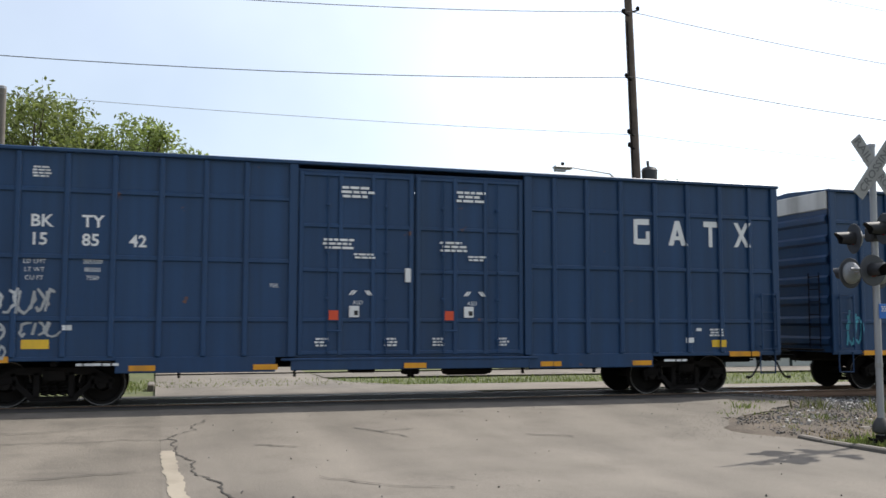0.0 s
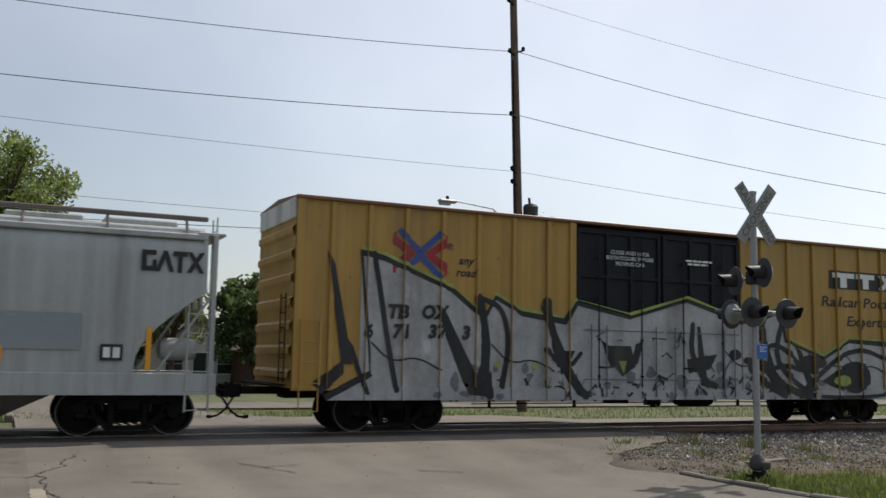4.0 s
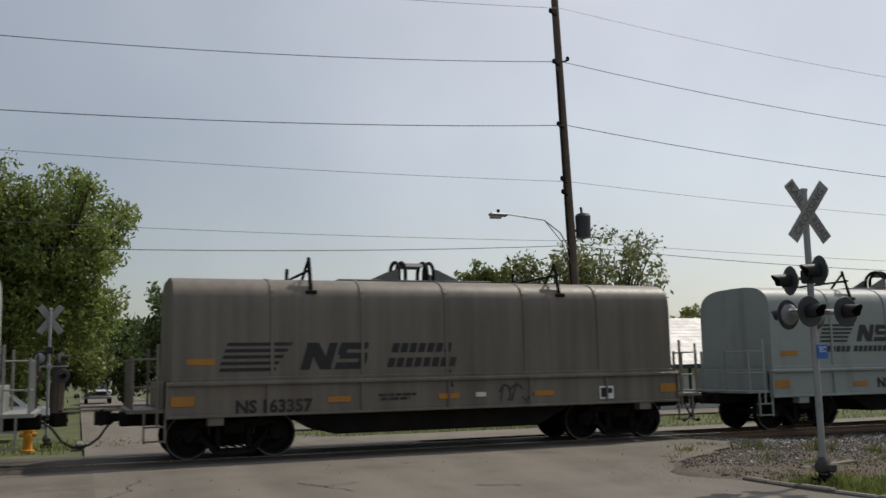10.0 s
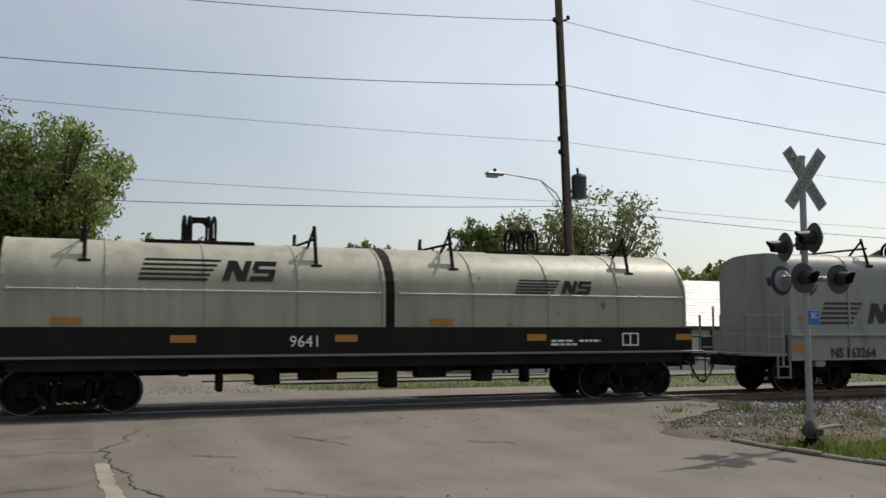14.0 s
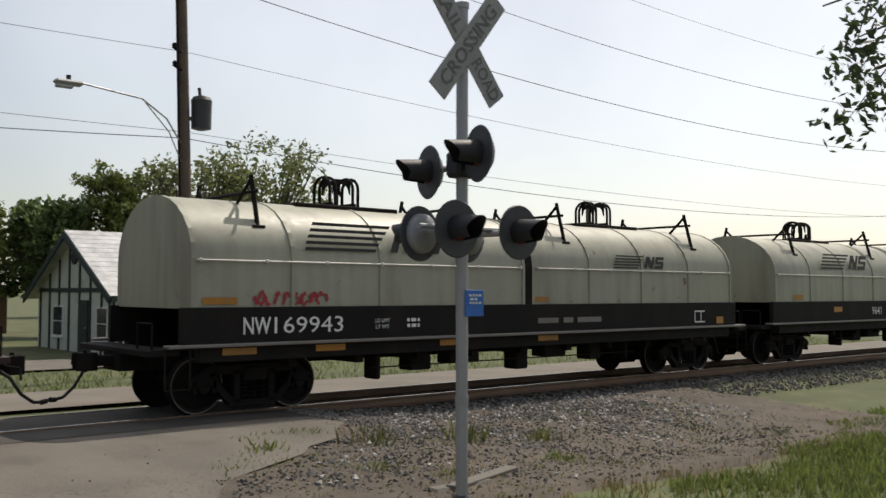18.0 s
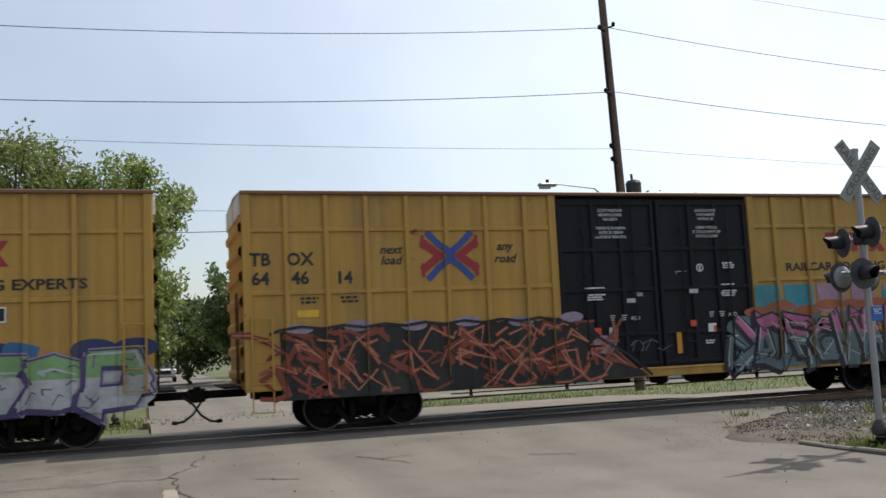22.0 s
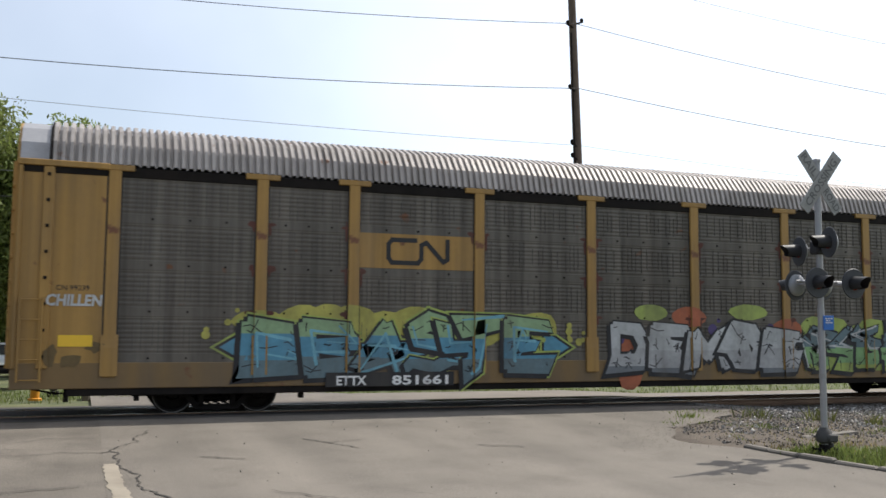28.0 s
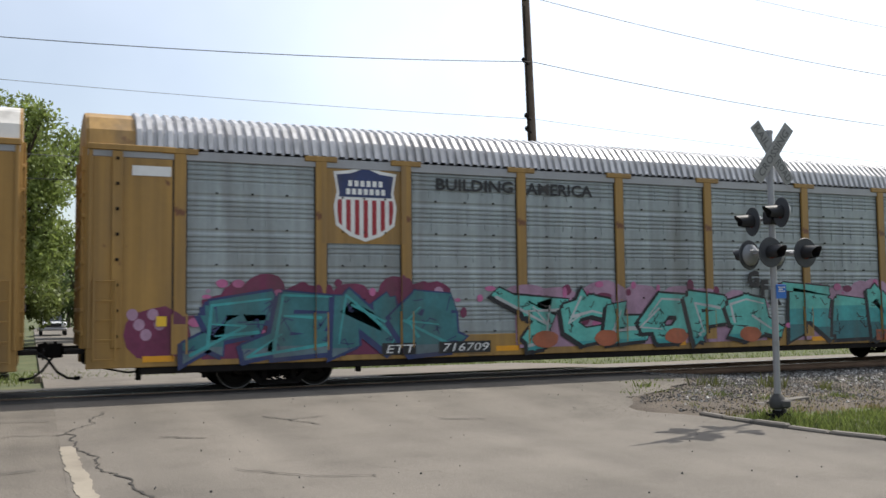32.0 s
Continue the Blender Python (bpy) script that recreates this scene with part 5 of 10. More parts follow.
def blue_boxcar(main):
    car, sd = boxcar("dark blue steel box car with white markings, rolling on the track", BLUE, BLUE, P_BK, (4.28, 2.97, 1.75), (-2.4, 2.72), roof_mat=BLUE, dip=0.68, reach=(9.6, 9.45))
    for t, x, z in (("BK", -7.38, 3.67), ("TY", -6.44, 3.68), ("15", -7.42, 3.31), ("85", -6.47, 3.31), ("42", -5.58, 3.31)):
        lettering(car, t, x, z, 0.235, MARK_WHITE, sd, bold=0.03)
    for i, (a, b) in enumerate((("LD LMT", "205500"), ("LT WT", "80500"), ("CU FT", "7550"))):
        lettering(car, a, -7.48, 2.87 - i * 0.16, 0.085, MARK_WHITE, sd)
        lettering(car, b, -6.42, 2.88 - i * 0.16, 0.085, MARK_WHITE, sd)
    lettering(car, "70K", -2.87, 2.46, 0.085, MARK_WHITE, sd)
    # the owner's mark, as plain blocks
    ring = [rect(5.55, 3.85, 0.1, 0.42), rect(5.74, 4.02, 0.34, 0.1), rect(5.74, 3.68, 0.34, 0.1), rect(5.87, 3.76, 0.1, 0.2)]
    ring = tall(ring)
    painted(car, "owner_mark", ring, MARK_WHITE, sd, 2)
    painted(car, "owner_mark", tall([[(6.42, 3.63), (6.6, 4.06), (6.72, 4.06), (6.9, 3.63), (6.78, 3.63), (6.66, 3.9), (6.54, 3.63)][:3] + [(6.55, 3.63)], [(6.6, 4.06), (6.72, 4.06), (6.9, 3.63), (6.77, 3.63)], rect(6.66, 3.76, 0.2, 0.07)]), MARK_WHITE, sd, 2)
    painted(car, "owner_mark", tall([rect(7.57, 4.02, 0.38, 0.1), rect(7.57, 3.8, 0.1, 0.36)]), MARK_WHITE, sd, 2)
    painted(car, "owner_mark", tall([rect(8.44, 3.85, 0.11, 0.43, 0.75), rect(8.44, 3.85, 0.11, 0.43, -0.75)]), MARK_WHITE, sd, 2)
    stencil(car, -7.39, 4.72, 0.42, 4, 0.035, MARK_WHITE, sd, 2)
    door_marks(car, sd, (-1.12, 1.45))
    for x in (-1.62, 0.94):
        painted(car, "red_placard", [rect(x, 1.85, 0.2, 0.2)], STICK_RED, sd, 3)
    painted(car, "yellow_placard", [rect(-7.42, 1.26, 0.5, 0.18)], REFLECT_Y, sd, 3)
    painted(car, "yellow_placard", [rect(7.75, 1.22, 0.4, 0.17)], REFLECT_Y, sd, 3)
    stencil(car, 7.7, 1.55, 0.42, 3, 0.04, MARK_WHITE, sd, 21)
    stencil(car, -6.3, 0.86, 0.9, 1, 0.05, MARK_WHITE, sd, 22)
    stencil(car, 6.6, 0.83, 0.9, 1, 0.05, MARK_WHITE, sd, 23)
    painted(car, "white_placard", [rect(0.0, 2.72, 0.13, 0.3)], MARK_WHITE, sd, 3)
    painted(car, "white_placard", [rect(-6.85, 1.58, 0.17, 0.1), rect(6.95, 1.3, 0.22, 0.12), rect(7.2, 1.55, 0.14, 0.07)], MARK_WHITE, sd, 3)
    reflectors(car, sd, (-8.3, 8.43), 0.97, 0.85, 0.12)
    reflectors(car, sd, (-5.44, -3.02, 0.16, 3.35, 5.65), 0.78, 0.5, 0.11)
    if main:
        scrawl(car, sd, -8.85, -7.05, 1.88, 2.35, 7, 5, SPRAY["white"], 0.05)
        scrawl(car, sd, -7.75, -7.05, 1.42, 1.68, 3, 6, SPRAY["white"], 0.045)
        scrawl(car, sd, -8.6, -7.95, 0.98, 1.22, 3, 7, SPRAY["white"], 0.04)
        n = 14
        painted(car, "spray_tag", line_of([(-8.17 + 0.2 * math.cos(2 * math.pi * k / n), 1.5 + 0.18 * math.sin(2 * math.pi * k / n)) for k in range(n + 1)], 0.05) + [rect(-8.17, 1.54, 0.34, 0.05), rect(-8.17, 1.44, 0.05, 0.18)], SPRAY["white"], sd, 3)
    else:
        scrawl(car, sd, -9.2, -8.75, 1.15, 1.95, 2, 8, SPRAY["cyan"], 0.05)
    return car


def logo_cross(car, sd, x, z, k=1.0):
    """A plain bow-shaped emblem: blue arms that meet, red arms nested outside."""
    for sx in (-1, 1):
        arm = [(x + sx * k * u, z + k * v) for u, v in ((0.52, 0.52), (0.3, 0.3), (0.1, 0.14), (0.03, 0.0), (0.1, -0.14), (0.3, -0.3), (0.52, -0.52))]
        painted(car, "emblem", line_of(arm, 0.15 * k), MARK_BLUE, sd, 3)
        dart = [(x + sx * k * u, z + k * v) for u, v in ((0.64, 0.3), (0.24, 0.0), (0.64, -0.3))]
        painted(car, "emblem", line_of(dart, 0.18 * k), MARK_RED, sd, 4)
        for v in (-1, 1):
            barb = [(x + sx * k * 0.66, z + v * k * 0.46), (x + sx * k * 0.66, z + v * k * 0.2)]
            painted(car, "emblem", line_of(barb, 0.08 * k), MARK_RED, sd, 5)


def door_print(car, side):
    """White notices on a pair of black plug doors."""
    ink = MARK_WHITE
    for x, rows in ((-1.2, ("CLOSE THIS DOOR", "BEFORE CLOSING", "MAIN DOOR", "", "CIERRE ESTA PUERTA", "ANTES DE CERRAR", "LA PUERTA PRINCIPAL")),
                    (1.4, ("CLOSE AND LOCK", "DOORS BEFORE", "MOVING CAR", "", "CIERRE Y PONGA", "EL SEGURO ANTES DE", "MOVER EL CARRO"))):
        for i, t in enumerate(rows):
            if t:
                lettering(car, t, x, 4.68 - i * 0.105, 0.068, ink, side, width=len(t) * 0.043, bold=0.0)
    n = 14
    painted(car, "round_mark", line_of([(1.13 + 0.085 * math.cos(2 * math.pi * k / n), 3.28 + 0.085 * math.sin(2 * math.pi * k / n)) for k in range(n + 1)], 0.025) + [rect(1.13, 3.28, 0.035, 0.11)], ink, side, 2)
    painted(car, "scratch", [rect(0.6, 3.2, 0.3, 0.012), rect(0.49, 3.17, 0.012, 0.06, 0.5)], ink, side, 2)
    for x, z, w, rows, k in ((-1.69, 2.86, 0.6, 1, 51), (-1.69, 2.7, 0.5, 3, 52), (1.92, 2.86, 0.5, 1, 53), (1.9, 2.7, 0.48, 3, 54), (1.95, 3.38, 0.38, 3, 55), (-1.72, 1.52, 0.34, 3, 56), (1.95, 1.6, 0.36, 3, 57), (2.38, 1.6, 0.26, 3, 58), (-1.3, 1.45, 0.16, 2, 59), (1.3, 1.52, 0.3, 2, 60)):
        stencil(car, x, z, w, rows, 0.032, ink, side, k)
    lettering(car, "70K", -0.57, 2.68, 0.1, ink, side)
    painted(car, "stencil_patch", [rect(-0.77, 2.54, 0.26, 0.1)], SPRAY["white"], side, 2)
    painted(car, "stencil_patch", [rect(0.92, 2.72, 0.24, 0.1)], SPRAY["white"], side, 2)
    scrawl(car, side, -0.9, 0.1, 1.35, 1.62, 3, 61, SPRAY["grey"], 0.018)
    for x in (-1.28, 1.38):
        lettering(car, "ASD", x + 0.58, 2.13, 0.095, ink, side)
        painted(car, "placard", [rect(x - 0.02, 1.83, 0.22, 0.2)], ink, side, 3)
        painted(car, "placard_print", [rect(x + 0.05, 1.81, 0.07, 0.13)], STICK_RED, side, 5)
        for dx, sl in ((-0.02, 0.45), (0.28, -0.45)):
            for j in range(3):
                painted(car, "latch_mark", [rect(x + dx, 2.1 + 0.05 * j, 0.09 + 0.025 * j, 0.016, sl)], ink, side, 3)


def ttx_block(car, sd, x, z, w, h, mat):
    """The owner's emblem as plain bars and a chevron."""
    a = x - w / 2
    painted(car, "emblem", [rect(a + w * 0.3, z + h * 0.39, w * 0.62, h * 0.22), rect(a + w * 0.18, z - h * 0.08, w * 0.1, h * 0.8), rect(a + w * 0.45, z - h * 0.08, w * 0.1, h * 0.8),
                            rect(a + w * 0.82, z, w * 0.11, h, 0.72), rect(a + w * 0.82, z, w * 0.11, h, -0.72)], mat, sd, 2)


def yellow_boxcar(number, seed):
    lab = dict(a="silver and black", b="fiery orange and pink", c="green, white and brown")[seed]
    grid = (4.28, 2.95) if seed != "a" else ()
    car, sd = boxcar("faded yellow box car, black doors, %s graffiti" % lab, YELLOW if seed != "a" else YELLOW_B, DOOR_BLACK, P_TTX, grid, (-2.6, 2.6), dip=0.72, roof_mat=ROOF_TAN, sill_mat=YELLOW, reach=(9.65, 9.7) if seed == "a" else (9.74, 9.45))
    if seed == "a":
        for t, x, z in (("TB", -7.29, 2.68), ("OX", -6.39, 2.7), ("6", -7.97, 2.24), ("71", -7.19, 2.24), ("37", -6.32, 2.26), ("3", -5.58, 2.26)):
            lettering(car, t, x, z, 0.29, MARK_BLACK, sd, slant=0.15, bold=0.07, level=12)
        lettering(car, "any", -5.6, 3.86, 0.19, MARK_BLACK, sd, slant=0.3, bold=0.03)
        lettering(car, "road", -5.6, 3.64, 0.19, MARK_BLACK, sd, slant=0.3, bold=0.03)
        logo_cross(car, sd, -6.75, 4.0, 0.95)
        painted(car, "emblem_board", [rect(7.27, 4.09, 2.77, 0.52)], MARK_BLACK, sd, 2)
        painted(car, "emblem", [rect(6.45, 4.22, 0.86, 0.14), rect(6.45, 4.05, 0.26, 0.36), rect(7.32, 4.22, 0.74, 0.14), rect(7.32, 4.05, 0.26, 0.36), rect(8.12, 4.08, 0.22, 0.42, 0.85), rect(8.12, 4.08, 0.22, 0.42, -0.85)], MARK_WHITE, sd, 4)
        lettering(car, "Railcar Pooling", 7.18, 3.42, 0.28, MARK_BLACK, sd, slant=0.15, width=3.27, bold=0.02)
        lettering(car, "Experts", 7.3, 2.88, 0.28, MARK_BLACK, sd, slant=0.15, width=1.55, bold=0.02)
        lettering(car, "CLOSE AND LOCK", -1.0, 4.38, 0.1, MARK_WHITE, sd)
        lettering(car, "BOTH DOORS BEFORE", -1.0, 4.24, 0.1, MARK_WHITE, sd)
        lettering(car, "MOVING CAR", -1.0, 4.1, 0.1, MARK_WHITE, sd)
        stencil(car, 1.2, 4.3, 0.9, 2, 0.05, MARK_WHITE, sd, 4)
        # silver field with black outline
        topline = [(-8.9, 0.8), (-7.9, 1.3), (-8.15, 3.95), (-7.6, 3.85), (-5.9, 3.2), (-5.1, 2.6), (-4.8, 3.1), (-4.1, 2.75), (-2.9, 2.6), (-2.6, 3.05), (-1.0, 2.75), (0.8, 3.25), (2.6, 2.75), (4.0, 3.15), (4.2, 2.3), (5.6, 1.85), (6.6, 2.35), (8.2, 2.3), (9.3, 1.5), (9.4, 1.05)]
        sil = [[(a[0], 0.73), (b[0], 0.73), b, a] for a, b in zip(topline, topline[1:]) if b[0] > a[0]]
        painted(car, "graffiti_fill", sil, SPRAY["silver"], sd, 4, "silver sprayed field", step=0.0001)
        painted(car, "graffiti_outline", line_of(topline, 0.1, random.Random(2), 0.5), SPRAY["black"], sd, 6)
        r = random.Random(4)
        spikes = [[(-8.95, 3.95), (-8.75, 3.6), (-8.3, 1.5), (-8.55, 1.5)], [(-8.55, 2.2), (-8.3, 1.9), (-7.9, 0.85), (-8.0, 0.85)], [(-9.2, 1.1), (-8.5, 1.6), (-8.5, 1.3), (-9.0, 0.85)],
                  [(-6.3, 2.65), (-6.1, 2.75), (-5.1, 0.95), (-5.5, 0.85)], [(-5.5, 0.85), (-4.85, 0.8), (-4.9, 1.4), (-5.25, 1.1)], [(-5.2, 2.0), (-4.95, 2.1), (-4.95, 1.3), (-5.2, 1.2)]]
        spikes += [[(-3.6, 3.0), (-3.4, 2.85), (-2.75, 1.6), (-3.1, 1.5)], [(-3.1, 1.6), (-2.75, 1.5), (-2.4, 0.78), (-2.6, 0.85)], [(-3.1, 1.9), (-2.65, 1.9), (-3.0, 1.3)],
                   [(-1.9, 2.2), (-1.65, 2.05), (-1.35, 1.55), (-1.6, 1.5)], [(-1.65, 2.05), (-1.0, 2.05), (-0.85, 1.55), (-1.25, 1.3), (-1.55, 1.6)], [(-0.6, 2.2), (-0.85, 2.1), (-1.0, 1.6), (-0.8, 1.6)],
                   [(1.1, 2.6), (1.2, 2.6), (1.4, 1.3), (1.15, 1.3)], [(0.75, 1.75), (1.75, 1.9), (1.5, 1.5), (0.8, 1.4)], [(1.2, 1.4), (1.8, 1.1), (1.7, 1.0), (1.2, 1.1)]]
        spikes += [[(3.1, 2.9), (3.35, 2.75), (4.0, 0.95), (3.7, 0.9)], [(4.5, 2.2), (4.75, 2.05), (5.3, 1.0), (5.05, 0.9)]]
        for x, z, rx, rz in ((2.35, 1.9, 0.22, 0.14), (5.2, 1.75, 0.5, 0.2), (6.75, 1.36, 0.66, 0.44)):
            spikes.append(blob(x, z, rx, rz, r))
        spikes.append([(5.5, 1.22), (6.3, 0.95), (6.5, 1.75)])
        painted(car, "graffiti_spike", spikes, SPRAY["black"], sd, 7)
        curves = []
        for x in (-7.9, -4.9, 2.0, 5.0, 6.4, 8.0):
            curves += line_of(curved([(x, 2.0), (x + 0.5, 1.55), (x + 1.1, 1.7), (x + 1.7, 1.4)]), 0.035)
        for k in range(22):
            x, z = r.uniform(-2.6, 5.0), r.uniform(0.85, 2.3)
            curves += line_of([(x, z), (x + r.uniform(-0.25, 0.25), z + r.uniform(-0.35, 0.35)), (x + r.uniform(-0.5, 0.5), z + r.uniform(-0.3, 0.2))], r.uniform(0.015, 0.045), r, 0.6, 0.4)
        n = 26
        for w, pts in ((0.16, [(3.1, 2.8), (4.0, 3.15), (4.3, 3.1), (3.95, 2.56), (3.83, 1.85), (4.23, 1.36), (5.15, 0.82)]), (0.2, [(3.03, 1.68), (3.52, 1.47), (4.22, 1.0), (5.0, 0.82)]), (0.13, [(3.52, 1.47), (4.13, 1.68), (4.96, 1.46), (5.5, 1.85)]),
                       (0.1, [(5.47, 0.8), (6.3, 0.78), (7.4, 0.8), (8.3, 0.9), (9.1, 1.1), (9.4, 1.8)]), (0.14, [(4.67, 0.82), (5.06, 1.15), (5.79, 1.65), (6.37, 2.0), (7.19, 2.14), (8.02, 1.87)]), (0.14, [(3.41, 2.07), (3.78, 2.22), (4.26, 2.03), (4.69, 1.62), (5.23, 1.48)]), (0.22, [(2.71, 1.75), (3.3, 1.72), (3.77, 1.39), (4.14, 0.95)]), (0.14, [(8.82, 1.84), (9.24, 1.4), (9.3, 1.05)]),
                       (0.12, [(-7.86, 3.95), (-7.69, 3.1), (-7.52, 2.1), (-7.27, 0.95)]), (0.22, [(-5.24, 3.05), (-5.1, 2.43), (-5.01, 1.68), (-5.28, 1.24), (-4.95, 0.84)]), (0.13, [(-4.62, 1.05), (-4.43, 2.0), (-4.6, 2.85), (-5.1, 3.05)]),
                       (0.2, [(-3.43, 3.05), (-3.29, 2.46), (-2.95, 1.53), (-2.35, 0.82)]), (0.12, [(-3.43, 1.91), (-2.87, 1.45), (-2.48, 1.84)]), (0.16, [(0.96, 2.65), (0.87, 1.85), (1.42, 1.12)]), (0.18, [(2.85, 1.6), (3.4, 1.15), (4.1, 0.85)])):
            curves += band(curved(pts), w, r.uniform(-0.4, 0.4))
        for k in range(60):
            x, z = r.uniform(-4.9, 5.2), r.uniform(0.78, 1.35)
            curves += line_of([(x, z), (x + r.uniform(-0.12, 0.12), z + r.uniform(-0.2, 0.2)), (x + r.uniform(-0.2, 0.2), z + r.uniform(-0.1, 0.1))], r.uniform(0.015, 0.06), r, 0.7, 0.4)
        painted(car, "graffiti_line", curves, SPRAY["black"], sd, 8)
        shade = []
        for k in range(40):
            x, z = r.uniform(-7.5, 9.0), r.uniform(0.8, 1.6)
            shade.append(blob(x, z, r.uniform(0.04, 0.2), r.uniform(0.05, 0.2), r, 9, 0.35))
        painted(car, "graffiti_shade", shade, SPRAY["grey"], sd, 5)
        painted(car, "graffiti_shine", [blob(r.uniform(-7.5, 9.0), r.uniform(0.9, 2.3), r.uniform(0.04, 0.14), r.uniform(0.06, 0.2), r, 9, 0.3) for k in range(18)], SPRAY["white"], sd, 6)
        painted(car, "graffiti_glow", line_of([(x, z + 0.1) for x, z in topline[2:]], 0.05, r, 0.8), SPRAY["lime"], sd, 5)
        painted(car, "graffiti_yellow", [[(-1.37, 1.68), (-1.13, 1.68), (-1.22, 1.36)], blob(-4.75, 1.55, 0.07, 0.09, r), blob(-3.75, 1.52, 0.07, 0.09, r), blob(6.3, 1.24, 0.32, 0.16, r)], SPRAY["lime"], sd, 9)
        for x in (-2.2, -1.75, -0.25, 0.35, 1.95, 2.3):
            part("lock_rod", Shape().tube([(x, sd.depth(x, 1.5) - 0.075, 0.8), (x, sd.depth(x, 1.5) - 0.075, 2.55)], 0.018, 6), SPRAY["grey"], car)
        for x, z, w in ((-1.2, 2.42, 2.4), (1.3, 2.42, 2.4), (-1.2, 1.22, 2.4), (1.3, 1.22, 2.4)):
            painted(car, "door_seam", [rect(x, z, w, 0.025)], SPRAY["grey"], sd, 9)
        reflectors(car, sd, (-6.34, -2.87, 0.49, 3.3, 6.9), 1.5, 0.14, 0.5)
    else:
        dz = 0.0 if seed == "b" else 0.2
        n = number
        for t, x, z in (("TB", -9.1, 3.66 + dz), ("OX", -8.4, 3.66 + dz), (n[0], -9.1, 3.26 + dz), (n[1], -8.4, 3.26 + dz), (n[2], -7.53, 3.25 + dz)):
            x -= (0.27 if x < -9 else 0.14 if x < -8 else 0.07) * (1.0 if seed == "b" else 0.45)
            lettering(car, t, x, z, 0.26, MARK_BLACK, sd, bold=0.04)
        lx = -5.2 if seed == "b" else -4.5
        for t, x, z in (("next", lx - 1.36, 3.82), ("load", lx - 1.36, 3.6), ("any", lx + 1.3, 3.82), ("road", lx + 1.3, 3.6)):
            lettering(car, t, x, z, 0.19, MARK_BLACK, sd, slant=0.3, bold=0.03)
        logo_cross(car, sd, lx, 3.68, 0.95)
        ttx_block(car, sd, 5.9, 3.86, 1.9, 0.5, MARK_RED)
        lettering(car, "RAILCAR POOLING EXPERTS", 5.93, 3.25, 0.2, MARK_BLACK, sd, width=4.55, bold=0.035)
        stencil(car, -8.35, 2.82, 0.4, 2, 0.05, MARK_BLACK, sd, 31)
        stencil(car, -7.5, 2.82, 0.4, 2, 0.05, MARK_BLACK, sd, 32)
        painted(car, "yellow_placard", [rect(-8.4, 2.5, 0.45, 0.15)], REFLECT_Y, sd, 3)
        door_print(car, sd)
        painted(car, "inspection_panel", [rect(6.45 if seed == "c" else 7.55, 2.68, 0.6, 0.3)], MARK_WHITE, sd, 3)
        painted(car, "inspection_print", [rect(6.3 if seed == "c" else 7.4, 2.68, 0.24, 0.24), rect(6.6 if seed == "c" else 7.7, 2.68, 0.24, 0.24)], MARK_BLACK, sd, 5)
        if seed == "b":
            painted(car, "red_placard", [rect(-1.7, 1.85, 0.17, 0.17), rect(0.85, 1.95, 0.17, 0.15)], STICK_RED, sd, 3)
            S = SPRAY
            r = random.Random(12)
            field = [rect(-5.4, 1.42, 7.2, 1.42)] + [blob(-8.4 + k * 0.95, 2.05, 0.62, 0.16, r) for k in range(7)] + [[(-1.8, 0.75), (-0.5, 0.78), (-1.1, 1.3), (-1.8, 1.9)]]
            painted(car, "graffiti_fill", field, paint("spray_soot", (0.022, 0.024, 0.022), vary=0.4, scale=9, rough=0.7), sd, 4, "charcoal and ember lava graffiti")
            cracks, glowy = [], []
            for k in range(105):
                x, z = r.uniform(-9.1, -1.4), r.uniform(0.78, 2.05)
                pts = [(x, z)]
                for _ in range(r.choice((2, 3, 3))):
                    x, z = x + r.uniform(-0.5, 0.5), min(2.1, max(0.75, z + r.uniform(-0.45, 0.45)))
                    pts.append((x, z))
                cracks += line_of(pts, r.uniform(0.05, 0.12), r, 0.5, 0.3)
                if k % 2:
                    glowy += line_of(pts, 0.028, r, 0.4)
            painted(car, "graffiti_crack", cracks, paint("spray_dull_ember", (0.23, 0.05, 0.03), vary=0.35, scale=6), sd, 6)
            painted(car, "graffiti_glint", glowy, paint("spray_ember", (0.5, 0.2, 0.12)), sd, 8)
            painted(car, "graffiti_outline", line_of([(-9.2, 2.1)] + [(-9 + k * 0.45, 2.17 + 0.06 * (k % 2)) for k in range(15)] + [(-2.0, 1.9), (-0.9, 1.25), (-0.4, 0.8)], 0.06), S["black"], sd, 9)
            painted(car, "graffiti_smoke", [blob(-1.55, 1.55, 0.3, 0.22, r)] + [blob(-8.6 + 1.25 * k, 2.17 + 0.04 * (k % 2), 0.3, 0.12, r) for k in range(6)], S["lilac"], sd, 5)
            for x, z, w, h, m in ((3.0, 2.5, 0.74, 0.62, "cyan"), (3.95, 2.5, 0.8, 0.62, "cyan"), (4.95, 2.5, 0.84, 0.64, "mauve"), (5.95, 2.5, 0.74, 0.62, "mauve"), (6.9, 2.42, 0.7, 0.5, "cyan"), (6.9, 2.72, 0.6, 0.16, "mauve"), (7.75, 2.4, 0.5, 0.36, "cyan"), (9.15, 2.3, 0.45, 0.42, "cyan")):
                painted(car, "graffiti_panel", [rect(x, z, w, h), blob(x, z - h * 0.4, w * 0.56, h * 0.3, r)], S[m], sd, 3)
            painted(car, "graffiti_haze", [blob(2.7 + 0.72 * k, 2.2 + r.uniform(-0.06, 0.1), 0.42, 0.13, r) for k in range(10)], S["orange"], sd, 3.6)
            graffiti(car, sd, 2.0, 9.4, 0.78, 2.2, 10, 41, S["pink"], S["slate"], S["black"], S["slate"], S["white"], cut=0.55, weight=0.28, wild=0.16, sharp=True, label="pink and slate wild-style letters")
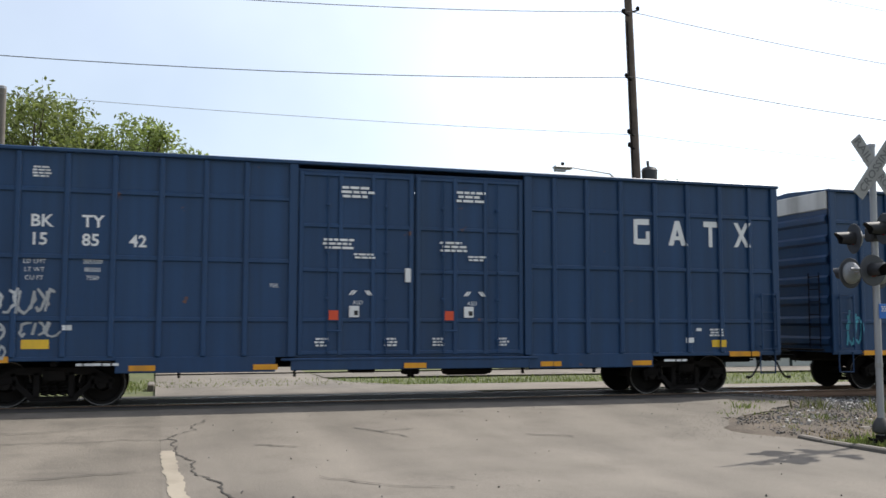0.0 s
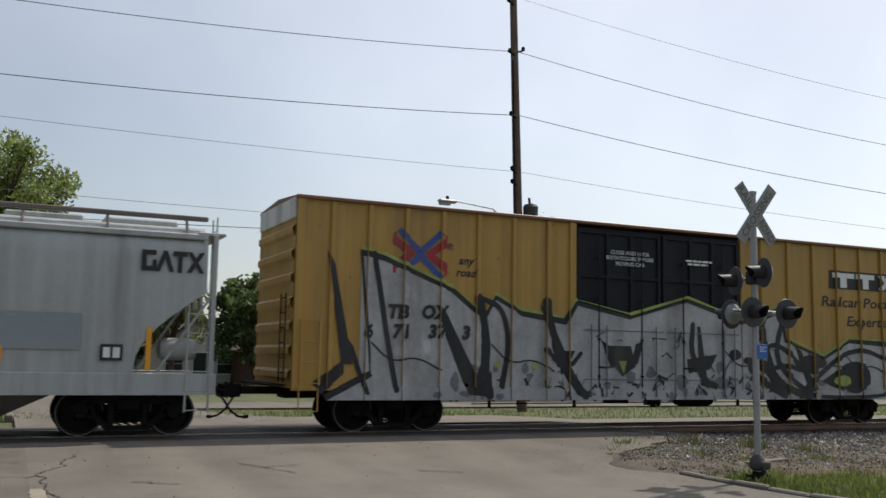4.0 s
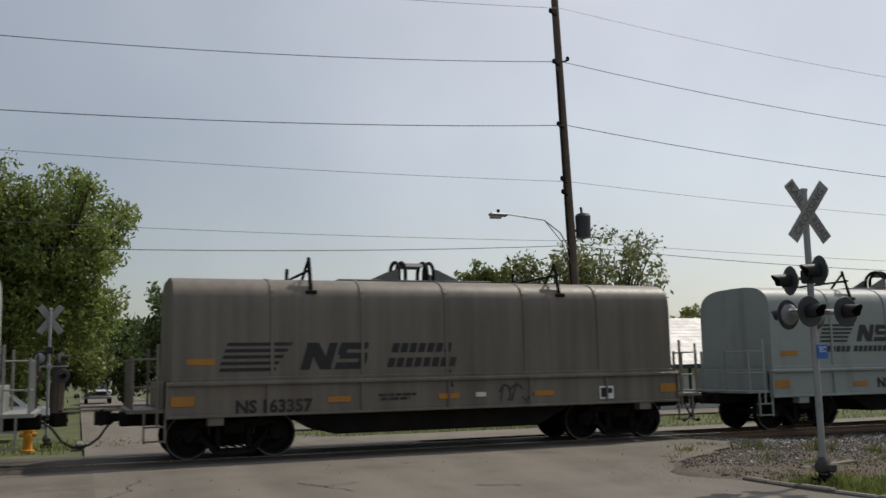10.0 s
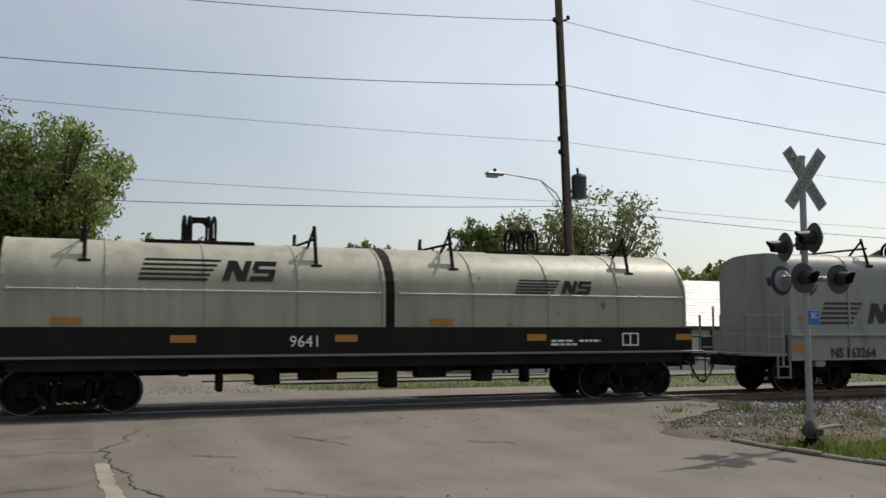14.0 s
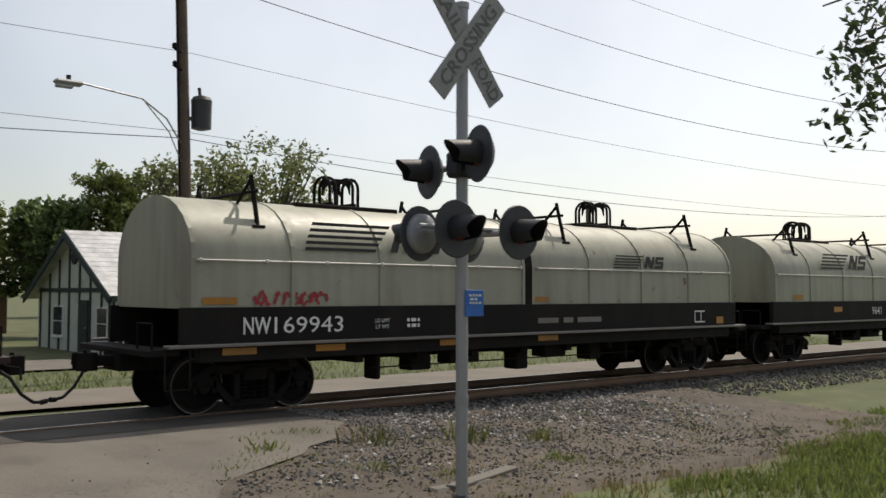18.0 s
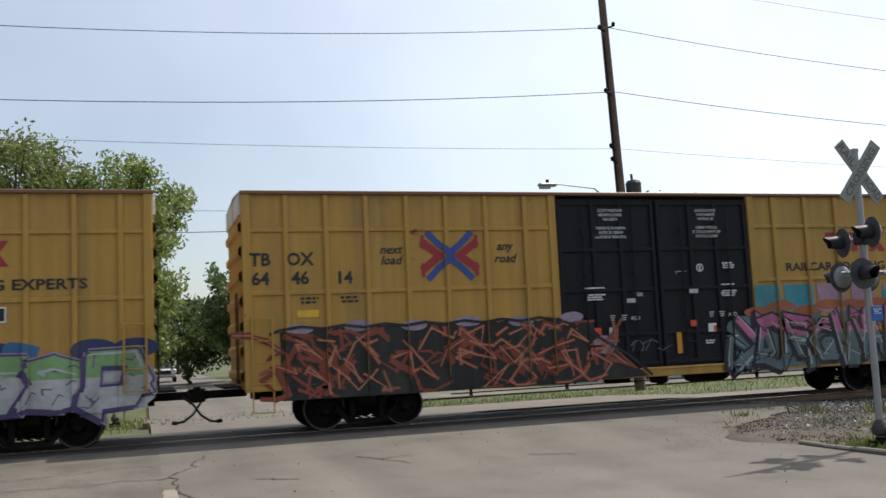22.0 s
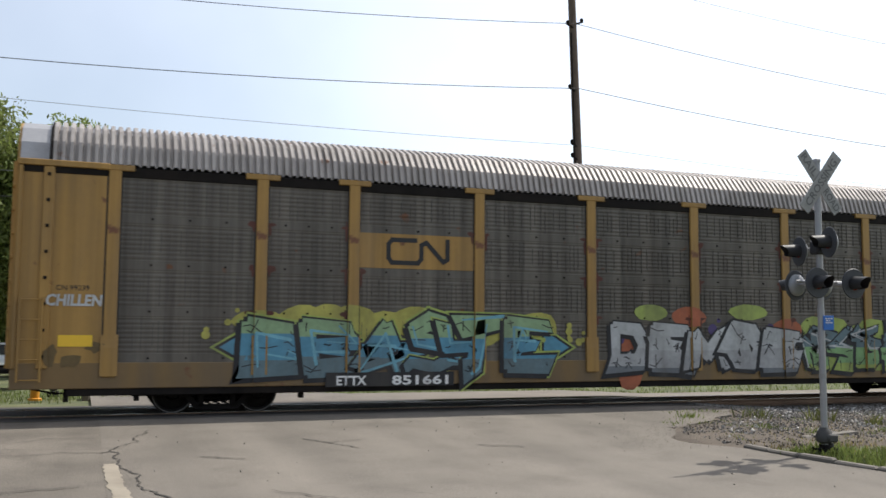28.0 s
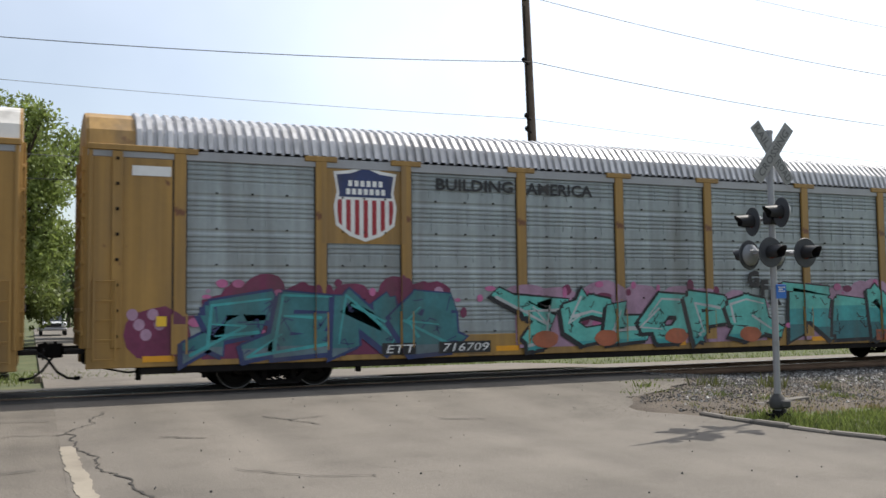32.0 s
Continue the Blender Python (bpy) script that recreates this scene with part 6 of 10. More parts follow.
            reflectors(car, sd, (-8.6, -6.2, -3.0, 0.43, 6.4), 1.5, 0.13, 0.5)
        else:
            S = SPRAY
            r = random.Random(3)
            painted(car, "graffiti_splash", [blob(1.95 + 0.25 * k, 1.0 + 0.2 * k, 0.42 - 0.08 * k, 0.34 - 0.06 * k, r, 12, 0.15) for k in range(3)] + [blob(7.0, 1.95, 0.35, 0.2, r, 12, 0.2)], S["blue"], sd, 2)
            painted(car, "graffiti_puff", [blob(x, 1.95, 0.42, 0.22, r, 12, 0.12) for x in (3.8, 5.6, 6.5, 8.3, 9.1)], S["navy"], sd, 1)
            graffiti(car, sd, 2.4, 9.3, 0.78, 2.1, (2, 1, 10, 1, 4, 12), 43, S["green"], S["white"], S["purple"], None, S["white"], cut=0.5, weight=0.34, halo=S["lilac"], sharp=True, block=True, label="green and white letters with a purple edge")
            painted(car, "graffiti_back", [rect(5.85, 1.15, 6.9, 0.78), blob(2.5, 1.15, 0.3, 0.36, r), blob(9.25, 1.2, 0.25, 0.36, r)], S["white"], sd, 2.5)
            # brown letters on navy and cyan
            painted(car, "graffiti_back", [rect(-5.5, 1.2, 6.9, 0.86)] + [blob(-8.6 + 0.75 * k, 1.66, 0.55, 0.22, r) for k in range(9)] + [[(-2.2, 0.78), (-1.2, 0.78), (-1.75, 1.3), (-2.4, 1.7)]], S["navy"], sd, 1)
            painted(car, "graffiti_splash", [blob(x, z, a, b, r, 12, 0.15) for x, z, a, b in ((-7.75, 1.98, 0.4, 0.2), (-6.4, 1.95, 0.55, 0.26), (-5.2, 1.95, 0.5, 0.2), (-4.0, 2.1, 0.4, 0.22), (-2.35, 1.75, 0.3, 0.3), (-1.75, 1.5, 0.42, 0.22), (-1.3, 1.15, 0.42, 0.24), (-9.2, 1.9, 0.3, 0.2))] + [[(-1.5, 0.76), (-0.2, 0.76), (-0.6, 1.1), (-1.4, 1.3)]], S["cyan"], sd, 3)
            brown = [[[(-7.5, 2.17), (-8.05, 2.27), (-8.63, 2.08), (-8.53, 1.59), (-7.82, 1.38), (-7.52, 0.98), (-8.1, 0.93), (-8.9, 0.9)]],
                     [[(-5.7, 2.18), (-6.32, 2.26), (-6.81, 1.84), (-6.93, 1.25), (-6.52, 1.0), (-5.5, 0.88)]],
                     [[(-5.46, 1.53), (-4.95, 2.13), (-4.2, 2.3)], [(-4.37, 2.24), (-4.44, 1.53), (-4.0, 0.93)], [(-5.5, 1.55), (-4.6, 1.5)], [(-5.3, 0.88), (-5.38, 1.3), (-4.95, 1.55)]],
                     [[(-3.8, 0.88), (-3.86, 1.5), (-3.84, 2.2)], [(-3.75, 2.33), (-3.5, 2.1), (-3.3, 1.53)], [(-3.36, 1.4), (-2.93, 2.08), (-2.72, 2.33), (-2.05, 2.27)], [(-2.8, 2.24), (-2.5, 1.42), (-2.15, 0.88)]]]
            sprayed(car, sd, [[(soften(q), 0.33) for q in word] for word in brown], 0.0, S["brown"], S["brown"], S["char"], random.Random(8), S["silver"], S["silver"], None, 0.06, "brown letters edged in silver and black", 2, "soft")
            reflectors(car, sd, (-9.0, -6.2, -2.9, 0.0, 3.3, 7.0), 1.5, 0.13, 0.5)
    return car


# ---- covered hopper ----
def hopper_car():
    car = thing("covered_hopper", "pale grey covered hopper car with patched paint", "hopper car", "cars of the freight train")
    Y, L = 1.5, 9.75
    prof = [(-Y, 1.22), (-Y - 0.03, 1.8), (-Y - 0.045, 2.5), (-Y - 0.03, 3.3), (-Y, 3.85), (-Y + 0.12, 4.02)]
    outline = lambda z: L if z > 2.9 else L - 1.35 * math.sin(math.pi / 2 * min(1.0, (2.9 - z) / 1.5))
    for sy in (-1, 1):
        s = Shape()
        nx = 24
        zs = [1.22, 1.4, 1.6, 1.8, 2.0, 2.2, 2.4, 2.6, 2.75, 2.9, 3.2, 3.55, 3.85, 4.02]
        ys = []
        for z in zs:
            for (ya, za), (yb, zb) in zip(prof, prof[1:]):
                if za <= z <= zb:
                    ys.append(ya + (yb - ya) * (z - za) / (zb - za))
                    break
        v = [(-outline(z) + 2 * outline(z) * i / nx, y * -sy if sy > 0 else y, z) for z, y in zip(zs, ys) for i in range(nx + 1)]
        if sy > 0:
            v = [(x, abs(y), z) for x, y, z in v]
        f = [(j * (nx + 1) + i, j * (nx + 1) + i + 1, (j + 1) * (nx + 1) + i + 1, (j + 1) * (nx + 1) + i) for j in range(len(zs) - 1) for i in range(nx)]
        s.add(v, f)
        part("side_sheet", s, HOPPER, car, smooth=True)
        y0, y1 = sorted((sy * (Y + 0.1), sy * (Y - 0.12)))
        part("side_sill", Shape().box(-L - 0.25, L + 0.25, y0, y1, 0.84, 1.27, 0.015).box(-L - 0.25, L + 0.25, min(y0, y1) - 0.02 if sy < 0 else y0, y1 if sy < 0 else y1 + 0.02, 0.84, 0.9), HOPPER, car)
        part("top_chord", Shape().box(-L, L, *sorted((sy * (Y + 0.01), sy * (Y - 0.12))), 3.98, 4.1, 0.02), HOPPER, car)
        rb = Shape().box(-L - 0.05, L + 0.05, *sorted((sy * 1.12, sy * 1.0)), 4.42, 4.52, 0.02)
        for k in range(13):
            x = -L + 0.4 + k * (2 * L - 0.8) / 12
            rb.tube([(x, sy * 1.3, 4.1), (x, sy * 1.16, 4.3), (x, sy * 1.06, 4.43)], 0.03, 6)
        part("running_board", rb, RUN_BROWN, car)
    r = Shape().prism([(-Y + 0.05, 4.02), (-0.95, 4.28), (0, 4.36), (0.95, 4.28), (Y - 0.05, 4.02), (Y - 0.05, 3.98), (-Y + 0.05, 3.98)], "x", -L, L)
    part("roof", r, HOPPER, car)
    for k in range(10):
        x = -L + 1.2 + k * (2 * L - 2.4) / 9
        part("hatch_cover", Shape().box(x - 0.75, x + 0.75, -0.32, 0.32, 4.34, 4.48, 0.03), HOPPER, car)
    for sg in (-1, 1):
        curve = [(outline(z) - 0.02, z) for z in zs[:10]]
        e = Shape().prism([(sg * x, z) for x, z in curve] + [(sg * (x - 0.08), z) for x, z in curve[::-1]], "y", -Y + 0.02, Y - 0.02)
        part("end_slope", e, HOPPER_DIRT, car)
        w = Shape().box(*sorted((sg * (L - 0.1), sg * L)), -Y + 0.01, Y - 0.01, 2.88, 4.02, 0.012)
        part("end_wall", w, HOPPER, car)
        for y in (-0.75, 0.0, 0.75):
            part("end_rib", Shape().box(*sorted((sg * (L - 0.02), sg * (L + 0.06))), y - 0.04, y + 0.04, 2.6, 4.0, 0.01), HOPPER, car)
        f = Shape()
        for y in (-Y + 0.02, Y - 0.02):
            f.box(*sorted((sg * (L + 0.1), sg * (L + 0.2))), y - 0.05, y + 0.05, 1.25, 4.1, 0.01)
            f.tube([(sg * (L + 0.15), y, 2.9), (sg * (L - 0.9), y, 1.3)], 0.03, 6)
        f.box(*sorted((sg * (L - 0.2), sg * (L + 0.35))), -Y, Y, 4.08, 4.14, 0.01)
        part("end_frame", f, HOPPER, car)
        part("ladder", ladder_shape(sg * (L - 0.12), -Y - 0.02, 0.5, 2.5, 0.46, 0.36), HOPPER, car)
        l2 = Shape()
        for y in (-1.3, -0.85):
            l2.tube([(sg * (L + 0.2), y, 1.3), (sg * (L + 0.2), y, 4.5)], 0.018, 6)
        for k in range(9):
            l2.tube([(sg * (L + 0.2), -1.3, 1.5 + k * 0.34), (sg * (L + 0.2), -0.85, 1.5 + k * 0.34)], 0.013, 6)
        part("end_ladder", l2, HOPPER, car)
        part("shear_plate", Shape().box(*sorted((sg * (L - 2.2), sg * (L + 0.2))), -1.35, 1.35, 1.15, 1.22, 0.01), HOPPER_DIRT, car)
    t = Shape().lathe([(0.04, -0.4), (0.19, -0.36), (0.23, -0.25), (0.23, 0.25), (0.19, 0.36), (0.04, 0.4)], 18, "x", (9.3, -1.0, 1.75))
    part("brake_reservoir", t, HOPPER, car, "pale grey brake air tank", True)
    for x in (-5.6, -1.9, 1.9, 5.6):
        b = Shape()
        v = [(x - 1.6, -1.2, 0.95), (x + 1.6, -1.2, 0.95), (x + 1.6, 1.2, 0.95), (x - 1.6, 1.2, 0.95), (x - 0.45, -0.5, 0.36), (x + 0.45, -0.5, 0.36), (x + 0.45, 0.5, 0.36), (x - 0.45, 0.5, 0.36)]
        b.add(v, [(0, 1, 5, 4), (1, 2, 6, 5), (2, 3, 7, 6), (3, 0, 4, 7), (4, 5, 6, 7)])
        b.box(x - 0.5, x + 0.5, -0.62, 0.62, 0.26, 0.38, 0.02).tube([(x - 0.2, -0.75, 0.3), (x - 0.2, 0.75, 0.3)], 0.05, 8)
        part("discharge_hopper", b, HOPPER_DIRT, car)
    s = Shape().box(-L - 0.2, L + 0.2, -0.3, 0.3, 0.8, 1.1, 0.02)
    part("centre_sill", s, STEEL_DARK, car)
    ends_gear(car, L + 0.62)
    bogie(car, -8.4)
    bogie(car, 8.4)
    sd = Side(-Y - 0.05, (), (), ((-11, 11, 0.8, 1.275, -Y - 0.105),))
    lettering(car, "GPLX", -7.55, 2.58, 0.23, MARK_BLACK, sd, bold=0.02)
    lettering(car, "748", -7.62, 2.1, 0.23, MARK_BLACK, sd, bold=0.02)
    stencil(car, -7.5, 1.62, 0.7, 2, 0.05, MARK_BLACK, sd, 5)
    stencil(car, -3.6, 1.85, 0.8, 2, 0.05, MARK_BLACK, sd, 6)
    stencil(car, 0.2, 1.9, 1.1, 2, 0.05, MARK_RED, sd, 9)
    for x, z, w, hh in ((-2.9, 2.32, 6.9, 1.05), (-8.4, 2.9, 0.75, 0.85), (4.6, 2.05, 5.6, 0.7), (-5.6, 1.45, 1.4, 0.3)):
        painted(car, "paint_patch", [rect(x, z, w, hh)], HOPPER_PATCH, sd, 1)
    for bars in ([rect(8.49, 3.5, 0.1, 0.42), rect(8.59, 3.66, 0.26, 0.1), rect(8.59, 3.34, 0.26, 0.1), rect(8.69, 3.42, 0.08, 0.2)], [rect(8.83, 3.5, 0.09, 0.42, 0.35), rect(8.96, 3.5, 0.09, 0.42, -0.35)], [rect(9.19, 3.66, 0.29, 0.1), rect(9.19, 3.46, 0.09, 0.36)], [rect(9.5, 3.5, 0.1, 0.42, 0.6), rect(9.5, 3.5, 0.1, 0.42, -0.6)]):
        painted(car, "owner_mark", bars, MARK_BLACK, sd, 2)
    painted(car, "inspection_panel", [rect(7.97, 1.66, 0.42, 0.32)], MARK_BLACK, sd, 2)
    painted(car, "inspection_print", [rect(7.88, 1.66, 0.13, 0.2), rect(8.06, 1.66, 0.13, 0.2)], MARK_WHITE, sd, 4)
    reflectors(car, sd, (-8.15, 8.66), 1.75, 0.1, 0.85)
    reflectors(car, sd, (-5.2, -2.3, 0.6, 3.3, 6.0), 1.6, 0.08, 0.3)
    painted(car, "lift_hole", [blob(-8.55, 1.03, 0.06, 0.08, random.Random(1), 10, 0)], MARK_BLACK, sd, 2)
    stencil(car, 4.5, 1.7, 0.9, 3, 0.05, MARK_BLACK, sd, 8)
    return car


# ---- coil steel cars ----
def round_profile(w, z0, z1, ztop, n=12, power=2.0):
    """Half round hood: upright sides to z1, then an arc to ztop."""
    pts = [(-w, z0), (-w, z1)]
    for k in range(1, n):
        a = math.pi * k / n
        c, s = math.cos(a), math.sin(a)
        pts.append((-w * (abs(c) ** (2 / power)) * (1 if c > 0 else -1), z1 + (ztop - z1) * (abs(s) ** (2 / power))))
    return pts + [(w, z1), (w, z0)]


def hood(car, name, x0, x1, prof, mat, seams, lip=True, label=""):
    s = Shape().prism(prof, "x", x0, x1)
    h = part(name, s, mat, car, label, True)
    grow = [(y * 1.012 + (0.004 if y > 0 else -0.004), z + (0.012 if z > prof[1][1] else 0)) for y, z in prof]
    n = len(grow)
    for x in seams:
        a, b = x - 0.035, x + 0.035
        k = Shape().add([(a, *p) for p in grow] + [(b, *p) for p in grow] + [(a, *p) for p in prof] + [(b, *p) for p in prof],
                        [(i, i + 1, i + 1 + n, i + n) for i in range(n - 1)] + [(i, i + 2 * n, i + 1 + 2 * n, i + 1) for i in range(n - 1)] + [(i + n, i + 1 + n, i + 1 + 3 * n, i + 3 * n) for i in range(n - 1)])
        part("hood_seam", k, mat, h)
    if lip:
        for sy in (-1, 1):
            part("hood_lip", Shape().box(x0 - 0.02, x1 + 0.02, *sorted((sy * (abs(prof[0][0]) + 0.03), sy * (abs(prof[0][0]) - 0.02))), prof[0][1] - 0.02, prof[0][1] + 0.08, 0.01), mat, h)
    return h


def hoop(x, z, half, high, rad=0.032):
    """An upright hoop across the car: two legs and a round head."""
    pts = [(x, -half, z - 0.04)] + [(x, -half * math.cos(math.pi * k / 10), z + high - half * 0.8 + half * 0.8 * math.sin(math.pi * k / 10)) for k in range(11)] + [(x, half, z - 0.04)]
    return Shape().tube(pts, rad, 6)


def lift_arch(car, x, z, mat, wide=0.64):
    """Lifting frame on a hood: a long base plate, two pairs of hoops across the car and arched plates between them."""
    f = part("lifting_frame", Shape().box(x - 1.15, x + 1.15, -0.45, 0.45, z - 0.12, z + 0.02, 0.015), mat, car)
    w, n = wide / 2, 8
    for sx in (-1, 1):
        for q in (w - 0.12, w):
            part("lifting_hoop", hoop(x + sx * q, z, 0.27, 0.58), mat, f)
        part("gusset", Shape().box(x + sx * (w - 0.06) - 0.05, x + sx * (w - 0.06) + 0.05, -0.24, 0.24, z, z + 0.1, 0.015), mat, f)
    for y in (-0.17, 0.17):
        a = Shape()
        for k in range(n):
            u, v = -1 + 2 * k / n, -1 + 2 * (k + 1) / n
            e = w - 0.12
            a.prism([(x + u * e, z + 0.46 - 0.2 * u ** 4), (x + v * e, z + 0.46 - 0.2 * v ** 4), (x + v * e, z + 0.55), (x + u * e, z + 0.55)], "y", y - 0.02, y + 0.02)
        part("arched_plate", a, mat, f)
    return f


SADDLE_GREY = material("grey_saddle_steel", (0.15, 0.155, 0.15), 0.65, vary=0.25, dirt_amount=0.4)


def lift_saddle(car, x, z, mat, high=0.5):
    """Lifting saddle on a hood: a long base strip, two thick hoops across the car, a curved plate from one to the other, and sloping feet."""
    f = part("lifting_saddle", Shape().box(x - 1.9, x + 1.9, -0.42, 0.42, z - 0.1, z + 0.05, 0.012), mat, car)
    for sx in (-1, 1):
        for q in (0.27, 0.43):
            part("lifting_hoop", hoop(x + sx * q, z, 0.34, high, 0.045), STEEL_DARK, f)
        for y in (-0.36, 0.36):
            tri = [(x + sx * 0.45, z + 0.02), (x + sx * 1.15, z + 0.02), (x + sx * 0.5, z + high * 0.62), (x + sx * 0.45, z + high * 0.62)]
            part("gusset", Shape().prism(tri if sx > 0 else tri[::-1], "y", y - 0.02, y + 0.02), mat, f)
    roof, n = Shape(), 8
    for k in range(n):
        quad = []
        for rr, j in ((0.33, k), (0.33, k + 1), (0.3, k + 1), (0.3, k)):
            a = math.pi * (0.2 + 0.6 * j / n)
            quad.append((-rr * math.cos(a), z + high - 0.27 + rr * 0.8 * math.sin(a)))
        roof.prism(quad, "x", x - 0.3, x + 0.3)
    part("saddle_plate", roof, mat, f)
    return f


def guide_arm(car, x, z, mat, foot=1.2, drop=0.4):
    """Guide posts on both shoulders of a hood, each with a brace, joined by a bar across the roof."""
    s = Shape().tube([(x, -foot + 0.05, z + 0.2), (x, foot - 0.05, z + 0.2)], 0.03, 6)
    g = part("guide_arm", s, mat, car)
    for sy in (-1, 1):
        p = Shape().tube([(x, sy * foot, z - drop), (x, sy * (foot - 0.24), z + 0.48)], 0.042, 6)
        p.box(x - 0.12, x + 0.12, *sorted((sy * (foot + 0.06), sy * (foot - 0.06))), z - drop - 0.05, z - drop + 0.03, 0.012)
        part("guide_post", p, mat, g)
        part("brace", Shape().tube([(x - 0.02, sy * (foot - 0.22), z + 0.4), (x - 0.06, sy * (foot - 0.62), z + 0.02)], 0.032, 6), mat, g)
    return g


def ns_mark(car, sd, x, z, k, mat, words=0):
    """Stripes and two slanted blocks, with bars where the name stands."""
    back, wide = ((-1.2, 2.0), (-1.0, 1.35), (-0.9, 1.35))[words]
    x -= (0.0, 0.65, 0.3)[words] * k
    polys = [rect(x + (back + 0.1 - 0.07 * i + 0.03 * (i == 4)) * k, z + (0.26 - 0.13 * i) * k, (wide - 0.05 * i) * k, 0.068 * k, 0.5) for i in range(5)]
    polys += [rect(x + 0.12 * k, z, 0.2 * k, 0.56 * k, 0.3), [(x + 0.08 * k, z + 0.28 * k), (x + 0.34 * k, z + 0.28 * k), (x + 0.62 * k, z - 0.28 * k), (x + 0.36 * k, z - 0.28 * k)], rect(x + 0.58 * k, z, 0.18 * k, 0.56 * k, 0.3),
              rect(x + 1.12 * k, z + 0.21 * k, 0.62 * k, 0.14 * k, 0.3), rect(x + 1.1 * k, z, 0.6 * k, 0.12 * k, 0.3), rect(x + 1.02 * k, z - 0.21 * k, 0.66 * k, 0.14 * k, 0.3), rect(x + 0.86 * k, z + 0.1 * k, 0.18 * k, 0.16 * k, 0.3), rect(x + 1.3 * k, z - 0.1 * k, 0.18 * k, 0.16 * k, 0.3)]
    for p in polys[:5]:
        painted(car, "emblem_stripe", [p], mat, sd, 2)
    painted(car, "emblem_block", polys[5:8], mat, sd, 2)
    painted(car, "emblem_block", polys[8:], mat, sd, 2)
    r = random.Random(3)
    out = []
    if words == 1:
        for i, (a, n) in enumerate(((2.05, 7), (1.95, 8))):
            out += [rect(x + (a + 0.205 * j) * k, z + (0.16 - 0.32 * i) * k, 0.15 * k, 0.2 * k, 0.25) for j in range(n)]
    if words == 2:
        out += [rect(x + (-1.72 + 0.21 * j + (0.12 if j > 6 else 0)) * k, z - 0.52 * k, 0.155 * k, 0.19 * k, 0.25) for j in range(15)]
    for p in out:
        painted(car, "name_bar", [p], mat, sd, 2)


def coil_car_single(label, paint_mat, marks, number, words, mark_mat):
    """Coil car with one long square-shouldered hood."""
    car = thing("coil_car", label, "coil car", "cars of the freight train")
    H = 6.03
    prof = round_profile(1.44, 1.58, 3.0, 3.78, 16, 3.4)
    hood(car, "hood", -H + 0.12, H - 0.12, prof, paint_mat, (-3.9, -1.95, 0.0, 1.95, 3.9))
    for sy in (-1, 1):
        s = Shape()
        s.box(-H, H, *sorted((sy * 1.52, sy * 1.42)), 0.88, 1.58, 0.01)
        s.box(-H, H, *sorted((sy * 1.6, sy * 1.36)), 1.5, 1.57, 0.012)
        s.box(-H, H, *sorted((sy * 1.58, sy * 1.4)), 0.86, 0.92, 0.012)
        for k in range(7):
            x = -H + 0.03 + k * (2 * H - 0.06) / 6
            s.box(x - 0.025, x + 0.025, *sorted((sy * 1.57, sy * 1.45)), 0.92, 1.5, 0.006)
        part("side_sill", s, paint_mat, car)
    b = Shape().prism([(-3.4, 0.9), (-2.5, 0.42), (2.3, 0.42), (3.3, 0.9)], "y", -1.25, 1.25)
    part("trough", b, STEEL_DARK, car)
    for sg in (-1, 1):
        e = Shape().box(*sorted((sg * H, sg * (H + 0.72))), -1.45, 1.45, 0.98, 1.06, 0.01)
        e.box(*sorted((sg * (H + 0.02), sg * (H + 0.1))), -1.4, 1.4, 1.06, 1.6, 0.01)
        part("end_platform", e, paint_mat, car)
        g = Shape()
        for x, y in ((0.15, 1.42), (0.62, 1.42), (0.62, 0.5)):
            part("handrail_post", Shape().box(sg * (H + x) - 0.025, sg * (H + x) + 0.025, y - 0.025, y + 0.025, 0.7 if x < 0.3 else 1.0, 2.35 if x < 0.3 else 2.1, 0.006), paint_mat, car)
        for x, y in ((0.15, -1.42), (0.62, -1.42), (0.62, -0.5)):
            g.box(sg * (H + x) - 0.025, sg * (H + x) + 0.025, y - 0.025, y + 0.025, 0.7 if x < 0.3 else 1.0, 2.35 if x < 0.3 else 2.1, 0.006)
        for z in (1.5, 2.05):
            g.tube([(sg * (H + 0.62), -1.42, z), (sg * (H + 0.62), -0.5, z)], 0.018, 6)
            g.tube([(sg * (H + 0.15), -1.42, z), (sg * (H + 0.62), -1.42, z)], 0.018, 6)
        part("handrail", g, paint_mat, car)
        st = Shape()
        for z in (0.42, 0.7):
            st.box(*sorted((sg * (H - 0.02), sg * (H + 0.42))), -1.52, -1.4, z, z + 0.03)
        for x in (0.0, 0.4):
            st.box(sg * (H + x) - 0.02, sg * (H + x) + 0.02, -1.52, -1.48, 0.4, 1.0)
        part("step_frame", st, paint_mat, car)
        part("jacking_pad", Shape().box(sg * 5.05 - 0.16, sg * 5.05 + 0.16, -1.55, -1.3, 0.7, 0.88, 0.01), paint_mat, car)
    w = Shape()
    w.lathe([(0.24, -0.02), (0.27, 0.0), (0.24, 0.02)], 18, "x", (H + 0.66, 0.75, 2.0))
    w.tube([(H + 0.66, 0.5, 2.0), (H + 0.66, 1.0, 2.0)], 0.015, 6).tube([(H + 0.66, 0.75, 1.1), (H + 0.66, 0.75, 2.26)], 0.02, 6)
    part("brake_wheel", w, STEEL_DARK, car)
    part("centre_sill", Shape().box(-H - 0.8, H + 0.8, -0.3, 0.3, 0.7, 1.0, 0.02), STEEL_DARK, car)
    lift_saddle(car, -0.3, 3.78, SADDLE_GREY, 0.56 if words == 2 else 0.5)
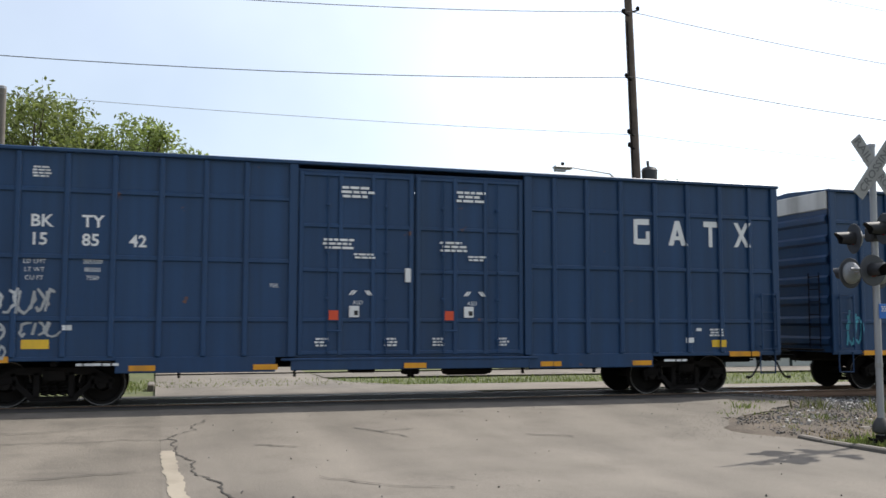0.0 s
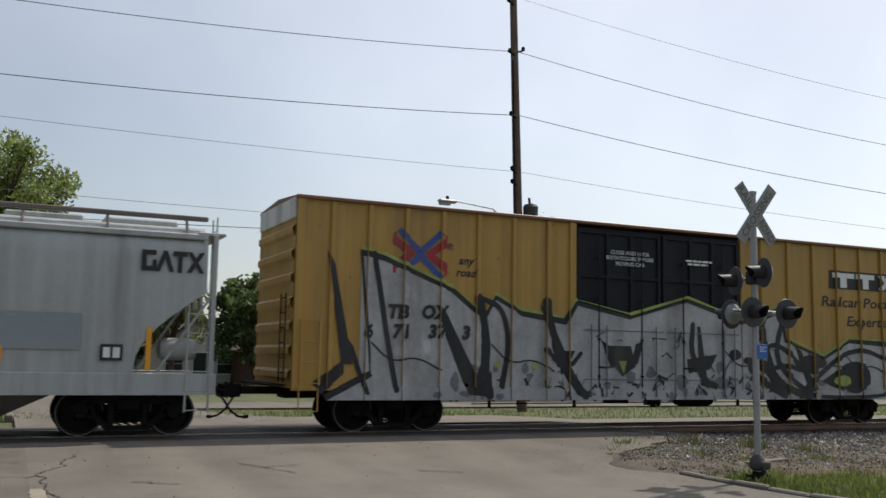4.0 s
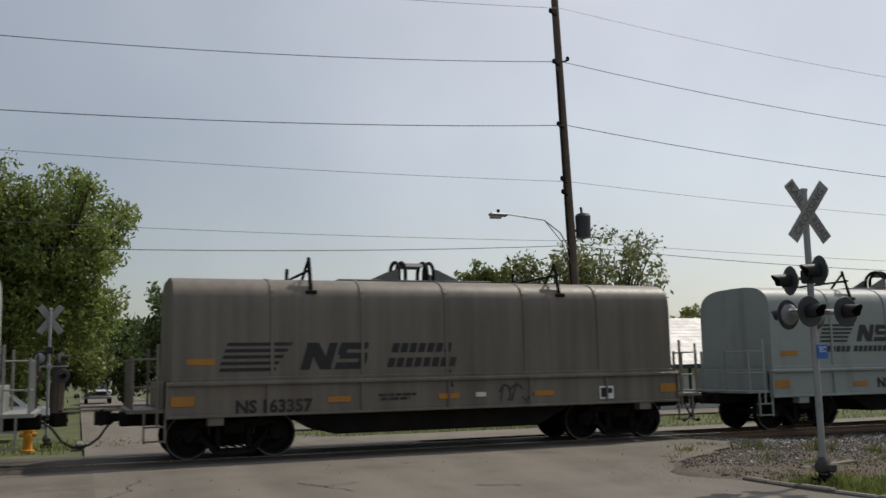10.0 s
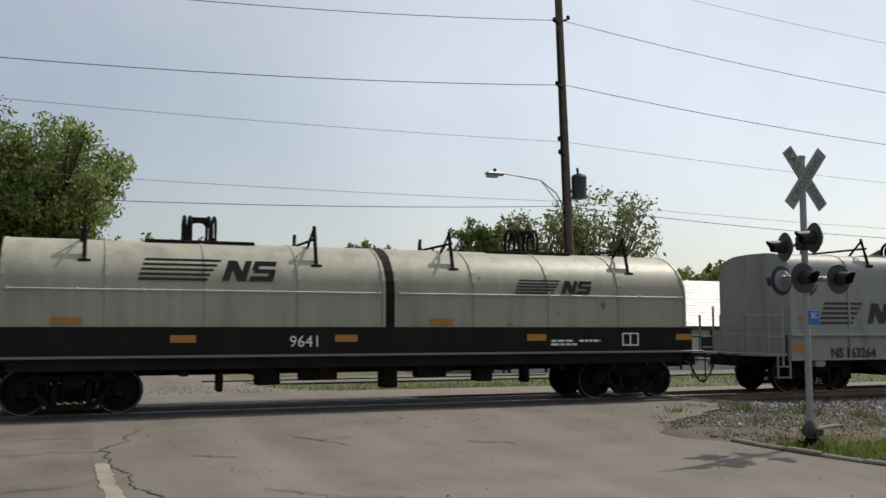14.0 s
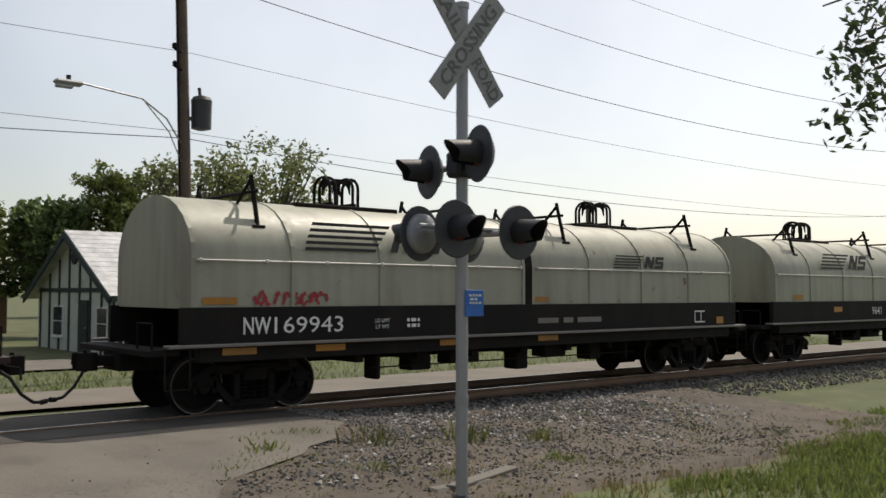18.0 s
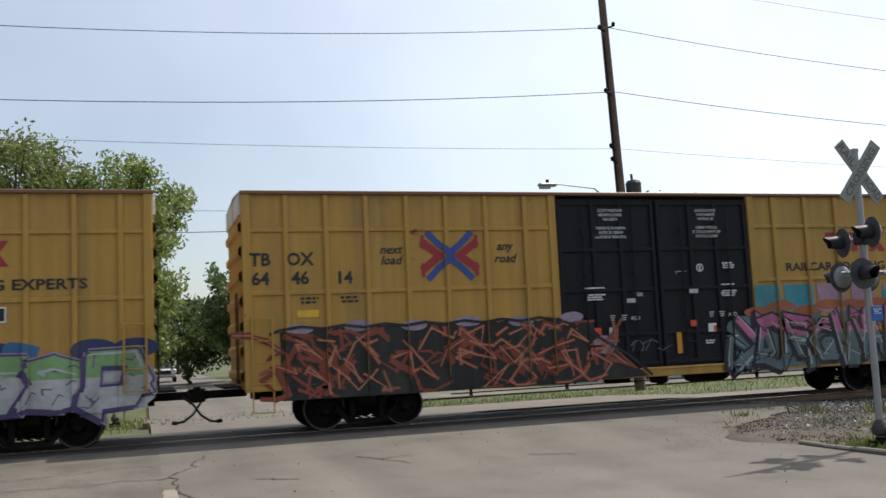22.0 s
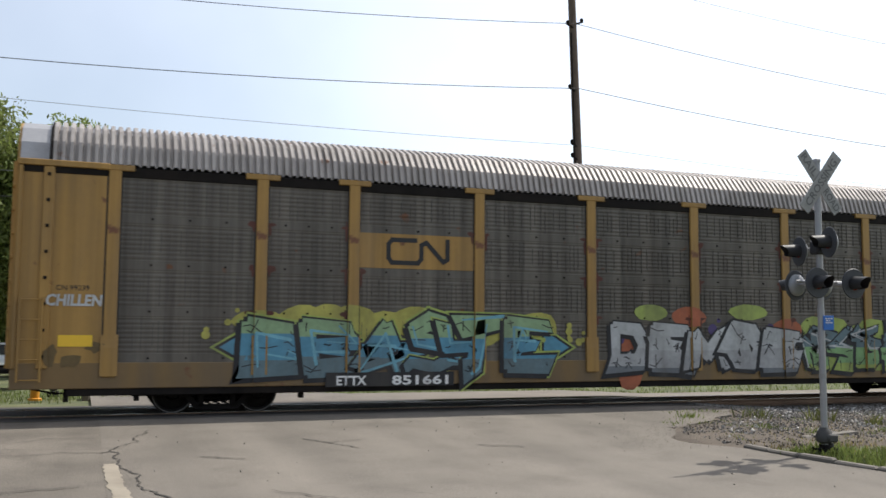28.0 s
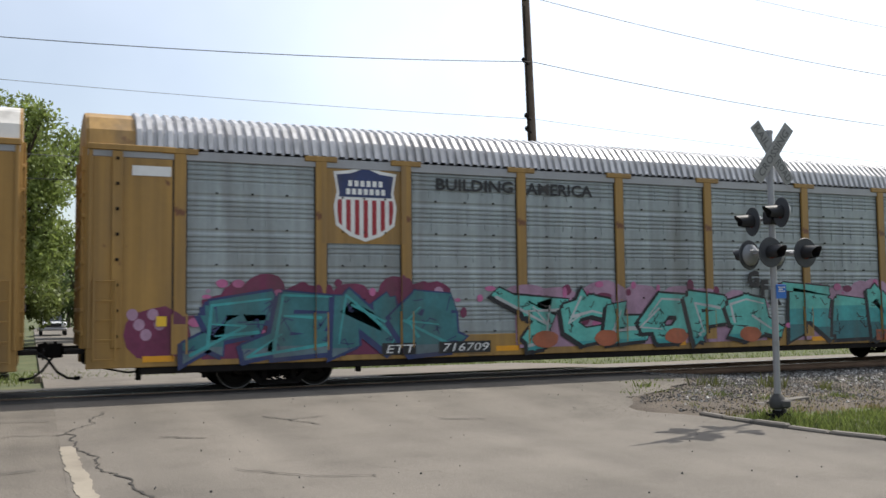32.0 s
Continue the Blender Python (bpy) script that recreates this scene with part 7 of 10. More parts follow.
    for x in (-3.06, 2.93):
        guide_arm(car, x, 3.72, STEEL_DARK, 1.36, 0.28)
    ends_gear(car, H + 0.95)
    bogie(car, -4.62)
    bogie(car, 4.62)
    sd = Side(-1.44, (), (), ((-7, 7, 0.8, 1.575, -1.525),))
    ns_mark(car, sd, *marks, mark_mat, words)
    lettering(car, number, -1.3 if words == 2 else -3.62, 1.17 if words == 2 else 1.06, 0.25, MARK_BLACK, sd, bold=0.05)
    lettering(car, "NS", -2.3 if words == 2 else -4.45, 1.17 if words == 2 else 1.06, 0.25, MARK_BLACK, sd, bold=0.05)
    reflectors(car, sd, (-5.35,), 1.98, 0.55, 0.13, REFLECT_DULL)
    reflectors(car, sd, (-5.7, 5.72), 1.2, 0.46, 0.2, REFLECT_DULL)
    reflectors(car, sd, (-3.1 if words == 2 else -2.5, 0.0, 2.35), 1.16, 0.5, 0.12, REFLECT_DULL)
    painted(car, "inspection_panel", [rect(4.0, 1.13, 0.38, 0.3)], MARK_WHITE, sd, 2)
    painted(car, "inspection_print", [rect(3.91, 1.13, 0.13, 0.22), rect(4.09, 1.17, 0.12, 0.12)], MARK_BLACK, sd, 4)
    painted(car, "white_placard", [rect(0.76, 1.17, 0.25, 0.1)], MARK_WHITE, sd, 2)
    if words != 2:
        stencil(car, -1.2, 1.22, 0.9, 2, 0.05, MARK_BLACK, sd, 4)
    painted(car, "lift_mark", [[(0.0, 1.72), (0.12, 1.72), (0.06, 1.64)], [(0.0, 1.36), (0.12, 1.36), (0.06, 1.46)]], MARK_BLACK, sd, 2)
    return car, sd


def coil_car_double(label, hoods, sill_mat, number, H, mark=None):
    """Coil car with two half-round hoods over a deep sill with a walkway flange."""
    car = thing("coil_car", label, "coil car", "cars of the freight train")
    prof = round_profile(1.46, 1.72, 2.5, 3.58, 14)
    gap = 0.1
    for (x0, x1), mat in zip(((-H + 0.15, -gap), (gap, H - 0.15)), hoods):
        n = 4
        h = hood(car, "hood", x0, x1, prof, mat, [x0 + 0.04] + [x0 + (x1 - x0) * k / n for k in range(1, n)] + [x1 - 0.04], lip=False)
        rl = Shape().tube([(x0 + 0.1, -1.5, 2.48), (x1 - 0.1, -1.5, 2.48)], 0.016, 6)
        for k in range(7):
            x = x0 + 0.15 + (x1 - x0 - 0.3) * k / 6
            rl.box(x - 0.03, x + 0.03, -1.52, -1.44, 2.45, 2.51, 0.008)
        part("hood_rail", rl, mat if mat is COIL_RED else END_WHITE, h)
        mid = (x0 + x1) / 2
        lift_arch(car, mid, 3.58, STEEL_DARK, 0.64)
        for k in (-1, 1):
            guide_arm(car, mid + k * 2.35, 3.46, STEEL_DARK)
    ring = Shape()
    big = round_profile(1.48, 1.72, 2.5, 3.6, 14)
    ring.add([(x, *p) for x in (-gap - 0.02, gap + 0.02) for p in big], [(i, i + 1, i + 1 + len(big), i + len(big)) for i in range(len(big) - 1)])
    part("hood_joint", ring, STEEL_DARK, car)
    for sy in (-1, 1):
        s = Shape()
        s.box(-H, H, *sorted((sy * 1.5, sy * 1.38)), 1.1, 1.74, 0.01)
        part("side_sill", s, sill_mat, car)
        part("walkway_flange", Shape().box(-H - 0.25, H + 0.25, *sorted((sy * 1.64, sy * 1.4)), 1.12, 1.17, 0.01), FLANGE, car)
        part("lower_sill", Shape().box(-H + 0.3, H - 0.3, *sorted((sy * 1.5, sy * 1.3)), 0.88, 1.11, 0.01), sill_mat, car)
    u = Shape().box(-H - 0.5, H + 0.5, -0.35, 0.35, 0.72, 1.05, 0.02)
    for k in range(-4, 5):
        x = k * H / 5.5
        u.box(x - 0.08, x + 0.08, -1.35, 1.35, 0.74, 0.95, 0.01)
    part("centre_sill", u, STEEL_DARK, car)
    q = Shape()
    for x, w, z in ((-2.6, 0.5, 0.52), (-1.5, 0.8, 0.6), (0.1, 0.35, 0.4), (1.1, 0.7, 0.62), (2.4, 0.4, 0.5), (-3.6, 0.12, 0.4), (3.5, 0.12, 0.45)):
        q.box(x - w / 2, x + w / 2, -1.2, -0.8, z, 0.9, 0.03)
    q.tube([(-H * 0.5, -1.2, 0.62), (H * 0.5, -1.2, 0.62)], 0.014, 6)
    part("brake_gear", q, STEEL_DARK, car)
    for sg in (-1, 1):
        e = Shape().box(*sorted((sg * H, sg * (H + 0.5))), -1.45, 1.45, 1.0, 1.1, 0.01)
        part("end_platform", e, sill_mat, car)
        g = Shape().tube([(sg * (H + 0.4), -1.35, 1.1), (sg * (H + 0.4), -1.35, 1.5), (sg * (H + 0.4), -0.8, 1.5), (sg * (H + 0.4), -0.8, 1.1)], 0.018, 6)
        g.tube([(sg * (H - 0.1), -1.6, 1.1), (sg * (H - 0.1), -1.6, 0.5), (sg * (H + 0.3), -1.6, 0.5), (sg * (H + 0.3), -1.6, 1.1)], 0.018, 6)
        part("grab_iron", g, STEEL_DARK, car)
    ends_gear(car, H + 0.75)
    bogie(car, -(H - 1.5))
    bogie(car, H - 1.5)
    sd = Side(-1.465, (), (), ((-9, 9, 0.8, 1.74, -1.505),))
    return car, sd


# ---- auto racks ----
def autorack(label, L, posts, panel_mat, frame_mat, roof_mat, cap_mat, crown=0.85):
    car = thing("autorack", label, "auto rack", "cars of the freight train")
    Y, E = 1.5, 4.93
    inner = L - 1.75
    for sy in (-1, 1):
        edges = [-inner] + list(posts) + [inner]
        for a, b in zip(edges, edges[1:]):
            s = Shape()
            dark = panel_mat is RACK_DARK
            prof, rows = [], 4 if dark else 5
            deep = 0.024 if dark else 0.014
            d = (E - 0.2 - 1.05) / rows
            for k in range(rows):
                z = 1.05 + d * k
                if dark:
                    # a flat lapped band, then a field of fine corrugations
                    prof += [(-Y - 0.036, z), (-Y - 0.036, z + d * 0.19)]
                    for q in range(8):
                        zz = z + d * (0.2 + 0.1 * q)
                        prof += [(-Y - deep, zz), (-Y - deep, zz + d * 0.03), (-Y - 0.031, zz + d * 0.05), (-Y - 0.031, zz + d * 0.085)]
                    continue
                prof += [(-Y - deep, z), (-Y - deep, z + d * 0.05), (-Y - 0.026, z + d * 0.1), (-Y - 0.026, z + d * 0.4)]
                for q in range(4):
                    zz = z + d * (0.43 + 0.135 * q)
                    prof += [(-Y - deep, zz), (-Y - deep, zz + d * 0.03), (-Y - 0.034, zz + d * 0.055), (-Y - 0.034, zz + d * 0.1)]
            prof.append((-Y, E - 0.2))
            prof = [(abs(y) * sy, z) for y, z in prof]
            s.sheet(prof, "x", a, b)
            part("side_panel", s, panel_mat, car)
            if sy < 0:
                # upright laps in each field and bolts along the bands
                rr = random.Random(int(a * 100))
                seam, bolts = Shape(), Shape()
                for k in range(rows):
                    z = 1.05 + d * k
                    x = a + 0.2
                    while x < b - 0.18:
                        lo = d * rr.uniform(0.2, 0.4)
                        seam.box(x - 0.005, x + 0.005, -Y - (0.04 if dark else 0.037), -Y - 0.02, z + lo, z + d * rr.uniform(0.75, 0.98))
                        x += rr.choice((0.11, 0.16, 0.22)) if dark else rr.uniform(0.22, 0.5)
                    for q in range(1, 4):
                        x = a + (b - a) * q / 4
                        bolts.box(x - 0.02, x + 0.02, -Y - 0.055, -Y - 0.02, z + d * 0.08, z + d * 0.08 + 0.035)
                tagged(part("panel_lap", seam, RACK_SEAM if dark else panel_mat, car), kind="stuff")
                tagged(part("panel_bolt", bolts, STEEL_DARK, car), kind="stuff")
        pm = Shape().box(-0.12, 0.12, *sorted((sy * (Y - 0.03), sy * (Y + 0.09))), 0.78, E, 0.015).box(-0.36, 0.36, *sorted((sy * (Y - 0.03), sy * (Y + 0.1))), E - 0.1, E + 0.02, 0.015).prism([(sy * (Y - 0.02), 0.8), (sy * (Y + 0.1), 0.8), (sy * (Y + 0.1), 1.35), (sy * (Y + 0.085), 1.6), (sy * (Y - 0.02), 1.6)], "x", -0.16, 0.16).mesh("rack_post", frame_mat)
        for x in list(posts) + [-inner, inner]:
            p = part("rack_post", pm, None, car)
            p.location.x = x
        s = Shape().box(-L, L, *sorted((sy * (Y + 0.05), sy * (Y - 0.06))), 0.56, 1.06, 0.012)
        part("side_sill", s, YELLOW_SOOT if panel_mat is RACK_DARK else frame_mat, car)
        part("lower_sill", Shape().box(-L + 1.0, L - 1.0, *sorted((sy * (Y + 0.02), sy * (Y - 0.2))), 0.42, 0.58, 0.012), STEEL_DARK, car)
        part("top_rail", Shape().box(-L, L, *sorted((sy * (Y + 0.06), sy * (Y - 0.06))), E - 0.22, E - 0.02, 0.012), STEEL_DARK if panel_mat is RACK_DARK else GALV, car)
        for sg in (-1, 1):
            e = Shape().box(*sorted((sg * inner, sg * L)), *sorted((sy * (Y + 0.045), sy * (Y - 0.02))), 0.9, E, 0.012)
            for x, w in ((L - 0.55, 0.1), (L - 0.05, 0.04)):
                part("corner_strip", Shape().box(sg * x - w, sg * x + w, *sorted((sy * (Y + 0.1), sy * (Y + 0.02))), 0.95, E - 0.1, 0.012), frame_mat, car)
            part("top_beam", Shape().box(*sorted((sg * (inner + 0.1), sg * (L + 0.01))), *sorted((sy * (Y + 0.11), sy * (Y + 0.02))), E - 0.09, E + 0.03, 0.012), frame_mat, car)
            if sy < 0:
                for k in range(8):
                    part("bolt", Shape().box(sg * (L - 0.55) - 0.03, sg * (L - 0.55) + 0.03, -Y - 0.13, -Y - 0.09, 1.15 + 0.5 * k, 1.21 + 0.5 * k, 0.008), STEEL_DARK, car)
            part("end_side_panel", e, frame_mat, car)
            if sy < 0:
                part("ladder", ladder_shape(sg * (L - 0.33), -Y - 0.1, 0.7, 2.3, 0.4, 0.34, 0.07), frame_mat, car)
    # arched roof with cross corrugations
    arch = [(-Y - 0.04, E), (-1.43, E + 0.38), (-1.16, E + 0.7), (-0.7, E + 0.89), (0, E + 0.96), (0.7, E + 0.89), (1.16, E + 0.7), (1.43, E + 0.38), (Y + 0.04, E)]
    arch = [(y, E + (z - E) * crown / 0.96) for y, z in arch]
    pitch = 0.15 if panel_mat is RACK_DARK else 0.2
    cap = 0.55 if panel_mat is RACK_DARK else 0.85
    n = int(2 * (L - cap) / pitch)
    v, f, m = [], [], len(arch)
    row = 0
    for k in range(n):
        d = 2 * (L - cap) / n
        x = cap - L + k * d
        for dx, h in ((0, 0), (0.22, 0), (0.32, 0.075), (0.78, 0.075), (0.92, 0)):
            v += [(x + d * dx, y * (1 + h * 0.5), z + h * (0.4 + 0.6 * (z - E))) for y, z in arch]
            row += 1
    v += [(L - cap, y, z) for y, z in arch]
    row += 1
    for j in range(row - 1):
        f += [(j * m + i, j * m + i + 1, (j + 1) * m + i + 1, (j + 1) * m + i) for i in range(m - 1)]
    part("roof", Shape().add(v, f), roof_mat, car)
    for sg in (-1, 1):
        c = Shape().prism([(y * 1.005, z) for y, z in arch], "x", *sorted((sg * (L - cap - 0.05), sg * (L - 0.02))))
        part("roof_cap", c, cap_mat, car)
        if panel_mat is RACK_DARK:
            part("roof_seal", Shape().tube([(sg * (L - cap - 0.02), y * 1.01, z + 0.03) for y, z in arch], 0.035, 6), STEEL_DARK, car)
        d = Shape().box(*sorted((sg * (L - 0.06), sg * (L + 0.04))), -1.48, 1.48, 0.95, E + 0.02, 0.015)
        for k in range(8):
            part("door_rail", Shape().box(*sorted((sg * (L + 0.02), sg * (L + 0.09))), -1.45, 1.45, 1.2 + k * 0.46, 1.28 + k * 0.46, 0.015), frame_mat, car)
        for y in (-0.02, 1.3, -1.3):
            part("door_stile", Shape().box(*sorted((sg * (L + 0.02), sg * (L + 0.1))), y - 0.04, y + 0.04, 0.95, E, 0.01), frame_mat, car)
        d.prism([(y * 0.97, z) for y, z in arch], "x", *sorted((sg * (L - 0.02), sg * (L + 0.03))))
        part("end_door", d, frame_mat, car)
        part("end_platform", Shape().box(*sorted((sg * (L - 0.1), sg * (L + 0.35))), -1.3, 1.3, 0.85, 0.93, 0.01), STEEL_DARK, car)
    u = Shape().box(-L, L, -0.4, 0.4, 0.6, 0.95, 0.02).box(-L + 0.3, L - 0.3, -1.35, 1.35, 0.86, 0.95)
    part("centre_sill", u, STEEL_DARK, car)
    g = Shape().tube([(-L + 2.2, -1.3, 0.4), (-L + 6.5, -1.25, 0.42)], 0.014, 6)
    for sg in (-1, 1):
        for x in (2.3, 5.6, 1.0):
            part("bracket", Shape().box(sg * (L - x) - 0.05, sg * (L - x) + 0.05, -1.35, -1.2, 0.3, 0.6, 0.01), STEEL_DARK, car)
        part("uncoupling_rod", Shape().tube([(sg * (L - 0.1), -1.0, 0.6), (sg * (L - 0.8), -1.1, 0.45), (sg * (L - 1.9), -1.1, 0.5)], 0.02, 6), STEEL_DARK, car)
    part("brake_rod", g, STEEL_DARK, car)
    ends_gear(car, L + 0.5)
    bogie(car, -(L - 3.9), 0.42, 1.73)
    bogie(car, L - 3.9, 0.42, 1.73)
    sd = Side(-Y - 0.035, [(x, 0.12, -Y - 0.09) for x in list(posts) + [-inner, inner]], (), ((-L, -inner, 0.9, E, -Y - 0.045), (inner, L, 0.9, E, -Y - 0.045), (-L, L, 0.4, 1.06, -Y - 0.05), *[(sg * x - 0.1, sg * x + 0.1, 0.95, E, -Y - 0.1) for sg in (-1, 1) for x in (L - 0.55,)]))
    # dark joints beside the posts, and rust that bleeds from the bands there
    rr = random.Random(int(L * 100) + len(label))
    for x in list(posts) + [-inner, inner]:
        for sg in (-1, 1):
            painted(car, "joint_gap", [rect(x + sg * 0.135, 3.05, 0.028, 3.5)], MARK_BLACK, sd, 0.4)
    if panel_mat is RACK_DARK:
        stains = []
        for x in posts:
            for k in range(1, 4):
                z = 1.05 + 0.92 * k + 0.09
                for sg in (-1, 1):
                    if rr.random() < 0.8:
                        stains.append(blob(x + sg * 0.2, z, rr.uniform(0.05, 0.13), rr.uniform(0.03, 0.07), rr, 9, 0.3))
                        stains.append(blob(x + sg * 0.17, z - rr.uniform(0.05, 0.2), 0.03, rr.uniform(0.08, 0.25), rr, 9, 0.3))
        tagged(painted(car, "rust_stain", stains, PANEL_RUST, sd, 1.2, step=0.0001), kind="stuff")
    return car, sd
# ---- the train, car by car ----
S = SPRAY
CARS.append((blue_boxcar(False), 26.05))
CARS.append((blue_boxcar(True), 5.44))
CARS.append((yellow_boxcar(None, "a"), -15.57))
CARS.append((hopper_car(), -36.8))

c, sd = coil_car_single("grey-green coil steel car with one long hood", COIL_GREEN, (-2.75, 2.5, 0.8), "162734", 2, MARK_BLACK)
CARS.append((c, -54.3))
c, sd = coil_car_single("sooty taupe coil steel car with one long hood", COIL_TAUPE, (-2.6, 2.07, 1.0), "163357", 1, MARK_BLACK)
scrawl(c, sd, 1.2, 2.0, 1.0, 1.4, 3, 61, S["char"], 0.04)
CARS.append((c, -69.2))
c, sd = coil_car_single("pale grey coil steel car with one long hood", COIL_GREY, (-2.55, 2.12, 1.0), "163264", 1, MARK_BLACK)
painted(c, "paint_patch", [blob(1.75, 1.24, 0.8, 0.34, random.Random(4))], END_WHITE, sd, 1)
scrawl(c, sd, 3.1, 4.1, 1.75, 2.05, 5, 62, S["white"], 0.035)
CARS.append((c, -84.35))

c, sd = coil_car_double("cream-grey coil steel car with two round hoods on a black sill", (COIL_CREAM, COIL_CREAM), SILL_BLACK, "", 7.95)
ns_mark(c, sd, 4.3, 2.68, 0.55, MARK_BLACK)
ns_mark(c, sd, -3.6, 2.9, 0.75, MARK_BLACK)
for x, z in ((1.21, 1.86), (-6.6, 1.86)):
    reflectors(c, sd, (x,), z, 0.55, 0.13, REFLECT_DULL)
reflectors(c, sd, (-4.4, -1.0, 3.58, 7.7), 1.5, 0.5, 0.15, REFLECT_DULL)
painted(c, "inspection_panel", [rect(5.92, 1.45, 0.04, 0.28), rect(6.35, 1.45, 0.04, 0.28), rect(6.13, 1.59, 0.46, 0.03), rect(6.13, 1.31, 0.46, 0.03), rect(6.13, 1.45, 0.04, 0.28)], MARK_WHITE, sd, 2)
stencil(c, 4.3, 1.42, 0.7, 2, 0.05, MARK_WHITE, sd, 3)
stencil(c, 5.0, 1.42, 0.6, 1, 0.05, MARK_WHITE, sd, 4)
lettering(c, "9641", -1.9, 1.44, 0.24, MARK_WHITE, sd)
CARS.append((c, -101.4))

c, sd = coil_car_double("grey-green coil steel car with two round hoods and a red tag", (COIL_CREAM, COIL_CREAM), SILL_BLACK, "", 7.55)
ns_mark(c, sd, -3.5, 2.93, 0.82, MARK_BLACK)
ns_mark(c, sd, 3.85, 2.68, 0.5, MARK_BLACK)
lettering(c, "NW", -6.27, 1.44, 0.27, MARK_WHITE, sd, width=0.5, bold=0.02)
lettering(c, "169943", -5.3, 1.44, 0.27, MARK_WHITE, sd, width=1.35)
lettering(c, "LD LMT", -3.75, 1.48, 0.07, MARK_WHITE, sd)
lettering(c, "LT WT", -3.75, 1.37, 0.07, MARK_WHITE, sd)
stencil(c, -3.0, 1.48, 0.4, 2, 0.06, MARK_WHITE, sd, 8)
for k, w in enumerate((0.62, 0.3, 0.78)):
    painted(c, "name_bar", [rect(0.55 + (0.0, 0.62, 1.3)[k], 1.4, w, 0.11)], FLANGE, sd, 2)
scrawl(c, sd, -6.3, -4.95, 1.78, 1.98, 8, 63, MARK_RED, 0.045)
reflectors(c, sd, (-6.9, 0.3), 1.84, 0.6, 0.11, REFLECT_DULL)
reflectors(c, sd, (-6.57, -4.85, -2.11, 0.54), 1.04, 0.6, 0.11, REFLECT_DULL)
reflectors(c, sd, (6.81,), 1.3, 0.3, 0.17, REFLECT_DULL)
painted(c, "inspection_panel", [rect(5.75, 1.4, 0.03, 0.26), rect(6.0, 1.4, 0.03, 0.26), rect(5.95, 1.53, 0.42, 0.03), rect(5.95, 1.27, 0.42, 0.03)], MARK_WHITE, sd, 2)
CARS.append((c, -118.72))

c, sd = coil_car_double("oxide red and cream coil steel car with graffiti", (COIL_RED, COIL_CREAM), SILL_BROWN, "", 8.3)
ns_mark(c, sd, -3.75, 2.55, 0.62, MARK_WHITE)
ns_mark(c, sd, 4.3, 2.66, 0.45, MARK_BLACK)
lettering(c, "CR 628264", -5.46, 1.42, 0.24, MARK_WHITE, sd, width=2.0)
scrawl(c, sd, -4.7, -3.35, 1.82, 2.22, 4, 64, S["white"], 0.05)
scrawl(c, sd, 2.2, 5.4, 1.8, 2.2, 8, 65, S["white"], 0.045)
painted(c, "white_placard", [rect(-0.57, 1.82, 0.34, 0.26)], END_WHITE, sd, 2)
reflectors(c, sd, (-7.55,), 1.8, 0.7, 0.14, REFLECT_DULL)
reflectors(c, sd, (-7.41, 7.5), 1.42, 0.55, 0.2, REFLECT_DULL)
reflectors(c, sd, (-4.33, -1.77, 0.85, 3.4, 5.4), 1.06, 0.45, 0.12, REFLECT_DULL)
painted(c, "inspection_panel", [rect(5.0, 1.42, 0.03, 0.26), rect(5.4, 1.42, 0.03, 0.26), rect(5.2, 1.55, 0.42, 0.03), rect(5.75, 1.42, 0.03, 0.26)], MARK_WHITE, sd, 2)
CARS.append((c, -137.5))

CARS.append((yellow_boxcar(("64", "46", "14"), "b"), -157.55))
CARS.append((yellow_boxcar(("67", "64", "14"), "c"), -178.5))

c, sd = autorack("yellow-framed auto rack with dirty grey panels and blue graffiti", 13.8, (-9.14, -7.16, -4.23, -1.34, 1.58, 4.39, 7.12, 9.2), RACK_DARK, YELLOW_R, ROOF_DIRTY, GALV, 0.96)
painted(c, "emblem_board", [rect(-5.7, 3.45, 2.66, 0.76)], YELLOW_R, sd, 1)
S["palegreen"] = paint("spray_pale_green", (0.24, 0.36, 0.2), vary=0.3)
r_dot = random.Random(23)
loop = [(-5.75, 3.7), (-6.3, 3.7), (-6.38, 3.6), (-6.38, 3.3), (-6.3, 3.2), (-5.7, 3.2), (-5.62, 3.3), (-5.62, 3.6), (-5.5, 3.66), (-5.1, 3.24), (-5.0, 3.3), (-5.0, 3.72)]
painted(c, "emblem", line_of(loop, 0.1), MARK_BLACK, sd, 3)
for tip in ([(-9.95, 1.36), (-9.3, 1.0), (-9.3, 1.75)], [(-1.95, 1.36), (-2.6, 1.75), (-2.6, 1.0)]):
    mx, mz = sum(x for x, _ in tip) / 3, sum(z for _, z in tip) / 3
    painted(c, "graffiti_halo", [[(mx + (x - mx) * 1.45, mz + (z - mz) * 1.45) for x, z in tip]], S["lime"], sd, 2.5)
    painted(c, "graffiti_outline", [[(mx + (x - mx) * 1.25, mz + (z - mz) * 1.25) for x, z in tip]], S["black"], sd, 3)
    painted(c, "graffiti_fill", [tip], S["skyblue"], sd, 3.5)
painted(c, "graffiti_dot", [blob(x + r_dot.uniform(-0.35, 0.35), 1.75 + r_dot.uniform(-0.35, 0.4), q, q, r_dot, 10, 0.03) for x in (-9.9, -6.6, -2.2, -1.8) for q in (0.05, 0.07, 0.09, 0.06)], S["straw"], sd, 2)
painted(c, "number_board", [rect(-6.3, 0.68, 2.9, 0.3)], MARK_BLACK, sd, 17)
lettering(c, "ETTX", -7.2, 0.66, 0.19, MARK_WHITE, sd, bold=0.04, level=19)
lettering(c, "851661", -5.6, 0.66, 0.19, MARK_WHITE, sd, width=1.3, bold=0.04, level=19)
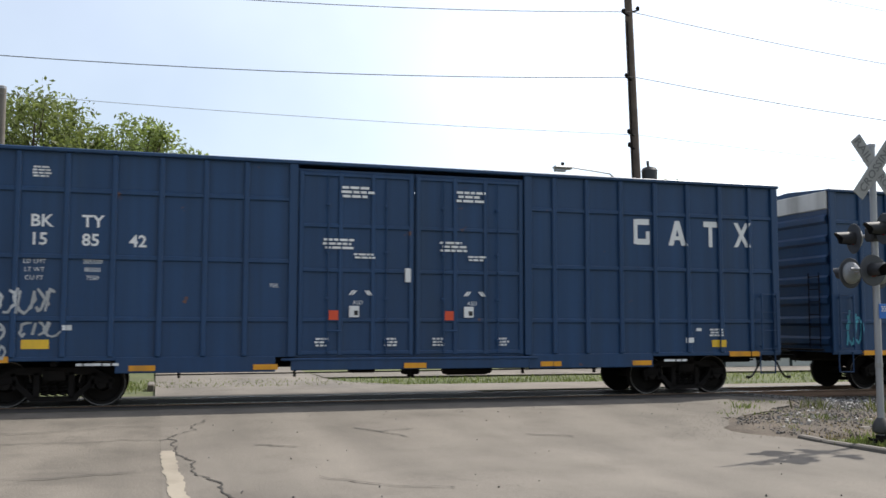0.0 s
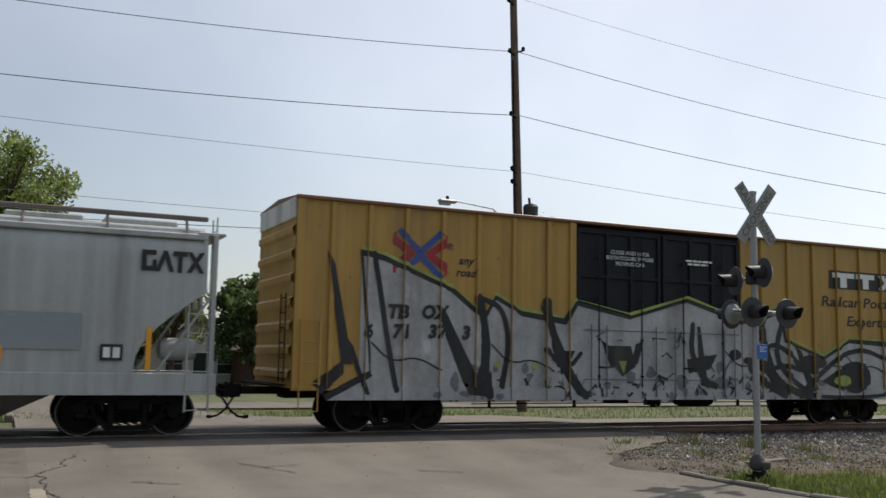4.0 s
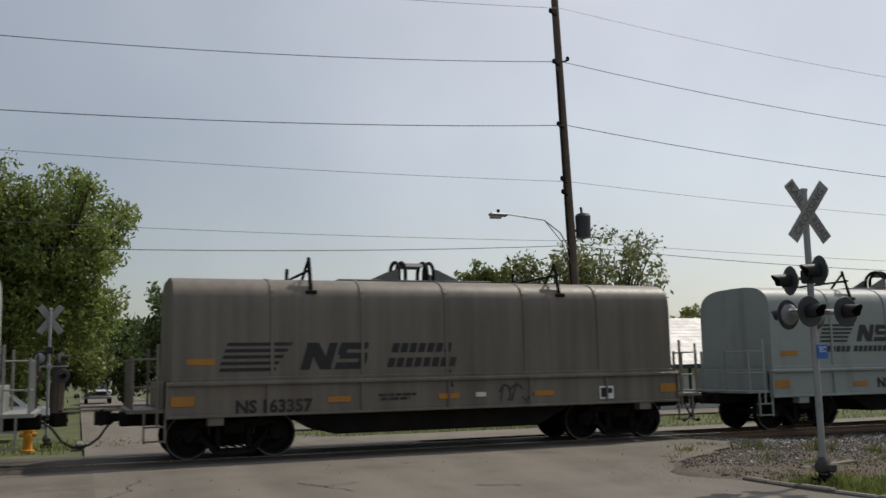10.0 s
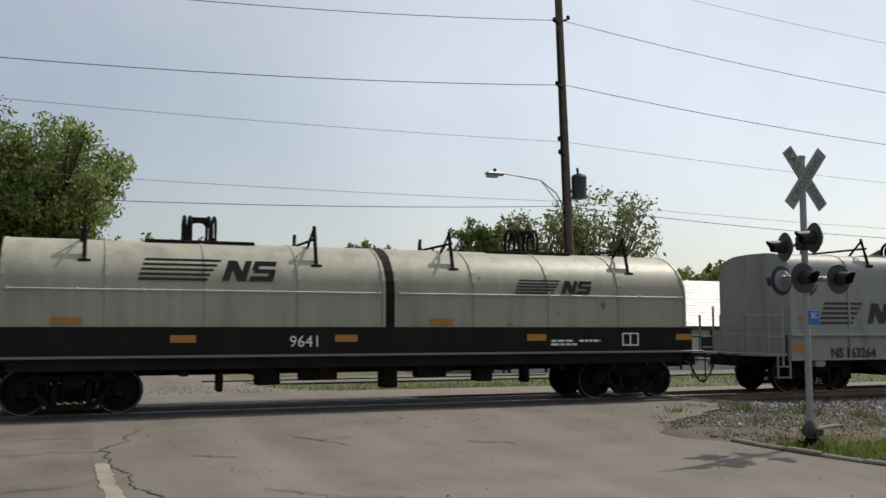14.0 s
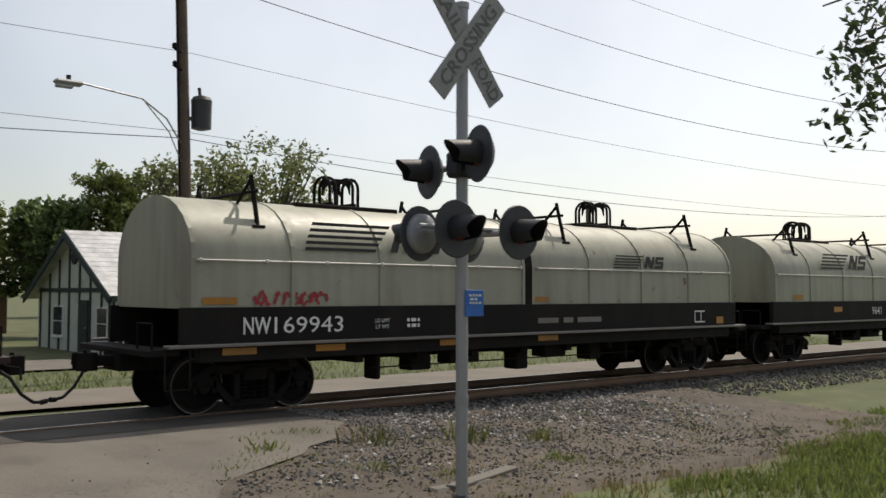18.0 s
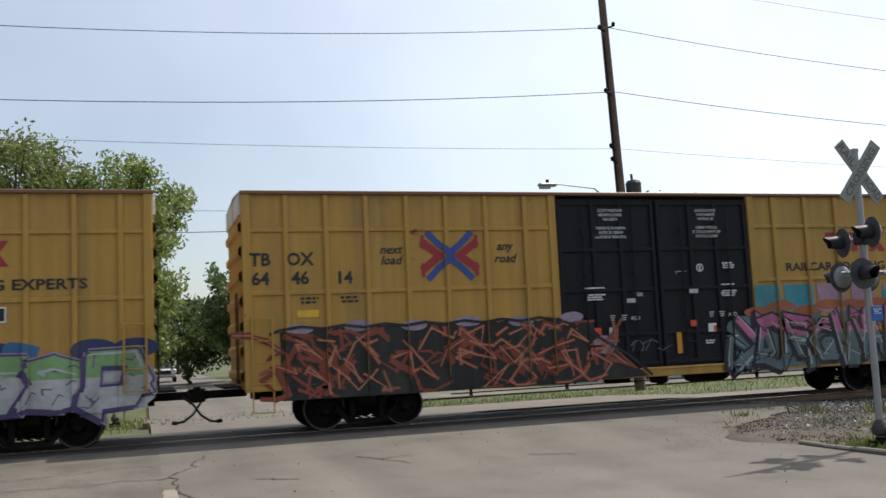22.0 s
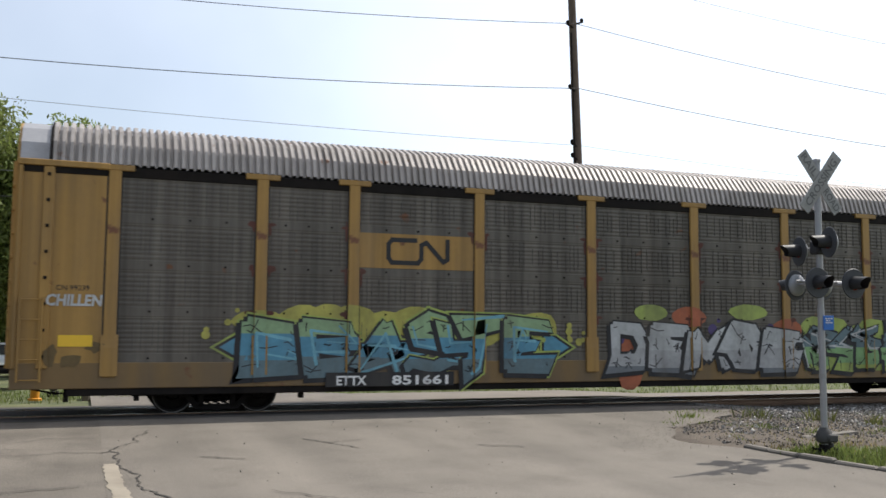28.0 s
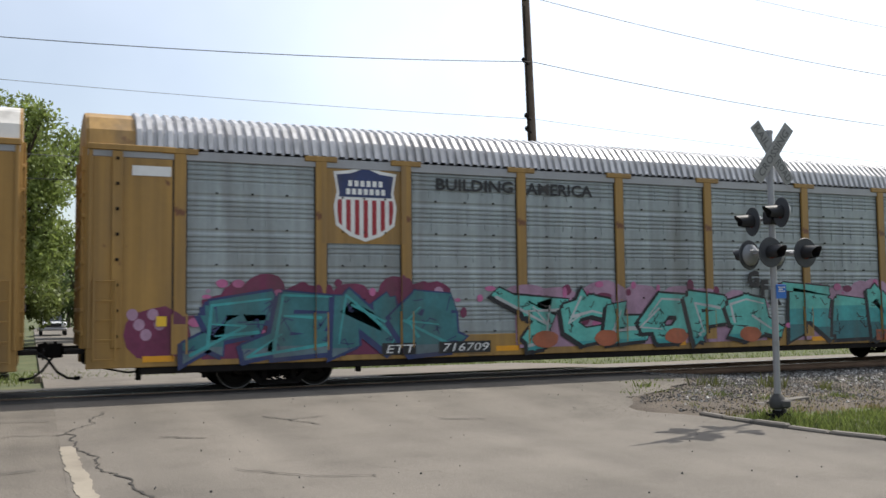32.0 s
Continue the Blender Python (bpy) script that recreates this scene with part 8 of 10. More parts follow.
graffiti(c, sd, -9.4, -2.5, 0.75, 2.12, (11, 1, 0, 4, 6, 1), 51, S["palegreen"], S["skyblue"], S["black"], S["straw"], S["paleblue"], cut=0.62, weight=0.32, third=S["slate"], spots=S["lime"], halo=S["lime"], sharp=True, block=True, solid=False, label="blue and lime wild-style letters")
graffiti(c, sd, -0.9, 4.7, 0.75, 1.98, (12, 1, 10, 9, 1), 52, S["white"], S["silver"], S["black"], None, None, weight=0.34, third=S["grey"], spots=S["purple"], sharp=True, block=True, wild=0.2, label="silver block letters with paw prints")
graffiti(c, sd, 5.0, 11.8, 0.75, 1.95, 8, 53, S["slate"], S["green"], S["black"], S["lime"], S["white"], weight=0.36, cut=0.5, third=S["lime"], spots=S["orange"], sharp=True, label="slate and green letters")
painted(c, "graffiti_splash", [blob(-0.3, 1.0, 0.4, 0.7, random.Random(5)), blob(1.4, 2.1, 0.5, 0.25, random.Random(6)), blob(4.4, 1.8, 0.5, 0.3, random.Random(7))], S["orange"], sd, 1)
painted(c, "graffiti_splash", [blob(0.3, 2.2, 0.5, 0.2, random.Random(8)), blob(3.2, 2.25, 0.6, 0.2, random.Random(9))], S["lime"], sd, 2)
lettering(c, "CN 99239", -12.75, 2.5, 0.1, MARK_BLACK, sd)
lettering(c, "CHILLEN", -12.72, 2.26, 0.21, S["white"], sd, slant=0.1, width=1.02, bold=0.05, level=4)
painted(c, "yellow_placard", [rect(-12.67, 1.48, 0.62, 0.22)], REFLECT_Y, sd, 2)
painted(c, "yellow_placard", [rect(12.6, 2.2, 0.55, 0.2)], REFLECT_Y, sd, 2)
painted(c, "white_placard", [rect(12.55, 2.72, 0.5, 0.03), rect(12.55, 2.46, 0.5, 0.03), rect(12.31, 2.59, 0.03, 0.28), rect(12.79, 2.59, 0.03, 0.28)], MARK_BLACK, sd, 2)
scrawl(c, sd, 12.35, 13.2, 1.9, 2.45, 4, 67, S["black"], 0.03)
scrawl(c, sd, 12.2, 13.3, 1.1, 1.5, 4, 71, S["black"], 0.03)
tagged(painted(c, "soot_stain", [blob(x, z, a, b, random.Random(int(x * 31 + z * 7)), 11, 0.35) for x, z, a, b in ((12.45, 1.75, 0.09, 0.2), (12.6, 1.6, 0.13, 0.1), (12.35, 1.2, 0.1, 0.22), (12.9, 1.42, 0.12, 0.08), (13.1, 1.0, 0.25, 0.1), (12.2, 0.98, 0.2, 0.12), (-12.3, 1.35, 0.18, 0.1), (-12.75, 1.1, 0.2, 0.14), (-13.1, 1.2, 0.12, 0.2))], SOOT_FILM, sd, 0.5), kind="stuff")
CARS.append((c, -203.7))

c, sd = autorack("yellow-framed auto rack, galvanised panels, teal graffiti", 13.75, (-9.06, -7.1, -4.18, -1.43, 1.31, 4.63, 7.5, 9.4), RACK_PALE, YELLOW_R, ROOF_GALV, YELLOW_R)
painted(c, "emblem_board", [rect(-8.08, 3.98, 1.95, 1.8)], YELLOW_R, sd, 1)
shield = [(-8.75, 4.62), (-8.4, 4.66), (-8.05, 4.8), (-7.7, 4.66), (-7.35, 4.62), (-7.42, 4.2), (-7.35, 3.9), (-7.4, 3.5), (-7.7, 3.28), (-8.05, 3.16), (-8.4, 3.28), (-8.7, 3.5), (-8.75, 3.9), (-8.68, 4.2)]
grow = lambda k: [(-8.05 + (x + 8.05) * k, 3.98 + (z - 3.98) * k) for x, z in shield]
painted(c, "shield", [grow(1.04)], MARK_WHITE, sd, 2)
painted(c, "shield_field", [clip(grow(0.94), 1, 4.1, False)], S["navy"], sd, 4)
field = clip(grow(0.94), 1, 4.04, True)
bands = [clip(clip(field, 0, -8.69 + 0.198 * k, False), 0, -8.59 + 0.198 * k, True) for k in range(7)]
painted(c, "shield_stripe", [b for b in bands if len(b) > 2], MARK_RED, sd, 4)
for b in [rect(-8.4 + 0.14 * k, 4.4, 0.09, 0.13) for k in range(6)] + [rect(-8.45 + 0.135 * k, 4.22, 0.09, 0.13) for k in range(7)]:
    painted(c, "name_bar", [b], MARK_WHITE, sd, 6)
lettering(c, "BUILDING", -5.38, 4.47, 0.26, MARK_BLACK, sd, width=1.98, bold=0.04, level=5)
lettering(c, "AMERICA", -3.12, 4.46, 0.26, MARK_BLACK, sd, width=1.85, bold=0.04, level=5)
painted(c, "number_board", [rect(-7.3, 0.78, 0.8, 0.26), rect(-5.7, 0.78, 1.3, 0.26)], MARK_BLACK, sd, 11)
lettering(c, "ETT", -7.3, 0.78, 0.18, MARK_WHITE, sd, slant=0.2, width=0.68, level=13)
lettering(c, "716709", -5.7, 0.78, 0.18, MARK_WHITE, sd, slant=0.2, width=1.15, level=13)
graffiti(c, sd, -11.5, -6.0, 0.68, 2.12, (13, 1, 2, 5), 54, S["deepteal"], S["deepteal"], S["navy"], S["magenta"], S["teal"], weight=0.34, sharp=True, block=True, spots=S["mauve"], third=S["slate"], label="teal letters on magenta clouds")
graffiti(c, sd, -4.3, 3.1, 0.72, 2.0, (6, 14, 15, 9, 16, 4), 55, S["turquoise"], S["turquoise"], S["black"], S["mauve"], S["white"], weight=0.36, spots=S["magenta"], third=S["teal"], sharp=True, block=True, label="turquoise letters with pink cloud")
painted(c, "graffiti_splash", [blob(x, 0.9, 0.35, 0.2, random.Random(int(x * 10))) for x in (-3.6, -1.9, 0.2, 2.6)], S["orange"], sd, 12)
graffiti(c, sd, 4.1, 11.2, 0.7, 2.15, (3, 1, 2, 18, 8), 56, S["turquoise"], S["teal"], S["black"], S["mauve"], None, weight=0.36, cut=0.6, third=S["deepteal"], sharp=True, block=True, spots=S["pink"], label="turquoise angular letters")
for i, t in enumerate("GFR"):
    lettering(c, t, 2.75 + 0.36 * i, 2.34 - 0.24 * i, 0.38, S["black"], sd, bold=0.09, level=14)
painted(c, "number_board", [rect(7.5, 0.78, 0.75, 0.3)], S["orange"], sd, 12)
painted(c, "emblem", [rect(7.3, 0.84, 0.26, 0.05), rect(7.3, 0.76, 0.06, 0.15), rect(7.5, 0.84, 0.2, 0.05), rect(7.52, 0.76, 0.06, 0.15), rect(7.72, 0.79, 0.05, 0.16, 0.6)], S["brown"], sd, 13)
r = random.Random(88)
painted(c, "graffiti_dot", [blob(r.uniform(-12, 12.8), r.uniform(1.0, 2.25), r.uniform(0.04, 0.15), r.uniform(0.04, 0.15), r, 10, 0.05) for _ in range(46)], S["pink"], sd, 4)
painted(c, "graffiti_dot", [blob(r.uniform(-12, 12.8), r.uniform(1.2, 2.3), r.uniform(0.08, 0.26), r.uniform(0.06, 0.2), r, 10, 0.1) for _ in range(30)], S["magenta"], sd, 2)
painted(c, "name_bar", [rect(-12.55, 4.46, 0.75, 0.2)], MARK_WHITE, sd, 3)
painted(c, "white_placard", [rect(-12.75, 4.82, 0.3, 0.18)], MARK_WHITE, sd, 3)
painted(c, "yellow_placard", [rect(-12.35, 1.46, 0.2, 0.2)], REFLECT_Y, sd, 11)
painted(c, "graffiti_cloud", [blob(-12.4, 1.2, 0.65, 0.55, random.Random(3)), blob(12.0, 1.5, 0.25, 0.35, random.Random(7))], S["magenta"], sd, 1)
painted(c, "graffiti_cloud", [blob(12.55, 1.1, 0.8, 0.2, random.Random(4), 18, 0.25), blob(13.1, 1.7, 0.15, 0.2, random.Random(9)), blob(12.1, 1.75, 0.3, 0.2, random.Random(6), 14, 0.2)], S["mauve"], sd, 1)
painted(c, "graffiti_dot", [blob(-12.9 + 0.13 * k, 1.6 - 0.2 * (k % 3), 0.11, 0.12, random.Random(k), 10, 0.02) for k in range(5)], S["mauve"], sd, 3)
scrawl(c, sd, 11.0, 11.9, 2.1, 2.4, 4, 68, S["black"], 0.035)
painted(c, "inspection_panel", [rect(12.55, 3.1, 0.5, 0.03), rect(12.55, 2.72, 0.5, 0.03), rect(12.3, 2.91, 0.03, 0.4), rect(12.8, 2.91, 0.03, 0.4)], MARK_BLACK, sd, 2)
reflectors(c, sd, (-12.4, -9.0, -4.6, 0.2, 5.0, 9.0, 12.4), 0.72, 0.6, 0.12)
CARS.append((c, -232.75))

c, sd = autorack("tan-framed auto rack with grey galvanised panels", 13.75, (-9.06, -7.1, -4.18, -1.43, 1.31, 4.63, 7.5, 9.4), RACK_PALE, YELLOW_R, ROOF_GALV, END_WHITE)
CARS.append((c, -261.45))
# ---- crossing signals ----
FOOT = material("sooty_cast_foot", (0.07, 0.068, 0.065), 0.7, 0.2, vary=0.3)
DISC_GREY = material("faded_black_disc", (0.05, 0.052, 0.058), 0.55, vary=0.25)
HOUSING = material("aluminium_lamp_back", (0.28, 0.29, 0.3), 0.5, 0.3, vary=0.15, dirt_amount=0.3)
RED_LENS = material("red_signal_lens", (0.12, 0.008, 0.01), 0.25, vary=0.1, bump=0)
RED_LIT = glow("lit_red_lens", (1.0, 0.05, 0.04), 2.2)
SIGN_BLUE = material("blue_notice", (0.03, 0.15, 0.5), 0.4, vary=0.1)


def lamp_unit(parent, x, z, face, lens, y=0.0):
    """One flasher: round background, lens and long visor before it, domed housing behind. face: degrees, 0 looks to -y."""
    m = pose(x, y, z, 0, 0, face)
    u = Shape().lathe([(0.02, -0.012), (0.245, -0.012), (0.255, 0.0), (0.245, 0.012), (0.02, 0.012)], 28, "y")
    b = part("background_disc", u, DISC_GREY, parent)
    b.matrix_basis = m
    part("housing", Shape().lathe([(0.185, 0.012), (0.18, 0.05), (0.15, 0.085), (0.08, 0.11), (0.01, 0.116)], 22, "y"), HOUSING, b, smooth=True)
    part("lens", Shape().lathe([(0.108, -0.015), (0.09, -0.028), (0.05, -0.038), (0.01, -0.042)], 24, "y"), lens, b, smooth=True)
    v, n = Shape(), 19
    for k in range(n):
        a = math.radians(-55 + 290 * k / (n - 1))
        for yy, rr in ((-0.012, 0.122), (-0.33, 0.1)):
            cut = 0.1 * (1 - max(0, math.sin(a))) if yy < -0.1 else 0
            v.v += [(rr * math.cos(a), yy + cut, rr * math.sin(a)), ((rr - 0.007) * math.cos(a), yy + cut, (rr - 0.007) * math.sin(a))]
    for k in range(n - 1):
        i = k * 4
        v.f += [(i, i + 4, i + 6, i + 2), (i + 1, i + 3, i + 7, i + 5), (i + 2, i + 6, i + 7, i + 3)]
    part("visor", v, BLACK, b, smooth=True)
    return b


FADED_INK = material("faded_black_ink", (0.13, 0.13, 0.13), 0.6, vary=0.3)


def crossbuck(parent, z, face, mat, letters=True):
    hub = part("crossbuck", Shape().box(-0.1, 0.1, -0.05, 0.0, z - 0.1, z + 0.1, 0.01), GALV, parent)
    hub.rotation_euler.z = radians(face)
    for i, a in enumerate((52, -52)):
        b = part("blade", Shape().box(-0.61, 0.61, -0.008 - 0.008, 0.0, -0.115, 0.115, 0.004), mat, hub)
        b.matrix_basis = pose(0, -0.075 + 0.02 * i, z) @ pose(0, 0, 0, 0, -a, 0)
        if letters:
            flat = Side(-0.017)
            if i == 0:
                lettering(b, "CROSSING", 0, 0, 0.13, FADED_INK, flat, width=1.0, bold=0.02, level=0)
            else:
                lettering(b, "RAIL", -0.37, 0, 0.13, FADED_INK, flat, width=0.42, bold=0.02, level=0)
                lettering(b, "ROAD", 0.37, 0, 0.13, FADED_INK, flat, width=0.42, bold=0.02, level=0)


def crossing_signal(x, y, label, near):
    z0 = rise(x, y) - 0.08
    t = thing("crossing_signal", label, "crossing signal", "crossing signals", (x, y, z0))
    top = 4.95
    part("mast", Shape().tube([(0, 0, 0.1), (0, 0, top)], 0.055, 16).lathe([(0.065, top - 0.02), (0.065, top + 0.03), (0.02, top + 0.05)], 16), GALV, t, smooth=True)
    base = Shape().lathe([(0.16, 0.0), (0.16, 0.08), (0.09, 0.12), (0.09, 0.22)], 16)
    for a in range(4):
        base.tube([(0.19 * math.cos(a * 1.57 + 0.5), 0.19 * math.sin(a * 1.57 + 0.5), 0), (0.19 * math.cos(a * 1.57 + 0.5), 0.19 * math.sin(a * 1.57 + 0.5), 0.17)], 0.025, 6)
    base.box(-0.2, 0.2, -0.03, 0.03, 0.13, 0.17, 0.005)
    part("mast_foot", base, STEEL_DARK, t)
    part("junction_box", Shape().lathe([(0.09, 0.24), (0.13, 0.27), (0.145, 0.35), (0.11, 0.43), (0.06, 0.5)], 14).box(-0.06, 0.16, -0.16, 0.0, 0.26, 0.4, 0.03), FOOT, t, smooth=True)
    part("cable_boot", Shape().tube([(0.14, 0.02, 0.24), (0.16, 0.02, 0.05)], 0.05, 8), FOOT, t)
    crossbuck(t, top - 0.37, 0 if near else 180, SIGN_WHITE, near)
    part("cross_arm", Shape().tube([(-0.5, 0, 2.9), (0.66, 0, 2.9)], 0.025, 8).box(-0.09, 0.09, -0.08, 0.08, 2.82, 2.98, 0.02), GALV, t)
    part("junction", Shape().box(-0.13, 0.13, -0.1, 0.1, 3.36, 3.6, 0.03), BLACK, t)
    if near:
        for x, back in ((-0.3, -0.3), (0.46, 0.27)):
            lamp_unit(t, x, 2.87, 0, RED_LENS, -0.27)
            lamp_unit(t, back, 2.85, 187, RED_LENS, 0.24)
            part("lamp_bracket", Shape().tube([(x, -0.25, 2.87), (back, 0.22, 2.86)], 0.03, 8), GALV, t)
        lamp_unit(t, -0.1, 3.44, -104, RED_LENS, 0.36)
        lamp_unit(t, -0.1, 3.54, -104, RED_LENS, -0.33)
        part("lamp_bracket", Shape().tube([(0.0, -0.33, 3.5), (0.0, 0.36, 3.46)], 0.03, 8), GALV, t)
        sign = part("notice", Shape().box(-0.02, 0.2, -0.075, -0.065, 2.1, 2.34, 0.003), SIGN_BLUE, t, "blue emergency notice")
        stencil(sign, 0.09, 2.29, 0.16, 3, 0.02, MARK_WHITE, Side(-0.072), 4)
        part("mast_band", Shape().lathe([(0.06, 1.3), (0.06, 1.38)], 14), SIGN_WHITE, t)
    else:
        lamp_unit(t, -0.45, 2.55, 10, RED_LIT, -0.06)
        lamp_unit(t, 0.45, 2.55, 10, RED_LENS, -0.06)
        lamp_unit(t, -0.3, 3.2, 180, RED_LENS, 0.06)
        lamp_unit(t, 0.4, 3.2, 90, RED_LENS, 0.06)
    return t


crossing_signal(11.46, 12.1, "galvanised mast with crossbuck and flasher lamps beside the kerb", True)
far = crossing_signal(-0.78, 28.9, "far crossing mast with white crossbuck and a lit red lamp", False)
far.scale = (0.8, 0.8, 0.8)

# ---- utility pole, street lamp, wires ----
PX, PY = 17.05, 30.3


def pole_x(z):
    return PX + 0.3 - 0.035 * z


pole = thing("utility_pole", "tall weathered wooden utility pole with insulators", "utility pole", at=(0, 0, 0))
part("shaft", Shape().tube([(pole_x(z), PY, z) for z in (-0.6, 3, 7, 11, 15, 17)], [0.2, 0.185, 0.17, 0.155, 0.14, 0.13], 14), WOOD_POLE, pole, smooth=True)


def insulator(z, sx, reach=0.35):
    x = pole_x(z)
    i = part("insulator", Shape().tube([(x, PY - 0.1, z - 0.1), (x + sx * reach, PY - 0.15, z)], 0.035, 6).lathe([(0.03, 0), (0.08, 0.03), (0.05, 0.07), (0.08, 0.1), (0.04, 0.17)], 10, "z", (x + sx * reach, PY - 0.15, z - 0.02)), STEEL_DARK, pole)


for z, sx in ((15.3, -1), (13.45, 1), (13.3, -1), (10.85, -1), (8.75, -1), (8.25, -1)):
    insulator(z, sx, 0.3)
part("conduit", Shape().tube([(pole_x(2) - 0.17, PY - 0.12, 0), (pole_x(13) - 0.15, PY - 0.12, 13)], 0.025, 6), STEEL_DARK, pole)
x = pole_x(7)
part("transformer", Shape().lathe([(0.1, 6.55), (0.28, 6.6), (0.29, 7.35), (0.3, 7.4), (0.24, 7.5), (0.08, 7.55)], 18, "z", (x + 0.52, PY - 0.05, 0)).box(x + 0.15, x + 0.3, PY - 0.1, PY, 6.8, 6.9).tube([(x + 0.45, PY - 0.1, 7.5), (x + 0.42, PY - 0.1, 7.75)], 0.05, 8), material("transformer_grey", (0.05, 0.052, 0.055), 0.5), pole, "dark grey transformer can", True)
lamp = part("lamp_arm", Shape().tube([(pole_x(6.1), PY, 6.0), (pole_x(6) - 0.7, PY - 0.4, 6.7), (pole_x(6) - 1.6, PY - 0.9, 7.05), (13.7, 28.8, 7.1)], 0.024, 8).tube([(pole_x(5.4), PY, 5.4), (pole_x(6) - 0.6, PY - 0.35, 6.35), (pole_x(6) - 1.5, PY - 0.85, 6.98)], 0.018, 8), GALV, pole, "curved street lamp arm", True)
part("lamp_head", Shape().box(13.1, 13.78, 28.65, 28.93, 7.0, 7.12, 0.05).box(13.14, 13.54, 28.7, 28.88, 6.92, 7.01, 0.02), GALV, lamp)
part("photocell", Shape().tube([(13.44, 28.79, 7.12), (13.44, 28.79, 7.24)], 0.06, 8), BLACK, lamp)

WIRE = material("dark_cable", (0.03, 0.03, 0.032), 0.6)
WIRE_PALE = material("bare_wire", (0.2, 0.2, 0.2), 0.5, 0.6)


def wire(za, zp, zb, sag, rad, mat, y=PY - 0.15, xa=-32.0, xb=66.0):
    """One cable from a pole far to one side, over this pole, to one far to the other."""
    s = Shape()
    for x0, z0, x1, z1 in ((xa, za, pole_x(zp), zp), (pole_x(zp), zp, xb, zb)):
        n = 22
        s.tube([(x0 + (x1 - x0) * k / n, y, z0 + (z1 - z0) * k / n - 4 * sag * (k / n) * (1 - k / n)) for k in range(n + 1)], rad, 5)
    single("overhead_cable", s, mat, "overhead cable strung along the railway", "cable", "overhead cables", True)


wire(15.9, 15.4, 15.2, 1.2, 0.009, WIRE_PALE, PY - 0.4)
wire(13.6, 13.35, 13.2, 1.35, 0.013, WIRE, PY - 0.2)
wire(11.0, 10.85, 10.6, 1.15, 0.014, WIRE, PY - 0.25)
wire(9.9, 8.7, 8.4, 0.6, 0.008, WIRE_PALE, PY - 0.15)
wire(7.6, 6.45, 6.6, 0.5, 0.008, WIRE_PALE, PY - 0.1)
wire(7.0, 6.3, 6.9, 0.95, 0.012, WIRE, PY + 0.05)
left = thing("utility_pole", "grey weathered utility pole by the far street", "utility pole", at=(-4.55, 30.6, 0))
part("shaft", Shape().tube([(0, 0, -0.5), (0, 0, 8.9)], [0.15, 0.12], 12), CONCRETE, left, smooth=True)
part("pole_cap", Shape().lathe([(0.125, 8.88), (0.125, 8.96), (0.03, 9.0)], 12), GALV, left)
far_pole = thing("utility_pole", "thin dark pole with a short arm behind the train", "utility pole", at=(45.5, 40.0, 0))
part("shaft", Shape().tube([(0, 0, -0.5), (0, 0, 6.9)], 0.11, 8), WOOD_POLE, far_pole)
part("cross_arm", Shape().tube([(0.05, 0, 6.6), (-0.7, 0, 6.7)], 0.035, 6), WOOD_POLE, far_pole)

# ---- hydrant ----
HYD = material("hydrant_yellow", (0.6, 0.27, 0.02), 0.5, vary=0.15, dirt_amount=0.2)
h = thing("fire_hydrant", "yellow-orange fire hydrant standing in the grass", "hydrant", at=(-1.12, 25.7, rise(-1.1, 25.7) - 0.03))
part("barrel", Shape().lathe([(0.17, 0), (0.17, 0.05), (0.11, 0.07), (0.11, 0.5), (0.15, 0.52), (0.15, 0.57), (0.12, 0.6)], 18), HYD, h, smooth=True)
part("bonnet", Shape().lathe([(0.135, 0.6), (0.12, 0.7), (0.06, 0.77), (0.035, 0.78), (0.035, 0.84)], 18), HYD, h, smooth=True)
for a in (-1, 1):
    part("outlet_cap", Shape().tube([(a * 0.09, 0, 0.43), (a * 0.2, 0, 0.43)], 0.055, 10), HYD, h)
part("outlet_cap", Shape().tube([(0, -0.09, 0.4), (0, -0.2, 0.4)], 0.075, 12), HYD, h)
single("kerb_end", Shape().box(0.0, 0.18, 25.7, 27.0, -0.35, 0.06, 0.03), CONCRETE, "pale painted end of the far street's kerb", "kerb")

# ---- houses ----
WALL_PALE = material("pale_stucco", (0.55, 0.56, 0.5), 0.85, vary=0.08, scale=2, fine=60, bump=0.3, dirt_amount=0.2)
TIMBER = material("dark_green_timber", (0.025, 0.04, 0.035), 0.7, vary=0.2)
SHINGLE = material("silver_shingles", (0.45, 0.45, 0.45), 0.55, 0.2, vary=0.35, scale=14, fine=50, bump=0.6, dirt=(0.2, 0.2, 0.2), dirt_amount=0.4)
PANE = material("window_glass", (0.03, 0.035, 0.04), 0.08, vary=0.1, bump=0)
WHITE_TRIM = material("white_trim", (0.72, 0.72, 0.7), 0.6, vary=0.06)
BROWN_ROOF = material("brown_shingles", (0.1, 0.075, 0.06), 0.9, vary=0.3)
SIDING = material("white_siding", (0.62, 0.62, 0.6), 0.7, vary=0.06)
BRICK_BROWN = material("brown_brick", (0.14, 0.075, 0.055), 0.9, vary=0.3, scale=20)


